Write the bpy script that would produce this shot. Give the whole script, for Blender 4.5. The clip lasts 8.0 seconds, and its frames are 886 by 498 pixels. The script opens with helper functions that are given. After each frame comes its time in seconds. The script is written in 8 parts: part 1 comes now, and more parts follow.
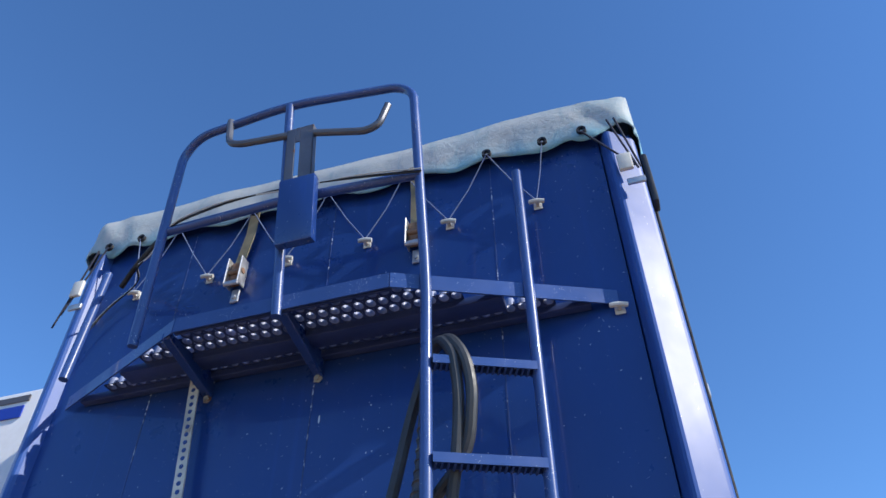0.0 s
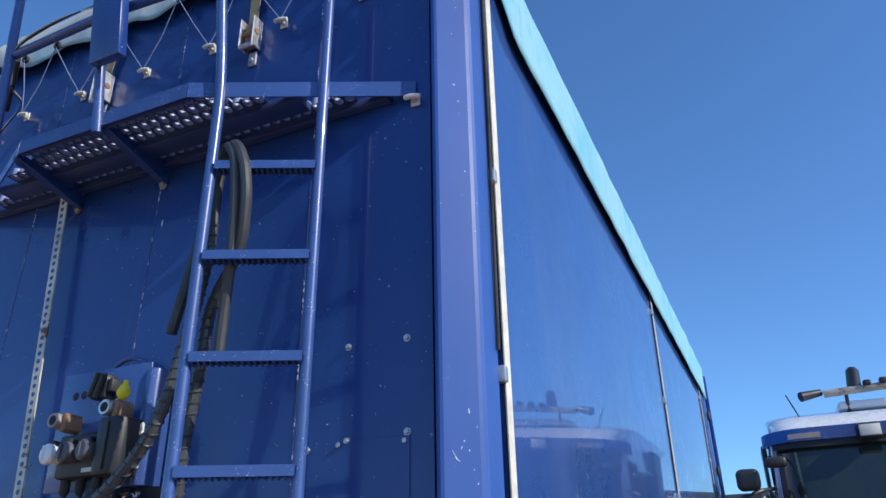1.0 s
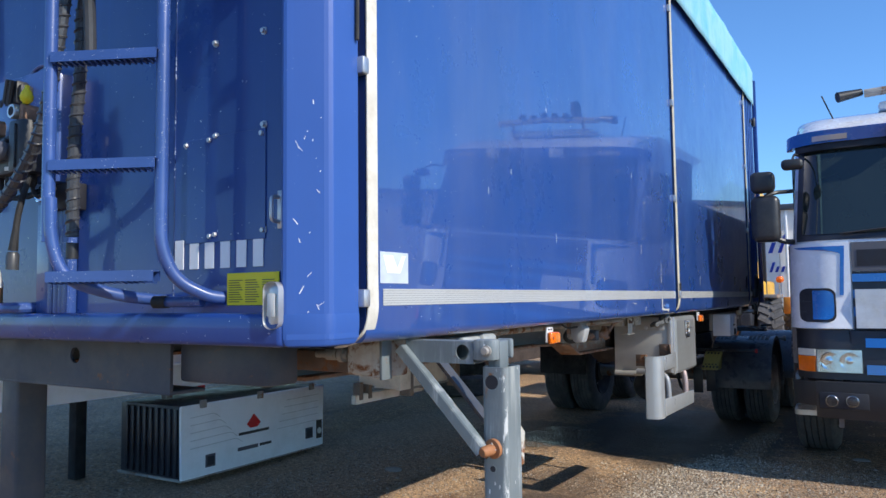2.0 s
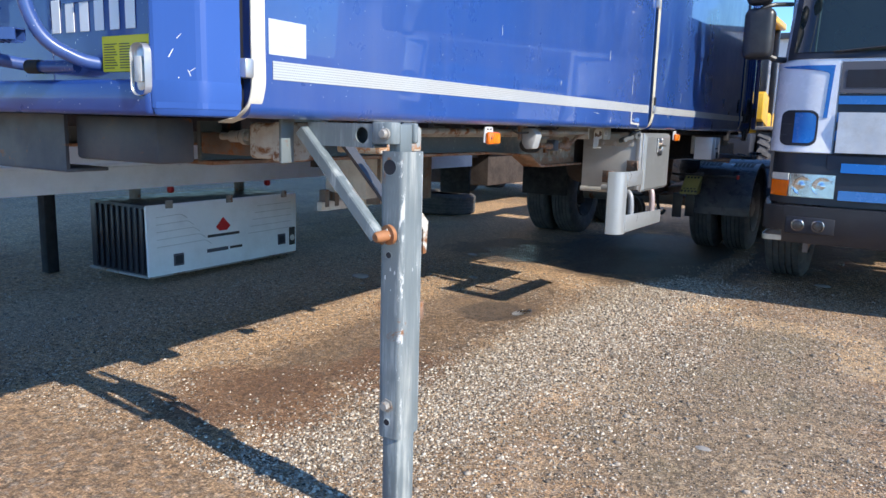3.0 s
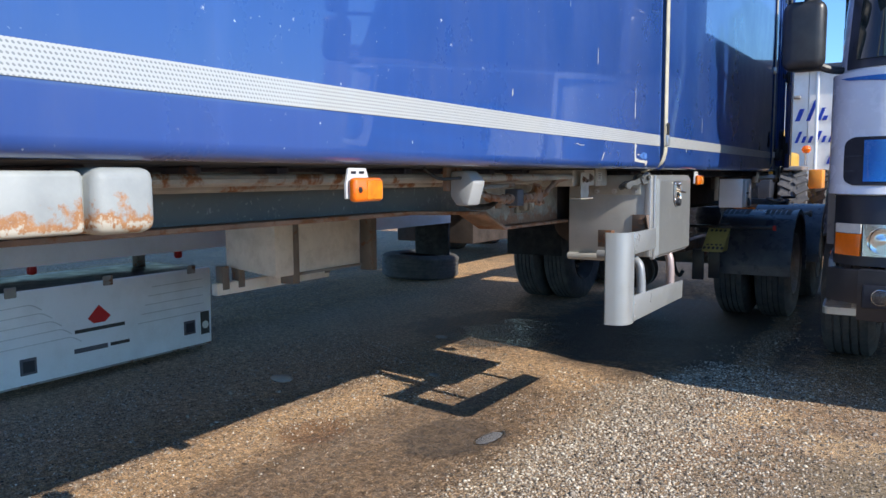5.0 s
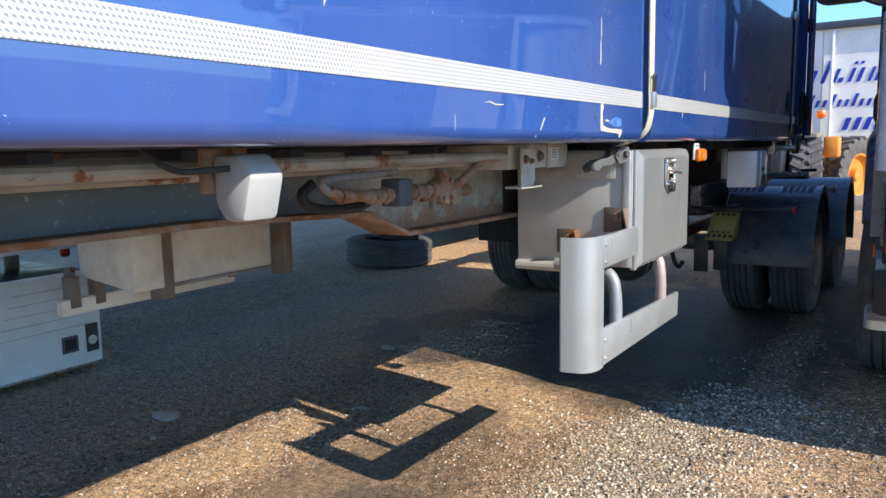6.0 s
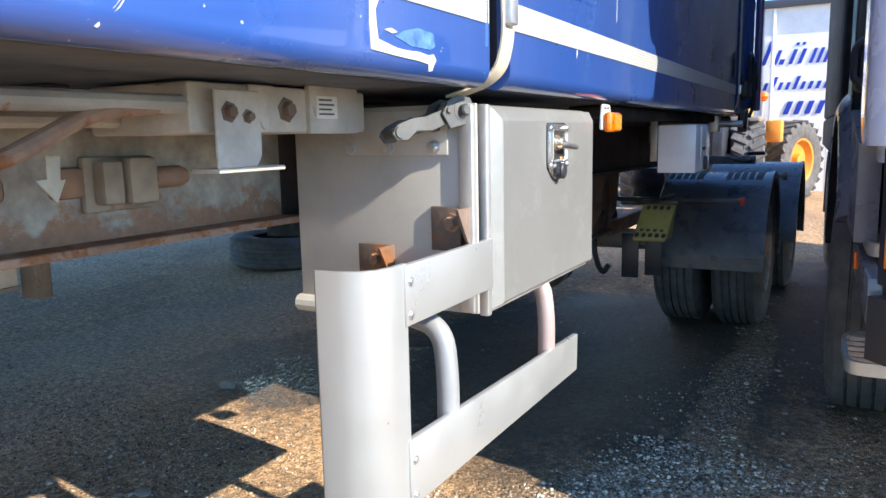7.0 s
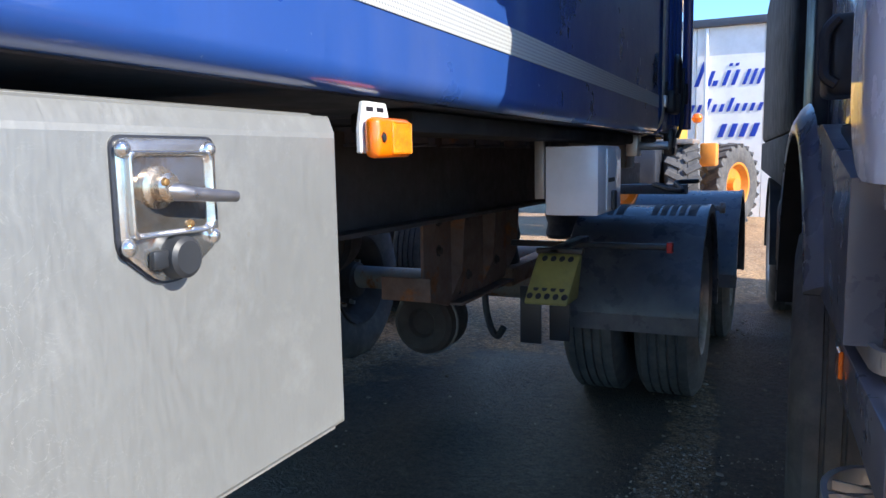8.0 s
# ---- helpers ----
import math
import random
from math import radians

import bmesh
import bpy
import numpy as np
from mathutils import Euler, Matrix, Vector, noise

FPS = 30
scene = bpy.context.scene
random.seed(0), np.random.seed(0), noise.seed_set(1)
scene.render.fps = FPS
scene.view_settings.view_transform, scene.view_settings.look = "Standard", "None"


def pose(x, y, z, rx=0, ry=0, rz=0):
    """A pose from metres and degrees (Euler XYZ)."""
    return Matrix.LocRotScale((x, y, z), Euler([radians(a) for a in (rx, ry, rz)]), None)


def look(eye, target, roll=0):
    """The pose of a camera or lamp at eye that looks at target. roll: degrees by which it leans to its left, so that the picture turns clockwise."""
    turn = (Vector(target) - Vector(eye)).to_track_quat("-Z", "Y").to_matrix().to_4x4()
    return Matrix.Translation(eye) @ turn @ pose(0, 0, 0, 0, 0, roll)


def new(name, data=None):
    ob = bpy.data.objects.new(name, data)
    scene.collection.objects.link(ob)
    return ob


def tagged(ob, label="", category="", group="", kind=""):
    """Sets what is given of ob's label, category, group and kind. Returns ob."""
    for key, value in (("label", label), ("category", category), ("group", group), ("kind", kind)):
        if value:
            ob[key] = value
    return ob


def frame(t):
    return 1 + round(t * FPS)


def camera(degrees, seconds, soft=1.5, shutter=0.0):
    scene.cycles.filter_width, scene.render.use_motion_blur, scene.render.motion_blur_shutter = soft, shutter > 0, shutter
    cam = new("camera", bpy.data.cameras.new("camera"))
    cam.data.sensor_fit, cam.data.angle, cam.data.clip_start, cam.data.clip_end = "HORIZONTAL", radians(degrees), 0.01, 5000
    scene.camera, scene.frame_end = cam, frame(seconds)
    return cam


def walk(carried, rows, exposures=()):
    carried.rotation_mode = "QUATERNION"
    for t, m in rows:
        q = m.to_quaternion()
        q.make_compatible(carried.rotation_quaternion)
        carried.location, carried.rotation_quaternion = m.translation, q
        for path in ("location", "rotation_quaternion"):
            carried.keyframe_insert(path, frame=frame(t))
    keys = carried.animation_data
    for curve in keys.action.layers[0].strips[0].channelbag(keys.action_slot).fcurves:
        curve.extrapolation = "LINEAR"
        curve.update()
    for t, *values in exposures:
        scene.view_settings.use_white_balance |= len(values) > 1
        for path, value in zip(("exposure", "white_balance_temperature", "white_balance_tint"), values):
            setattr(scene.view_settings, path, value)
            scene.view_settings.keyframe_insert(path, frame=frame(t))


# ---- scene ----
cam = camera(62.2, 8.0)
PATH = [
    (0, (0.062, 0.018, 1.55), (-0.372, 1.433, 2.895), -0.7),
    (0.5, (0.545, 0.17, 1.547), (0.02, 1.721, 2.695), 0.2),
    (1, (0.98, 0.241, 1.527), (0.251, 1.896, 2.382), -1.1),
    (1.5, (1.307, 0.419, 1.483), (0.374, 2.116, 1.982), -1.3),
    (2, (1.566, 0.596, 1.441), (0.53, 2.302, 1.575), -0.7),
    (2.2, (1.658, 0.623, 1.431), (0.612, 2.328, 1.439), -0.1),
    (3.3, (1.787, 1.032, 1.268), (0.761, 2.707, 0.891), 1.9),
    (3.5, (1.79, 1.162, 1.257), (0.779, 2.845, 0.877), 1.9),
    (4, (1.799, 1.578, 1.261), (0.779, 3.276, 0.985), 1.5),
    (4.5, (1.535, 2.009, 1.259), (0.486, 3.701, 1.065), 0.6),
    (4.7, (1.419, 2.167, 1.267), (0.355, 3.851, 1.085), -0.0),
    (5.8, (1.049, 3.314, 1.302), (-0.03, 4.977, 1.034), -1.2),
    (6, (1.026, 3.552, 1.303), (-0.054, 5.214, 1.033), -1.2),
    (6.5, (0.95, 4.149, 1.272), (-0.082, 5.836, 0.977), -1.3),
    (7, (0.827, 4.728, 1.227), (-0.131, 6.458, 0.924), -1.2),
    (7.5, (0.812, 5.305, 1.226), (-0.084, 7.07, 0.936), -1.2),
    (8, (0.734, 5.861, 1.228), (-0.095, 7.664, 0.982), -1.1),
]
# seconds, stops, kelvin, tint
EXPOSURE = [(0.0, 0.24, 6500, 10), (0.6, 0.14, 6500, 10), (1.5, 0.06, 6500, 10), (2.2, 0.32, 6500, 10), (3.3, 0.66, 6500, 10), (3.8, 0.50, 6500, 10), (4.7, 0.40, 6500, 10), (6.0, 0.84, 6800, 10), (6.5, 1.06, 6850, 10), (7.0, 1.44, 7000, 10), (7.5, 1.28, 6700, 10), (8.0, 1.18, 6500, 10)]
walk(cam, [(t, look(eye, target, roll)) for t, eye, target, roll in PATH], EXPOSURE)

# ---- world and sun ----
SUN = Vector((1.46, -0.225, 1.0)).normalized()
world = bpy.data.worlds.new("sky_world")
scene.world = world
world.use_nodes = True
wn = world.node_tree
sky = wn.nodes.new("ShaderNodeTexSky")
sky.sky_type = "NISHITA"
sky.sun_disc = False
sky.sun_elevation = math.asin(SUN.z)
sky.sun_rotation = math.atan2(SUN.x, SUN.y)
sky.air_density, sky.dust_density, sky.ozone_density = 1.0, 0.0, 4.0
tint = wn.nodes.new("ShaderNodeMix")
tint.data_type, tint.blend_type = "RGBA", "MULTIPLY"
tint.inputs[0].default_value = 1.0
tint.inputs[7].default_value = (0.66, 0.95, 1.24, 1)
wn.links.new(sky.outputs["Color"], tint.inputs[6])
wn.links.new(tint.outputs[2], wn.nodes["Background"].inputs["Color"])
wn.nodes["Background"].inputs["Strength"].default_value = 0.15
sun_lamp = bpy.data.lights.new("sun", "SUN")
sun_lamp.energy, sun_lamp.angle, sun_lamp.color = 4.4, radians(0.53), (1.0, 0.94, 0.84)
new("sun", sun_lamp).matrix_world = look(SUN * 60, (0, 0, 0))


# ---- mesh helpers ----
def merge(bm, t):
    me = bpy.data.meshes.new("temp")
    t.to_mesh(me)
    bm.from_mesh(me)
    bpy.data.meshes.remove(me)
    t.free()


def box(bm, x0, x1, y0, y1, z0, z1, bev=0.0, seg=2, m=None):
    t = bmesh.new()
    bmesh.ops.create_cube(t, size=1)
    for v in t.verts:
        v.co = Vector((x0 + (v.co.x + 0.5) * (x1 - x0), y0 + (v.co.y + 0.5) * (y1 - y0), z0 + (v.co.z + 0.5) * (z1 - z0)))
    if bev:
        bmesh.ops.bevel(t, geom=t.edges[:], offset=bev, segments=seg, affect="EDGES", profile=0.5)
    if m:
        bmesh.ops.transform(t, matrix=m, verts=t.verts)
    merge(bm, t)
    return bm


def prism(bm, poly, axis, a, b, bev=0.0, seg=2):
    """A closed outline swept along an axis. x: poly in (y, z); y: (x, z); z: (x, y)."""
    t = bmesh.new()
    put = {"x": lambda p, h: (h, p[0], p[1]), "y": lambda p, h: (p[0], h, p[1]), "z": lambda p, h: (p[0], p[1], h)}[axis]
    lo = [t.verts.new(put(p, a)) for p in poly]
    hi = [t.verts.new(put(p, b)) for p in poly]
    n = len(poly)
    t.faces.new(lo)
    t.faces.new(hi[::-1])
    for i in range(n):
        t.faces.new((lo[i], hi[i], hi[(i + 1) % n], lo[(i + 1) % n]))
    bmesh.ops.recalc_face_normals(t, faces=t.faces)
    if bev:
        bmesh.ops.bevel(t, geom=t.edges[:], offset=bev, segments=seg, affect="EDGES", profile=0.5)
    merge(bm, t)
    return bm


def rounded(pts, r, seg=5, closed=False):
    """A polyline with its corners rounded."""
    pts = [Vector(p) for p in pts]
    out = []
    n = len(pts)
    for i, p in enumerate(pts):
        if not closed and i in (0, n - 1):
            out.append(p)
            continue
        a, b = pts[i - 1], pts[(i + 1) % n]
        da, db = (a - p), (b - p)
        ra = min(r, da.length * 0.49, db.length * 0.49)
        s, e = p + da.normalized() * ra, p + db.normalized() * ra
        for k in range(seg + 1):
            u = k / seg
            out.append(s * (1 - u) ** 2 + p * 2 * u * (1 - u) + e * u * u)
    return out


def tube(bm, pts, r, seg=10, close=False):
    """A round bar along a polyline; r may be one radius or one for each point."""
    pts = [Vector(p) for p in pts]
    n = len(pts)
    rad = r if isinstance(r, (list, tuple)) else [r] * n
    rings, up = [], None
    for i, p in enumerate(pts):
        a, b = pts[max(i - 1, 0)], pts[min(i + 1, n - 1)]
        if close:
            a, b = pts[i - 1], pts[(i + 1) % n]
        d = (b - a).normalized()
        if up is None:
            up = d.orthogonal().normalized()
        up = (up - d * up.dot(d)).normalized()
        side = d.cross(up)
        rings.append([bm.verts.new(p + (up * math.cos(2 * math.pi * k / seg) + side * math.sin(2 * math.pi * k / seg)) * rad[i]) for k in range(seg)])
    last = n if close else n - 1
    for i in range(last):
        ra, rb = rings[i], rings[(i + 1) % n]
        for k in range(seg):
            bm.faces.new((ra[k], ra[(k + 1) % seg], rb[(k + 1) % seg], rb[k]))
    if not close:
        bm.faces.new(rings[0][::-1])
        bm.faces.new(rings[-1])
    return bm


def lathe(bm, prof, centre, axis=(1, 0, 0), seg=32):
    """A profile of (radius, height) turned about an axis through centre."""
    ax = Vector(axis).normalized()
    u = ax.orthogonal().normalized()
    v = ax.cross(u)
    c = Vector(centre)
    rings = []
    for r, h in prof:
        if r < 1e-6:
            rings.append([bm.verts.new(c + ax * h)])
        else:
            rings.append([bm.verts.new(c + ax * h + (u * math.cos(2 * math.pi * k / seg) + v * math.sin(2 * math.pi * k / seg)) * r) for k in range(seg)])
    for a, b in zip(rings, rings[1:]):
        for k in range(seg):
            p = [a[k % len(a)], a[(k + 1) % len(a)], b[(k + 1) % len(b)], b[k % len(b)]]
            q = []
            for w in p:
                if w not in q:
                    q.append(w)
            if len(q) > 2:
                bm.faces.new(q)
    return bm


def ribbon(bm, path, width, thick, across):
    """A strap along a path: width lies along `across`, thickness square to it."""
    path = [Vector(p) for p in path]
    w = Vector(across).normalized() * width / 2
    rings = []
    for i, p in enumerate(path):
        d = (path[min(i + 1, len(path) - 1)] - path[max(i - 1, 0)]).normalized()
        nrm = d.cross(w).normalized() * thick / 2
        rings.append([bm.verts.new(p + s * w + q * nrm) for s, q in ((-1, -1), (1, -1), (1, 1), (-1, 1))])
    for a, b in zip(rings, rings[1:]):
        for k in range(4):
            bm.faces.new((a[k], a[(k + 1) % 4], b[(k + 1) % 4], b[k]))
    bm.faces.new(rings[0][::-1])
    bm.faces.new(rings[-1])
    return bm


def loft(bm, loops, cap=True):
    """Joins closed loops of equal length by quads."""
    rings = [[bm.verts.new(p) for p in lp] for lp in loops]
    for a, b in zip(rings, rings[1:]):
        n = len(a)
        for k in range(n):
            bm.faces.new((a[k], a[(k + 1) % n], b[(k + 1) % n], b[k]))
    if cap:
        bm.faces.new(rings[0][::-1])
        bm.faces.new(rings[-1])
    return bm


def plate_with_hole(bm, x0, x1, z0, z1, y0, y1, cx, cz, r, seg=20):
    """A plate square to y with a round hole through it."""
    ang = [2 * math.pi * k / seg for k in range(seg)] + [math.atan2(z - cz, x - cx) % (2 * math.pi) for x in (x0, x1) for z in (z0, z1)]
    ang = sorted(set(round(a, 5) for a in ang))
    outer, inner = [], []
    for a in ang:
        dx, dz = math.cos(a), math.sin(a)
        s = min(((x1 - cx) if dx > 0 else (cx - x0)) / max(abs(dx), 1e-6), ((z1 - cz) if dz > 0 else (cz - z0)) / max(abs(dz), 1e-6))
        outer.append((cx + dx * s, cz + dz * s))
        inner.append((cx + dx * r, cz + dz * r))
    v = [[bm.verts.new((p[0], y, p[1])) for p in ring] for y in (y0, y1) for ring in (outer, inner)]
    n = len(ang)
    for k in range(n):
        j = (k + 1) % n
        bm.faces.new((v[0][k], v[0][j], v[1][j], v[1][k]))
        bm.faces.new((v[2][k], v[3][k], v[3][j], v[2][j]))
        bm.faces.new((v[1][k], v[1][j], v[3][j], v[3][k]))
        bm.faces.new((v[0][k], v[2][k], v[2][j], v[0][j]))
    return bm


def bolt(bm, p, axis, r=0.012, h=0.01):
    lathe(bm, [(0, h), (r * 0.9, h), (r, h * 0.8), (r, 0.001), (r * 1.6, 0.001), (r * 1.6, -0.002), (0, -0.002)], p, axis, 6)


def thing(name, at, label, category, group="", kind=""):
    ob = new(name)
    ob.empty_display_size = 0.1
    ob.location = at
    return tagged(ob, label, category, group, kind)


def part(name, bm, material, parent=None, label="", sharp=35):
    me = bpy.data.meshes.new(name)
    bmesh.ops.recalc_face_normals(bm, faces=bm.faces)
    bm.to_mesh(me)
    bm.free()
    me.materials.append(material)
    me.polygons.foreach_set("use_smooth", [True] * len(me.polygons))
    me.set_sharp_from_angle(angle=radians(sharp))
    ob = new(name, me)
    if parent:
        ob.parent = parent
        if parent.type == "EMPTY":
            ob.matrix_parent_inverse = Matrix.Translation(-Vector(parent.location))
    return tagged(ob, label)


def B():
    return bmesh.new()


# ---- materials ----
class Nodes:
    """Short hand for one node material."""

    def __init__(self, name):
        self.mat = bpy.data.materials.new(name)
        self.mat.use_nodes = True
        self.t = self.mat.node_tree
        self.bsdf = self.t.nodes["Principled BSDF"]
        self.co = self.t.nodes.new("ShaderNodeTexCoord").outputs["Object"]

    def add(self, kind):
        return self.t.nodes.new(kind)

    def link(self, a, b):
        self.t.links.new(a, b)

    def scaled(self, sx, sy, sz, src=None):
        n = self.add("ShaderNodeVectorMath")
        n.operation = "MULTIPLY"
        self.link(src or self.co, n.inputs[0])
        n.inputs[1].default_value = (sx, sy, sz)
        return n.outputs[0]

    def noise(self, scale, detail=4, rough=0.55, co=None, distort=0.0):
        n = self.add("ShaderNodeTexNoise")
        n.inputs["Scale"].default_value = scale
        n.inputs["Detail"].default_value = detail
        n.inputs["Roughness"].default_value = rough
        n.inputs["Distortion"].default_value = distort
        self.link(co or self.co, n.inputs["Vector"])
        return n.outputs["Fac"]

    def voronoi(self, scale, co=None, out="Distance", feature="F1"):
        n = self.add("ShaderNodeTexVoronoi")
        n.feature = feature
        n.inputs["Scale"].default_value = scale
        self.link(co or self.co, n.inputs["Vector"])
        return n.outputs[out]

    def ramp(self, fac, lo, hi, a=0.0, b=1.0):
        n = self.add("ShaderNodeMapRange")
        n.inputs["From Min"].default_value, n.inputs["From Max"].default_value = lo, hi
        n.inputs["To Min"].default_value, n.inputs["To Max"].default_value = a, b
        self.link(fac, n.inputs["Value"])
        return n.outputs["Result"]

    def math(self, op, a, b):
        n = self.add("ShaderNodeMath")
        n.operation = op
        for i, v in enumerate((a, b)):
            if isinstance(v, (int, float)):
                n.inputs[i].default_value = v
            else:
                self.link(v, n.inputs[i])
        return n.outputs[0]

    def mix(self, fac, a, b, blend="MIX"):
        n = self.add("ShaderNodeMix")
        n.data_type, n.blend_type = "RGBA", blend
        for i, v in ((0, fac), (6, a), (7, b)):
            if isinstance(v, (int, float)):
                n.inputs[i].default_value = v
            elif isinstance(v, tuple):
                n.inputs[i].default_value = (*v, 1)
            else:
                self.link(v, n.inputs[i])
        return n.outputs[2]

    def set(self, key, v):
        if isinstance(v, (int, float)):
            self.bsdf.inputs[key].default_value = v
        elif isinstance(v, tuple):
            self.bsdf.inputs[key].default_value = (*v, 1)
        else:
            self.link(v, self.bsdf.inputs[key])

    def bump(self, height, strength, dist=0.002):
        n = self.add("ShaderNodeBump")
        n.inputs["Strength"].default_value = strength
        n.inputs["Distance"].default_value = dist
        self.link(height, n.inputs["Height"])
        self.link(n.outputs[0], self.bsdf.inputs["Normal"])


def tone(c, k):
    return tuple(min(1.0, v * k) for v in c)


def surf(name, col, rough=0.5, metal=0.0, coat=0.0, var=0.25, vscale=2.5, fine=45, bump=0.15, bscale=120, dirt=None, chips=None, rust=None):
    """A worn surface. dirt: (colour, amount); chips: (colour, scale, size); rust: amount."""
    n = Nodes(name)
    big, small = n.noise(vscale, 4), n.noise(fine, 5, 0.65)
    c = n.mix(n.ramp(big, 0.3, 0.7), tone(col, 1 - var), tone(col, 1 + var))
    c = n.mix(n.ramp(small, 0.35, 0.75, 0, 0.35), c, tone(col, 1 - 1.3 * var))
    r = n.ramp(n.noise(vscale * 4, 5), 0.3, 0.7, max(0.02, rough * 0.75), min(1.0, rough * 1.3))
    if dirt:
        d = n.math("MULTIPLY", n.ramp(n.noise(vscale * 1.7, 6, 0.7), 0.45, 0.75), dirt[1])
        c = n.mix(d, c, dirt[0])
    if chips:
        ragged = n.math("MULTIPLY", n.math("SUBTRACT", n.noise(chips[1] * 3.5, 5, 0.7), 0.5), 0.9)
        spots = n.math("LESS_THAN", n.math("ADD", n.voronoi(chips[1]), ragged), chips[2])
        spots = n.math("MULTIPLY", spots, n.ramp(n.noise(chips[1] * 0.11, 4), 0.5, 0.58))
        c = n.mix(spots, c, chips[0])
    if rust:
        m = n.ramp(n.noise(9, 7, 0.7, distort=0.4), 0.66 - 0.3 * rust, 0.74 - 0.3 * rust)
        rc = n.mix(n.noise(60, 4), (0.10, 0.035, 0.012), (0.32, 0.13, 0.045))
        c = n.mix(m, c, rc)
        r = n.math("MAXIMUM", r, n.math("MULTIPLY", m, 0.85))
    n.set("Base Color", c)
    n.set("Roughness", r)
    n.set("Metallic", metal)
    n.set("Coat Weight", coat)
    n.set("Coat Roughness", 0.04)
    if bump:
        n.bump(n.noise(bscale, 4), bump)
    return n.mat


def body_paint(name, col, streak=0.0, worn=0.0, coat=1.0, rough=0.22, film=(0.006, 0.03), dusty=0.10):
    """Glossy blue panel paint with stone chips, run marks and a film of dust."""
    n = Nodes(name)
    c = n.mix(n.ramp(n.noise(0.9, 4), 0.3, 0.7), tone(col, 0.88), tone(col, 1.12))
    dust = n.math("MULTIPLY", n.ramp(n.noise(3.0, 6, 0.7, co=n.scaled(1, 1, 0.25)), 0.45, 0.8), dusty)
    c = n.mix(dust, c, (0.35, 0.36, 0.40))
    rag = n.math("MULTIPLY", n.math("SUBTRACT", n.noise(150, 4, 0.75), 0.5), 0.75)
    spots = n.math("LESS_THAN", n.math("ADD", n.voronoi(21), rag), 0.02)
    spots = n.math("MULTIPLY", spots, n.ramp(n.noise(2.6, 4), 0.50 - worn, 0.62 - worn))
    c = n.mix(spots, c, (0.55, 0.60, 0.70))
    tiny = n.math("MULTIPLY", n.math("LESS_THAN", n.math("ADD", n.voronoi(48), rag), 0.03), n.ramp(n.noise(1.7, 4), 0.50 - worn, 0.62 - worn))
    c = n.mix(tiny, c, (0.50, 0.56, 0.66))
    drops = n.math("LESS_THAN", n.voronoi(9, co=n.scaled(1, 1, 0.22)), 0.032)
    drops = n.math("MULTIPLY", drops, n.ramp(n.noise(1.3, 3), 0.46, 0.56))
    scr = n.math("LESS_THAN", n.voronoi(14, co=n.scaled(1, 1, 0.06)), 0.022)
    scr = n.math("MULTIPLY", scr, n.ramp(n.noise(0.9, 3), 0.5, 0.56))
    drops = n.math("MAXIMUM", drops, scr)
    c = n.mix(drops, c, (0.6, 0.65, 0.72))
    runs = n.math("MULTIPLY", n.ramp(n.noise(30, 3, 0.5, co=n.scaled(1, 1, 0.012)), 0.60, 0.8), 0.12 + streak)
    c = n.mix(runs, c, tone(col, 2.0))
    n.set("Base Color", c)
    n.set("Roughness", n.ramp(n.noise(2.2, 6, 0.7), 0.3, 0.75, rough, rough + 0.23))
    n.set("Specular IOR Level", 0.3 + 0.2 * coat)
    n.set("Coat Weight", coat)
    n.set("Coat Roughness", n.ramp(n.noise(1.4, 5), 0.35, 0.75, *film))
    n.bump(n.noise(1.6, 2), 0.03, 0.008)
    return n.mat


BLUE = (0.020, 0.068, 0.262)
M_SIDE = body_paint("side_panel_paint", BLUE)
# the sides' blue again, darkened for the front wall's weaker light
M_FRONT = body_paint("shaded_wall_paint", (0.011, 0.046, 0.215), 0.02, 0.14, 0.45, dusty=0.03)
# a brighter tone of the sides' blue
M_POST = body_paint("corner_post_paint", (0.026, 0.088, 0.33), 0.0, 0.03, 0.30, 0.42, (0.30, 0.40), 0.02)
M_RAIL = surf("ladder_paint", (0.036, 0.082, 0.265), 0.35, coat=0.5, var=0.18, chips=((0.60, 0.64, 0.72), 120, 0.13), bump=0.1)
# treads coloured dark as shaded undersides, collars pale as sunlit through the holes
M_TREAD = surf("shaded_tread_paint", (0.026, 0.050, 0.17), 0.4, coat=0.2, var=0.3, dirt=((0.06, 0.08, 0.16), 0.4))
M_COLLAR = surf("sunlit_tread_edges", (0.24, 0.29, 0.46), 0.45, var=0.35, vscale=14, bump=0.1)


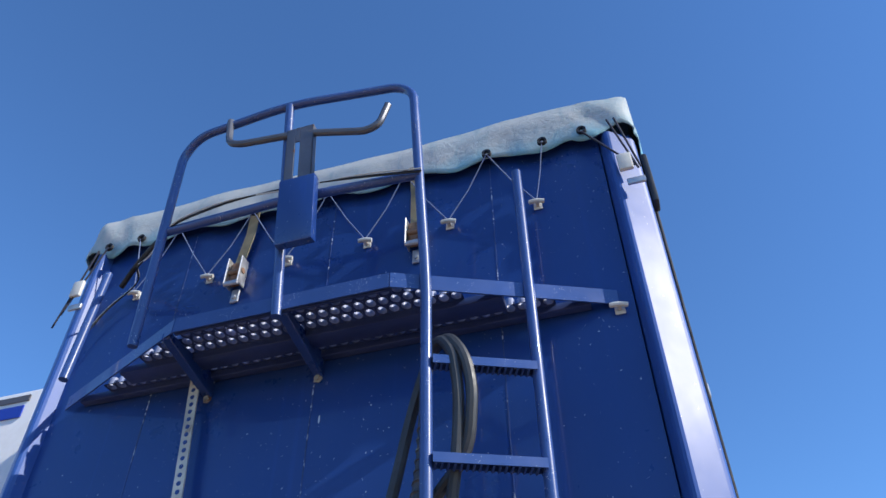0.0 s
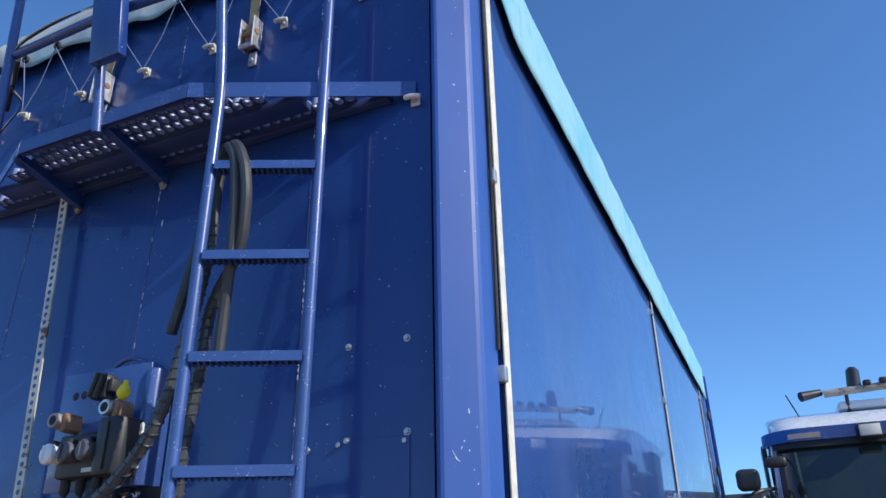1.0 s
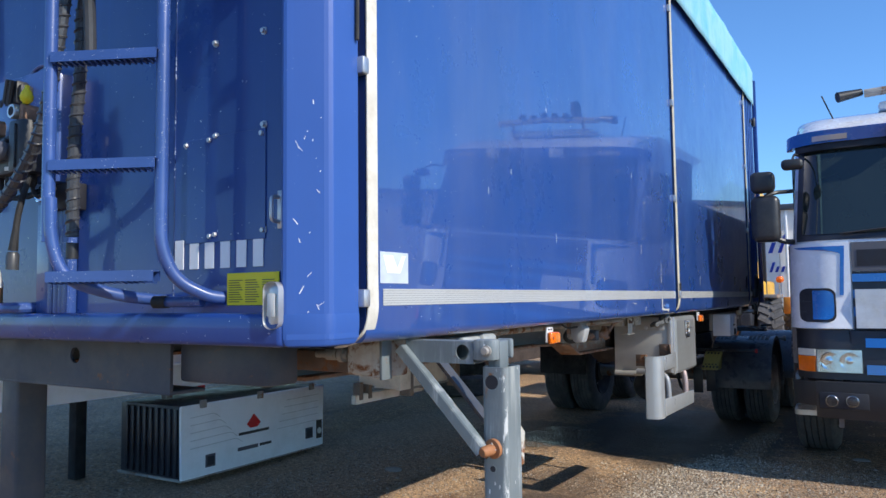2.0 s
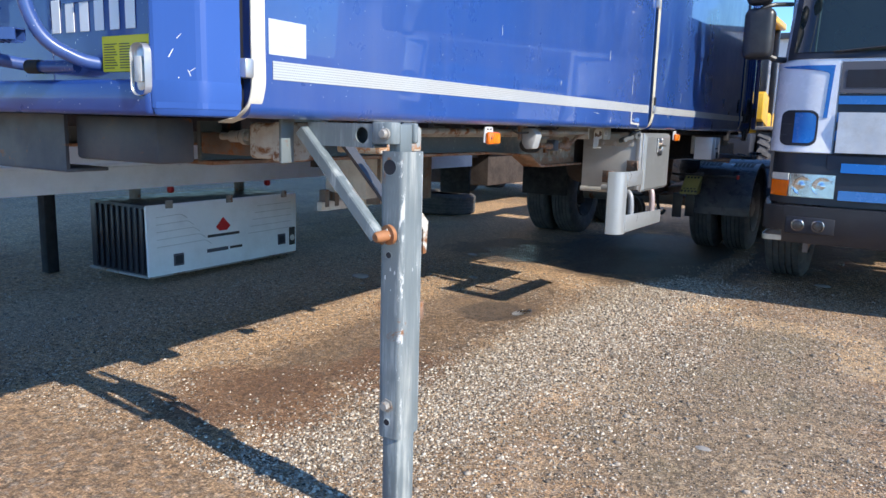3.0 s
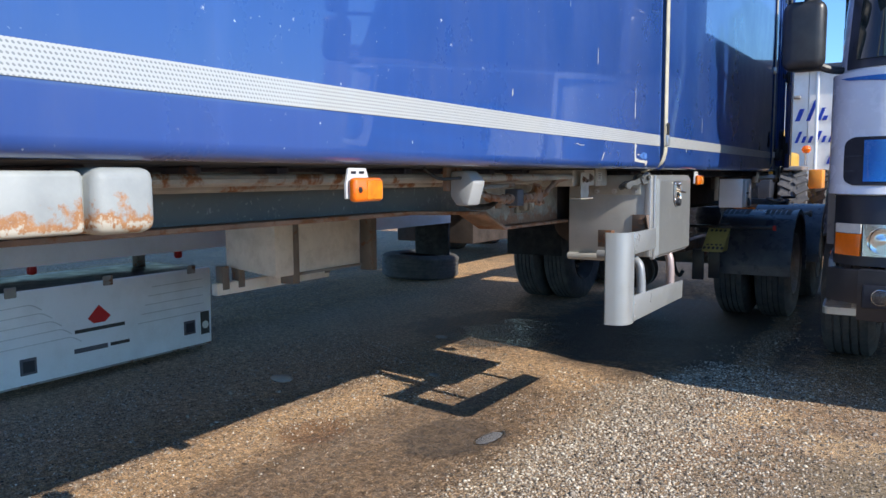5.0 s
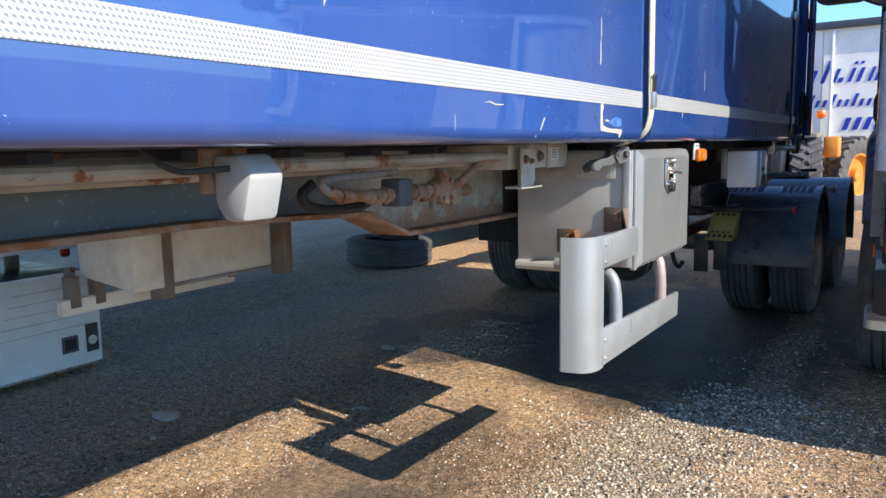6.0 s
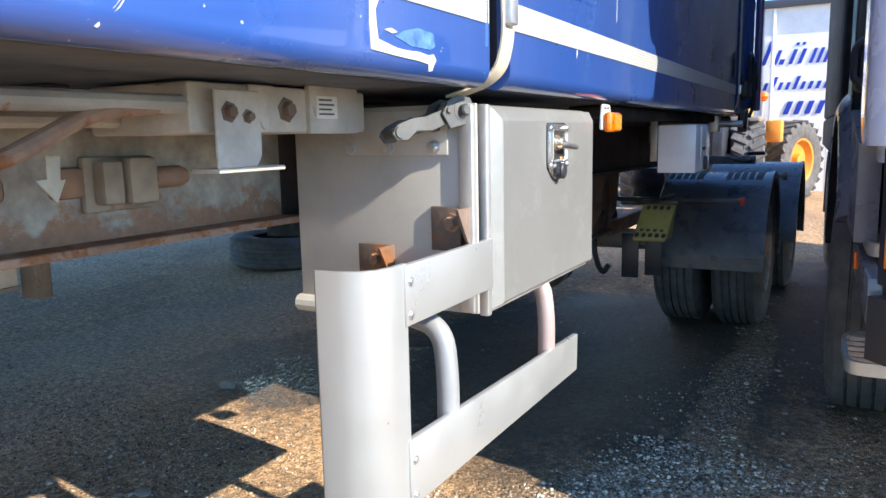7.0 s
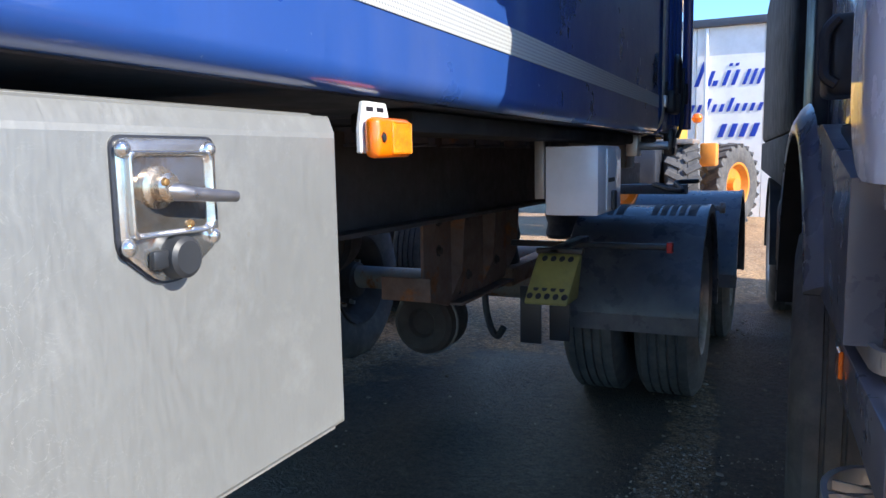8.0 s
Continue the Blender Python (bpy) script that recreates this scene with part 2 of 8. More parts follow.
def leg_paint():
    """Grey paint, rubbed pale in long upright scuffs, with chips and rust specks."""
    n = Nodes("leg_paint")
    c = n.mix(n.ramp(n.noise(2.5, 4), 0.3, 0.7), (0.122, 0.150, 0.162), (0.180, 0.212, 0.222))
    scuff = n.noise(26, 6, 0.7, co=n.scaled(1, 1, 0.10), distort=0.3)
    scuff = n.math("MULTIPLY", n.ramp(scuff, 0.50, 0.64), n.ramp(n.noise(3.2, 4), 0.40, 0.58))
    c = n.mix(n.math("MULTIPLY", scuff, 0.75), c, (0.46, 0.49, 0.48))
    spots = n.math("MULTIPLY", n.math("LESS_THAN", n.math("ADD", n.voronoi(38, co=n.scaled(1, 1, 0.45)), n.math("MULTIPLY", n.noise(120, 3), 0.22)), 0.21), n.ramp(n.noise(5, 4), 0.5, 0.62))
    c = n.mix(spots, c, (0.62, 0.64, 0.64))
    # paint rubbed off along the tube's outer edges and down its side
    sep = n.add("ShaderNodeSeparateXYZ")
    n.link(n.co, sep.inputs[0])

    def near(axis, v, w):
        return n.ramp(n.math("ABSOLUTE", n.math("SUBTRACT", sep.outputs[axis], v), 0.0), w, w * 0.4)

    flake = n.noise(34, 6, 0.75, co=n.scaled(1, 1, 0.30), distort=0.4)
    edge = n.math("MULTIPLY", near(0, 0.551, 0.012), n.math("MAXIMUM", near(1, 2.619, 0.012), near(1, 2.724, 0.010)))
    edge = n.math("MULTIPLY", edge, n.ramp(flake, 0.53, 0.57))
    side = n.math("MULTIPLY", near(1, 2.655, 0.045), near(0, 0.556, 0.02))
    side = n.math("MULTIPLY", side, n.ramp(n.noise(30, 6, 0.75, co=n.scaled(1, 1, 0.07)), 0.40, 0.62))
    side = n.math("MULTIPLY", side, n.ramp(n.noise(2.1, 3), 0.36, 0.56))
    c = n.mix(n.math("MULTIPLY", side, 0.8), c, (0.50, 0.51, 0.47))
    c = n.mix(edge, c, (0.56, 0.57, 0.56))
    rust = n.ramp(n.noise(8, 7, 0.75, distort=0.5), 0.64, 0.70)
    c = n.mix(rust, c, n.mix(n.noise(60, 4), (0.12, 0.05, 0.02), (0.34, 0.15, 0.06)))
    n.set("Base Color", c)
    n.set("Roughness", n.ramp(n.noise(10, 5), 0.3, 0.7, 0.34, 0.6))
    n.bump(n.math("ADD", n.noise(120, 4), n.math("MULTIPLY", spots, -0.5)), 0.2, 0.002)
    return n.mat


M_LEG = leg_paint()
M_JOINT = surf("worn_joint", (0.035, 0.07, 0.22), 0.5, var=0.4, vscale=5, chips=((0.50, 0.56, 0.68), 60, 0.42))
M_LEGRUST = surf("worn_leg_paint", (0.50, 0.48, 0.42), 0.6, var=0.2, vscale=6, rust=0.62)


def block_paint():
    """Pale grey block whose lower edges have rusted."""
    n = Nodes("rust_edged_block")
    c = n.mix(n.ramp(n.noise(9, 5), 0.3, 0.7), (0.27, 0.29, 0.29), (0.40, 0.42, 0.41))
    sep = n.add("ShaderNodeSeparateXYZ")
    n.link(n.co, sep.inputs[0])
    h = n.math("ADD", sep.outputs[2], n.math("MULTIPLY", n.math("SUBTRACT", n.noise(24, 6, 0.7), 0.5), 0.16))
    c = n.mix(n.ramp(h, 1.238, 1.222), c, n.mix(n.noise(70, 4), (0.22, 0.09, 0.035), (0.52, 0.27, 0.12)))
    c = n.mix(n.ramp(h, 1.216, 1.208), c, (0.50, 0.46, 0.38))
    n.set("Base Color", c)
    n.set("Roughness", 0.6)
    n.bump(n.noise(90, 4), 0.3, 0.002)
    return n.mat


M_BLOCK = block_paint()
M_SOCKET = surf("rusting_cream_socket", (0.52, 0.50, 0.44), 0.6, var=0.18, vscale=8, rust=0.66, bump=0.3, dirt=((0.42, 0.22, 0.10), 0.5))


def web_paint():
    """Blue-grey beam paint, mud-splashed and rusting towards its bent stretch."""
    n = Nodes("beam_web_paint")
    sep = n.add("ShaderNodeSeparateXYZ")
    n.link(n.co, sep.inputs[0])
    c = n.mix(n.ramp(n.noise(3, 5, 0.6), 0.3, 0.7), (0.080, 0.102, 0.112), (0.130, 0.152, 0.156))
    c = n.mix(n.math("MULTIPLY", n.ramp(n.noise(60, 5, 0.7), 0.60, 0.70), 0.6), c, (0.42, 0.43, 0.41))
    far = n.ramp(n.math("ADD", sep.outputs[1], n.math("MULTIPLY", n.noise(5, 6, 0.7), 0.9)), 5.35, 5.62)
    mud = n.mix(n.ramp(n.noise(14, 6, 0.7), 0.35, 0.65), (0.24, 0.205, 0.165), (0.48, 0.43, 0.345))
    c = n.mix(n.math("MULTIPLY", far, 0.85), c, mud)
    low = n.math("ADD", sep.outputs[2], n.math("MULTIPLY", n.math("SUBTRACT", n.noise(11, 6, 0.75), 0.5), 0.30))
    rust = n.mix(n.noise(50, 4), (0.16, 0.065, 0.035), (0.42, 0.21, 0.11))
    c = n.mix(n.math("MULTIPLY", n.ramp(low, 1.115, 1.085), 0.9), c, rust)
    n.set("Base Color", c)
    n.set("Roughness", 0.6)
    n.bump(n.noise(80, 5, 0.65), 0.35, 0.002)
    return n.mat


M_WEB = web_paint()
# beam and floor paint, darkened in colour for the shade beneath the trailer
M_FRONTBEAM = surf("shade_dark_paint", (0.052, 0.062, 0.082), 0.5, var=0.2, dirt=((0.13, 0.11, 0.09), 0.5), rust=0.15, bump=0.2)
M_GUARD = surf("dusty_mudguard", (0.085, 0.09, 0.105), 0.30, var=0.3, vscale=3, bump=0.12, dirt=((0.18, 0.18, 0.185), 0.7))
# near-black; on parts under the floors it paints in their shade
M_DULL = surf("near_black", (0.010, 0.010, 0.012), 0.9, var=0.3)
M_NBOX = surf("cream_box_paint", (0.80, 0.74, 0.65), 0.6, var=0.10, vscale=4, dirt=((0.36, 0.30, 0.22), 0.55), chips=((0.80, 0.77, 0.70), 7, 0.35), bump=0.15)
# rust coloured near-black to carry the shade of the underbody
M_SHADERUST = surf("shade_dark_rust", (0.050, 0.038, 0.034), 0.85, var=0.4, vscale=6, bump=0.5, bscale=60)
M_FRAME = surf("frame_grey", (0.185, 0.185, 0.185), 0.6, var=0.3, dirt=((0.34, 0.24, 0.16), 0.8), rust=0.34, bump=0.3)
M_RUST = surf("rusty_iron", (0.28, 0.165, 0.108), 0.85, var=0.45, vscale=8, rust=0.5, bump=0.6, bscale=60, dirt=((0.34, 0.24, 0.17), 0.6))
M_STEELRUST = surf("worn_steel", (0.36, 0.335, 0.30), 0.6, metal=0.2, var=0.25, vscale=7, rust=0.4, bump=0.3)
M_BLACK = surf("black_rubber", (0.018, 0.019, 0.021), 0.75, var=0.3, vscale=5, bump=0.3, dirt=((0.08, 0.075, 0.07), 0.5))
M_TYRE = surf("tyre_rubber", (0.080, 0.078, 0.080), 0.8, var=0.3, vscale=6, bump=0.4, dirt=((0.16, 0.145, 0.13), 0.75))
M_PLASTIC = surf("black_plastic", (0.020, 0.022, 0.026), 0.45, var=0.2, bump=0.15, dirt=((0.09, 0.09, 0.09), 0.4))
M_ALU = surf("aluminium", (0.62, 0.62, 0.61), 0.38, metal=0.75, var=0.08, vscale=6, bump=0.08, dirt=((0.45, 0.43, 0.40), 0.4))
M_ALUWHITE = surf("brushed_aluminium_profile", (0.45, 0.465, 0.465), 0.36, metal=0.55, var=0.05, bump=0.05)


def sheet_steel():
    """Brushed stainless sheet, rubbed and scratched."""
    n = Nodes("stainless_sheet")
    grain = n.noise(90, 4, 0.6, co=n.scaled(1, 3, 0.6))
    c = n.mix(grain, (0.30, 0.305, 0.297), (0.385, 0.39, 0.375))
    c = n.mix(n.ramp(n.noise(1.6, 5), 0.35, 0.75, 0, 0.7), c, (0.24, 0.243, 0.235))
    c = n.mix(n.ramp(n.noise(11, 6, 0.7), 0.52, 0.78, 0, 0.5), c, (0.46, 0.465, 0.45))
    cuts = n.ramp(n.noise(7, 5, 0.6, co=n.scaled(1, 2.2, 2.6), distort=2.5), 0.495, 0.503)
    cuts = n.math("MULTIPLY", n.math("MULTIPLY", cuts, n.math("SUBTRACT", 1.0, cuts)), n.ramp(n.noise(3, 3), 0.48, 0.62, 0, 1.9))
    c = n.mix(cuts, c, (0.72, 0.72, 0.70))
    spots = n.math("MULTIPLY", n.math("LESS_THAN", n.voronoi(30), 0.09), n.ramp(n.noise(4, 3), 0.5, 0.65))
    c = n.mix(n.math("MULTIPLY", spots, 0.5), c, (0.30, 0.28, 0.25))
    n.set("Base Color", c)
    n.set("Metallic", 0.6)
    n.set("Roughness", n.ramp(grain, 0.3, 0.7, 0.36, 0.50))
    n.bump(grain, 0.06, 0.001)
    return n.mat


M_BOXSTEEL = sheet_steel()
M_SHIELD = surf("galvanised_shield", (0.47, 0.455, 0.42), 0.45, metal=0.25, var=0.10, vscale=3, bump=0.06, dirt=((0.30, 0.28, 0.25), 0.5))

M_SOOTRUST = surf("dark_rusty_plate", (0.15, 0.105, 0.08), 0.7, var=0.35, vscale=12, rust=0.45, bump=0.4)
M_CHROME = surf("chrome", (0.75, 0.75, 0.74), 0.12, metal=1.0, var=0.05, bump=0.03)
M_POLISH = surf("polished_steel", (0.66, 0.66, 0.65), 0.20, metal=0.9, var=0.12, vscale=18, bump=0.05, dirt=((0.40, 0.33, 0.26), 0.4))
M_ZINC = surf("zinc", (0.55, 0.56, 0.57), 0.4, metal=0.8, var=0.15, vscale=12)
M_WHITE = surf("white_paint", (0.78, 0.79, 0.80), 0.35, coat=0.4, var=0.04, dirt=((0.5, 0.47, 0.43), 0.35), bump=0.05)
M_GREYWHITE = surf("dull_white_panel", (0.62, 0.63, 0.62), 0.5, var=0.07, dirt=((0.35, 0.32, 0.28), 0.45), bump=0.1)
M_SCRAP = surf("off_white_film", (0.50, 0.475, 0.41), 0.6, var=0.1, vscale=20)
M_CREAM = surf("cream_webbing", (0.52, 0.48, 0.375), 0.85, var=0.15, vscale=14, bump=0.6, bscale=400, dirt=((0.30, 0.26, 0.19), 0.5))
M_WHITEWEB = surf("white_webbing", (0.66, 0.63, 0.55), 0.8, var=0.12, vscale=9, bump=0.5, bscale=400, dirt=((0.40, 0.35, 0.26), 0.6))
M_OLDWEB = surf("old_webbing", (0.28, 0.24, 0.15), 0.9, var=0.25, vscale=14, bump=0.6, bscale=400)
M_CLEAT = surf("cleat_plastic", (0.66, 0.65, 0.60), 0.5, var=0.12, vscale=20)
M_AMBERLENS = surf("ribbed_amber", (0.95, 0.25, 0.0), 0.10, coat=1.0, var=0.35, vscale=60, bump=0.9, bscale=420)
M_AMBER = surf("amber_lens", (0.90, 0.17, 0.0), 0.15, coat=1.0, var=0.06, vscale=30, bump=0.5, bscale=300)
M_YELLOW = surf("yellow_paint", (0.72, 0.40, 0.02), 0.45, coat=0.2, var=0.1, dirt=((0.25, 0.16, 0.06), 0.5))
M_YSIGN = surf("yellow_sign", (0.78, 0.66, 0.02), 0.5, var=0.05)
M_CHOCK = surf("chock_plastic", (0.27, 0.25, 0.075), 0.6, var=0.2, dirt=((0.08, 0.08, 0.06), 0.7))
M_INK = surf("print_ink", (0.05, 0.05, 0.045), 0.6, var=0.05)
M_WINK = surf("white_lettering", (0.82, 0.83, 0.84), 0.45, var=0.03)
M_BINK = surf("blue_lettering", (0.012, 0.05, 0.42), 0.5, var=0.08)
M_RINK = surf("red_print", (0.60, 0.02, 0.02), 0.5, var=0.05)
M_HOSE = surf("grey_hose", (0.040, 0.043, 0.048), 0.45, var=0.2, vscale=10, dirt=((0.09, 0.095, 0.11), 0.3))
M_WRAP = surf("spiral_wrap_plastic", (0.050, 0.053, 0.060), 0.33, var=0.25, vscale=12, bump=0.1, dirt=((0.12, 0.13, 0.15), 0.4))
M_ROPE = surf("blue_white_cord", (0.16, 0.21, 0.36), 0.9, var=0.35, vscale=80, bump=0.6, bscale=300)
M_DARKROPE = surf("dark_cord", (0.03, 0.035, 0.06), 0.9, var=0.35, vscale=80)
M_BRASS = surf("brass", (0.58, 0.33, 0.13), 0.35, metal=0.9, var=0.15, vscale=20)
M_TRUCKWHITE = surf("cab_white", (0.80, 0.81, 0.83), 0.25, coat=1.0, var=0.03, bump=0.03, dirt=((0.5, 0.48, 0.45), 0.2))
M_TRUCKBLUE = surf("cab_blue", (0.010, 0.135, 0.46), 0.25, coat=1.0, var=0.06, bump=0.03)
M_TRUCKGREY = surf("cab_grey_plastic", (0.10, 0.10, 0.115), 0.5, var=0.12, bump=0.15)
M_TRUCKDARK = surf("cab_dark_plastic", (0.021, 0.024, 0.033), 0.36, var=0.15, bump=0.2, dirt=((0.06, 0.06, 0.065), 0.3))
# black plastic lifted to blue-grey, its sheen put into the base colour
M_FENDER = surf("fender_plastic", (0.12, 0.13, 0.165), 0.30, coat=0.35, var=0.15, bump=0.12, dirt=((0.16, 0.16, 0.17), 0.4))
M_COVER = surf("cover_white", (0.88, 0.89, 0.89), 0.4, coat=0.2, var=0.03, dirt=((0.55, 0.52, 0.48), 0.3), bump=0.05)
M_HALL = surf("hall_sheet", (0.90, 0.885, 0.85), 0.45, var=0.03, dirt=((0.62, 0.58, 0.52), 0.35), bump=0.05)
# black for gaps, and for solid shapes that stand in for dark hollows
M_SEAM = surf("gap_black", (0.012, 0.013, 0.02), 0.6, var=0.2)


def tape_material():
    n = Nodes("reflective_tape")
    skew = n.add("ShaderNodeCombineXYZ")
    sep = n.add("ShaderNodeSeparateXYZ")
    n.link(n.co, sep.inputs[0])
    n.link(n.math("ADD", sep.outputs[1], n.math("MULTIPLY", sep.outputs[2], 0.5)), skew.inputs[0])
    n.link(n.math("MULTIPLY", sep.outputs[2], 1.05), skew.inputs[1])
    grid = n.add("ShaderNodeTexVoronoi")
    grid.inputs["Scale"].default_value = 128
    grid.inputs["Randomness"].default_value = 0.0
    n.link(skew.outputs[0], grid.inputs["Vector"])
    v = grid.outputs["Distance"]
    c = n.mix(n.ramp(v, 0.22, 0.34), (0.20, 0.21, 0.21), (0.46, 0.47, 0.46))
    c = n.mix(n.math("MULTIPLY", n.ramp(n.noise(3, 5), 0.5, 0.8), 0.3), c, (0.5, 0.48, 0.42))
    n.set("Base Color", c)
    n.set("Roughness", 0.35)
    n.set("Coat Weight", 0.6)
    n.bump(v, 0.3, 0.001)
    return n.mat


def tarp_material(name, col, pale, amount, hem=0.0):
    n = Nodes(name)
    f = n.ramp(n.noise(2.2, 6, 0.65, distort=0.4), 0.30, 0.55)
    if hem:
        # the sheet keeps its colour towards the hem and fades grey above
        sep = n.add("ShaderNodeSeparateXYZ")
        n.link(n.co, sep.inputs[0])
        up = n.ramp(n.math("ADD", sep.outputs[2], n.math("MULTIPLY", n.noise(5, 5, 0.7), 0.22)), hem, hem + 0.12)
        f = n.math("MULTIPLY", up, n.ramp(f, 0.0, 1.0, 0.7, 1.0))
    c = n.mix(n.math("MULTIPLY", f, amount), col, pale)
    # crease shading drawn into the colour as darker streaks
    fold_shade = n.ramp(n.noise(16, 5, 0.6, co=n.scaled(1, 1, 0.35), distort=0.8), 0.52, 0.72, 0, 0.45)
    c = n.mix(fold_shade, c, tone(col, 0.75))
    c = n.mix(n.ramp(n.noise(25, 5), 0.55, 0.85, 0, 0.4), c, tone(pale, 0.6))
    n.set("Base Color", c)
    n.set("Roughness", 0.6)
    n.set("Sheen Weight", 0.1)
    n.bump(n.math("ADD", n.noise(22, 5, 0.6, distort=1.0), n.math("MULTIPLY", n.noise(160, 3), 0.1)), 0.45, 0.008)
    return n.mat


def glass_material(name, tint, rough=0.02):
    n = Nodes(name)
    n.set("Base Color", tint)
    n.set("Roughness", rough)
    n.set("Transmission Weight", 1.0)
    n.set("IOR", 1.45)
    return n.mat


def dark_glass_material():
    """Tinted windscreen before an unlit cab."""
    n = Nodes("tinted_glass")
    n.set("Base Color", n.mix(n.noise(2.5, 4), (0.012, 0.020, 0.020), (0.022, 0.033, 0.032)))
    n.set("Roughness", 0.06)
    n.set("Coat Weight", 0.6)
    n.set("Coat Roughness", 0.03)
    return n.mat


M_TAPE = tape_material()
M_TARP = tarp_material("turquoise_tarpaulin", (0.09, 0.42, 0.55), (0.36, 0.58, 0.66), 0.6)
M_TARPFADED = tarp_material("faded_tarpaulin", (0.17, 0.39, 0.48), (0.47, 0.485, 0.475), 1.0, 4.07)
M_GLASS = dark_glass_material()
M_LENS = glass_material("clear_lens", (0.97, 0.98, 1.0), 0.04)


def ground_material():
    """Packed gravel and dirt, with damp, oily and rusty stains and some painted light and shade."""
    n = Nodes("gravel_ground")
    big, mid, fine = n.noise(0.35, 5), n.noise(2.3, 6, 0.65), n.noise(38, 6, 0.7)
    c = n.mix(n.ramp(big, 0.35, 0.65), (0.33, 0.215, 0.125), (0.52, 0.365, 0.215))
    c = n.mix(n.ramp(mid, 0.45, 0.75, 0, 0.6), c, (0.22, 0.155, 0.10))
    streak = n.noise(1.1, 6, 0.7, co=n.scaled(2.4, 0.55, 1), distort=0.6)
    c = n.mix(n.ramp(streak, 0.54, 0.70, 0, 0.55), c, (0.14, 0.10, 0.07))
    stones = n.voronoi(42, out="Color")
    sep = n.add("ShaderNodeSeparateColor")
    n.link(stones, sep.inputs[0])
    c = n.mix(n.ramp(sep.outputs[0], 0.72, 0.95, 0, 0.55), c, (0.42, 0.38, 0.33))
    c = n.mix(n.ramp(sep.outputs[1], 0.7, 0.95, 0, 0.5), c, (0.06, 0.055, 0.05))
    c = n.mix(n.ramp(fine, 0.5, 0.75, 0, 0.6), c, (0.06, 0.048, 0.038))
    c = n.mix(n.ramp(n.noise(95, 4, 0.7), 0.58, 0.75, 0, 0.6), c, (0.62, 0.52, 0.40))

    def blob(x, y, rx, ry, wob=0.5):
        """A stain with a ragged outline about a place: 1 inside, 0 outside."""
        v = n.add("ShaderNodeVectorMath")
        v.operation = "SUBTRACT"
        n.link(n.co, v.inputs[0])
        v.inputs[1].default_value = (x, y, 0)
        q = n.scaled(1 / rx, 1 / ry, 0, v.outputs[0])
        ln = n.add("ShaderNodeVectorMath")
        ln.operation = "LENGTH"
        n.link(q, ln.inputs[0])
        d = n.math("ADD", ln.outputs["Value"], n.math("MULTIPLY", n.math("SUBTRACT", n.noise(2.8, 6, 0.65), 0.5), 2.2 * wob))
        return n.ramp(d, 1.05, 0.80)

    cell = n.voronoi(78)
    tint = n.add("ShaderNodeSeparateColor")
    n.link(n.voronoi(78, out="Color"), tint.inputs[0])
    grit = n.math("MAXIMUM", n.ramp(n.noise(1.9, 5, 0.7), 0.40, 0.66, 0.05, 0.65), n.math("MULTIPLY", blob(0.02, 4.9, 0.46, 2.4, 0.5), 0.95))
    pale = n.math("MULTIPLY", n.ramp(tint.outputs[2], 0.55, 0.95), n.ramp(cell, 0.62, 0.42))
    c = n.mix(n.math("MULTIPLY", pale, grit), c, (0.60, 0.51, 0.39))
    gap = n.math("MULTIPLY", n.ramp(cell, 0.46, 0.66), grit)
    c = n.mix(n.math("MULTIPLY", gap, 0.65), c, (0.09, 0.066, 0.046))

    # dry pale dirt: strip beside the trailer, patches before the truck; sunlight coloured in
    dry_sunlit = n.math("MAXIMUM", blob(-1.42, 4.7, 0.20, 1.9, 0.5), blob(-0.75, 6.75, 0.55, 0.35, 0.6))
    # patch round the loose tyre, pale as sunlit ground
    dry_sunlit = n.math("MAXIMUM", dry_sunlit, blob(-3.9, 10.6, 1.2, 1.8, 0.6))
    c = n.mix(n.math("MULTIPLY", dry_sunlit, 0.60), c, n.mix(fine, (0.40, 0.27, 0.155), (0.64, 0.46, 0.28)))
    # damp smooth mud between the strip and the belt of crushed stone
    damp = n.math("MULTIPLY", blob(-0.74, 4.9, 0.46, 1.9, 0.35), 0.9)
    belt = blob(0.08, 4.9, 0.36, 2.3, 0.45)
    c = n.mix(n.math("MULTIPLY", belt, 0.60), c, n.mix(fine, (0.17, 0.13, 0.09), (0.56, 0.46, 0.33)))
    olive = n.math("MULTIPLY", blob(1.15, 4.7, 0.7, 1.5, 0.6), 0.55)
    c = n.mix(olive, c, n.mix(fine, (0.15, 0.125, 0.085), (0.36, 0.31, 0.225)))
    c = n.mix(n.math("MULTIPLY", damp, 0.66), c, n.mix(mid, (0.085, 0.058, 0.038), (0.155, 0.108, 0.070)))
    # dirt under the trailer lightened in colour to make up for its shade
    shade_lift = n.math("MULTIPLY", blob(-2.75, 6.6, 1.0, 4.6, 0.45), 0.60)
    c = n.mix(shade_lift, c, n.mix(fine, (0.20, 0.150, 0.108), (0.52, 0.405, 0.295)))
    # pale streaks under the trailer, lightened and warmed to lift the shade
    streak_lift = n.math("MULTIPLY", n.ramp(n.noise(3.0, 6, 0.75, co=n.scaled(1.6, 0.22, 1), distort=0.8), 0.48, 0.64), blob(-2.2, 6.0, 1.5, 4.2, 0.5))
    c = n.mix(n.math("MULTIPLY", streak_lift, 0.5), c, n.mix(fine, (0.24, 0.17, 0.12), (0.50, 0.38, 0.27)))
    rust = n.math("MAXIMUM", blob(-0.72, 3.3, 0.5, 0.45, 0.8), blob(-0.45, 4.0, 0.35, 0.45, 0.8))
    rust = n.math("MAXIMUM", rust, blob(-1.25, 5.15, 0.16, 0.25, 0.8))
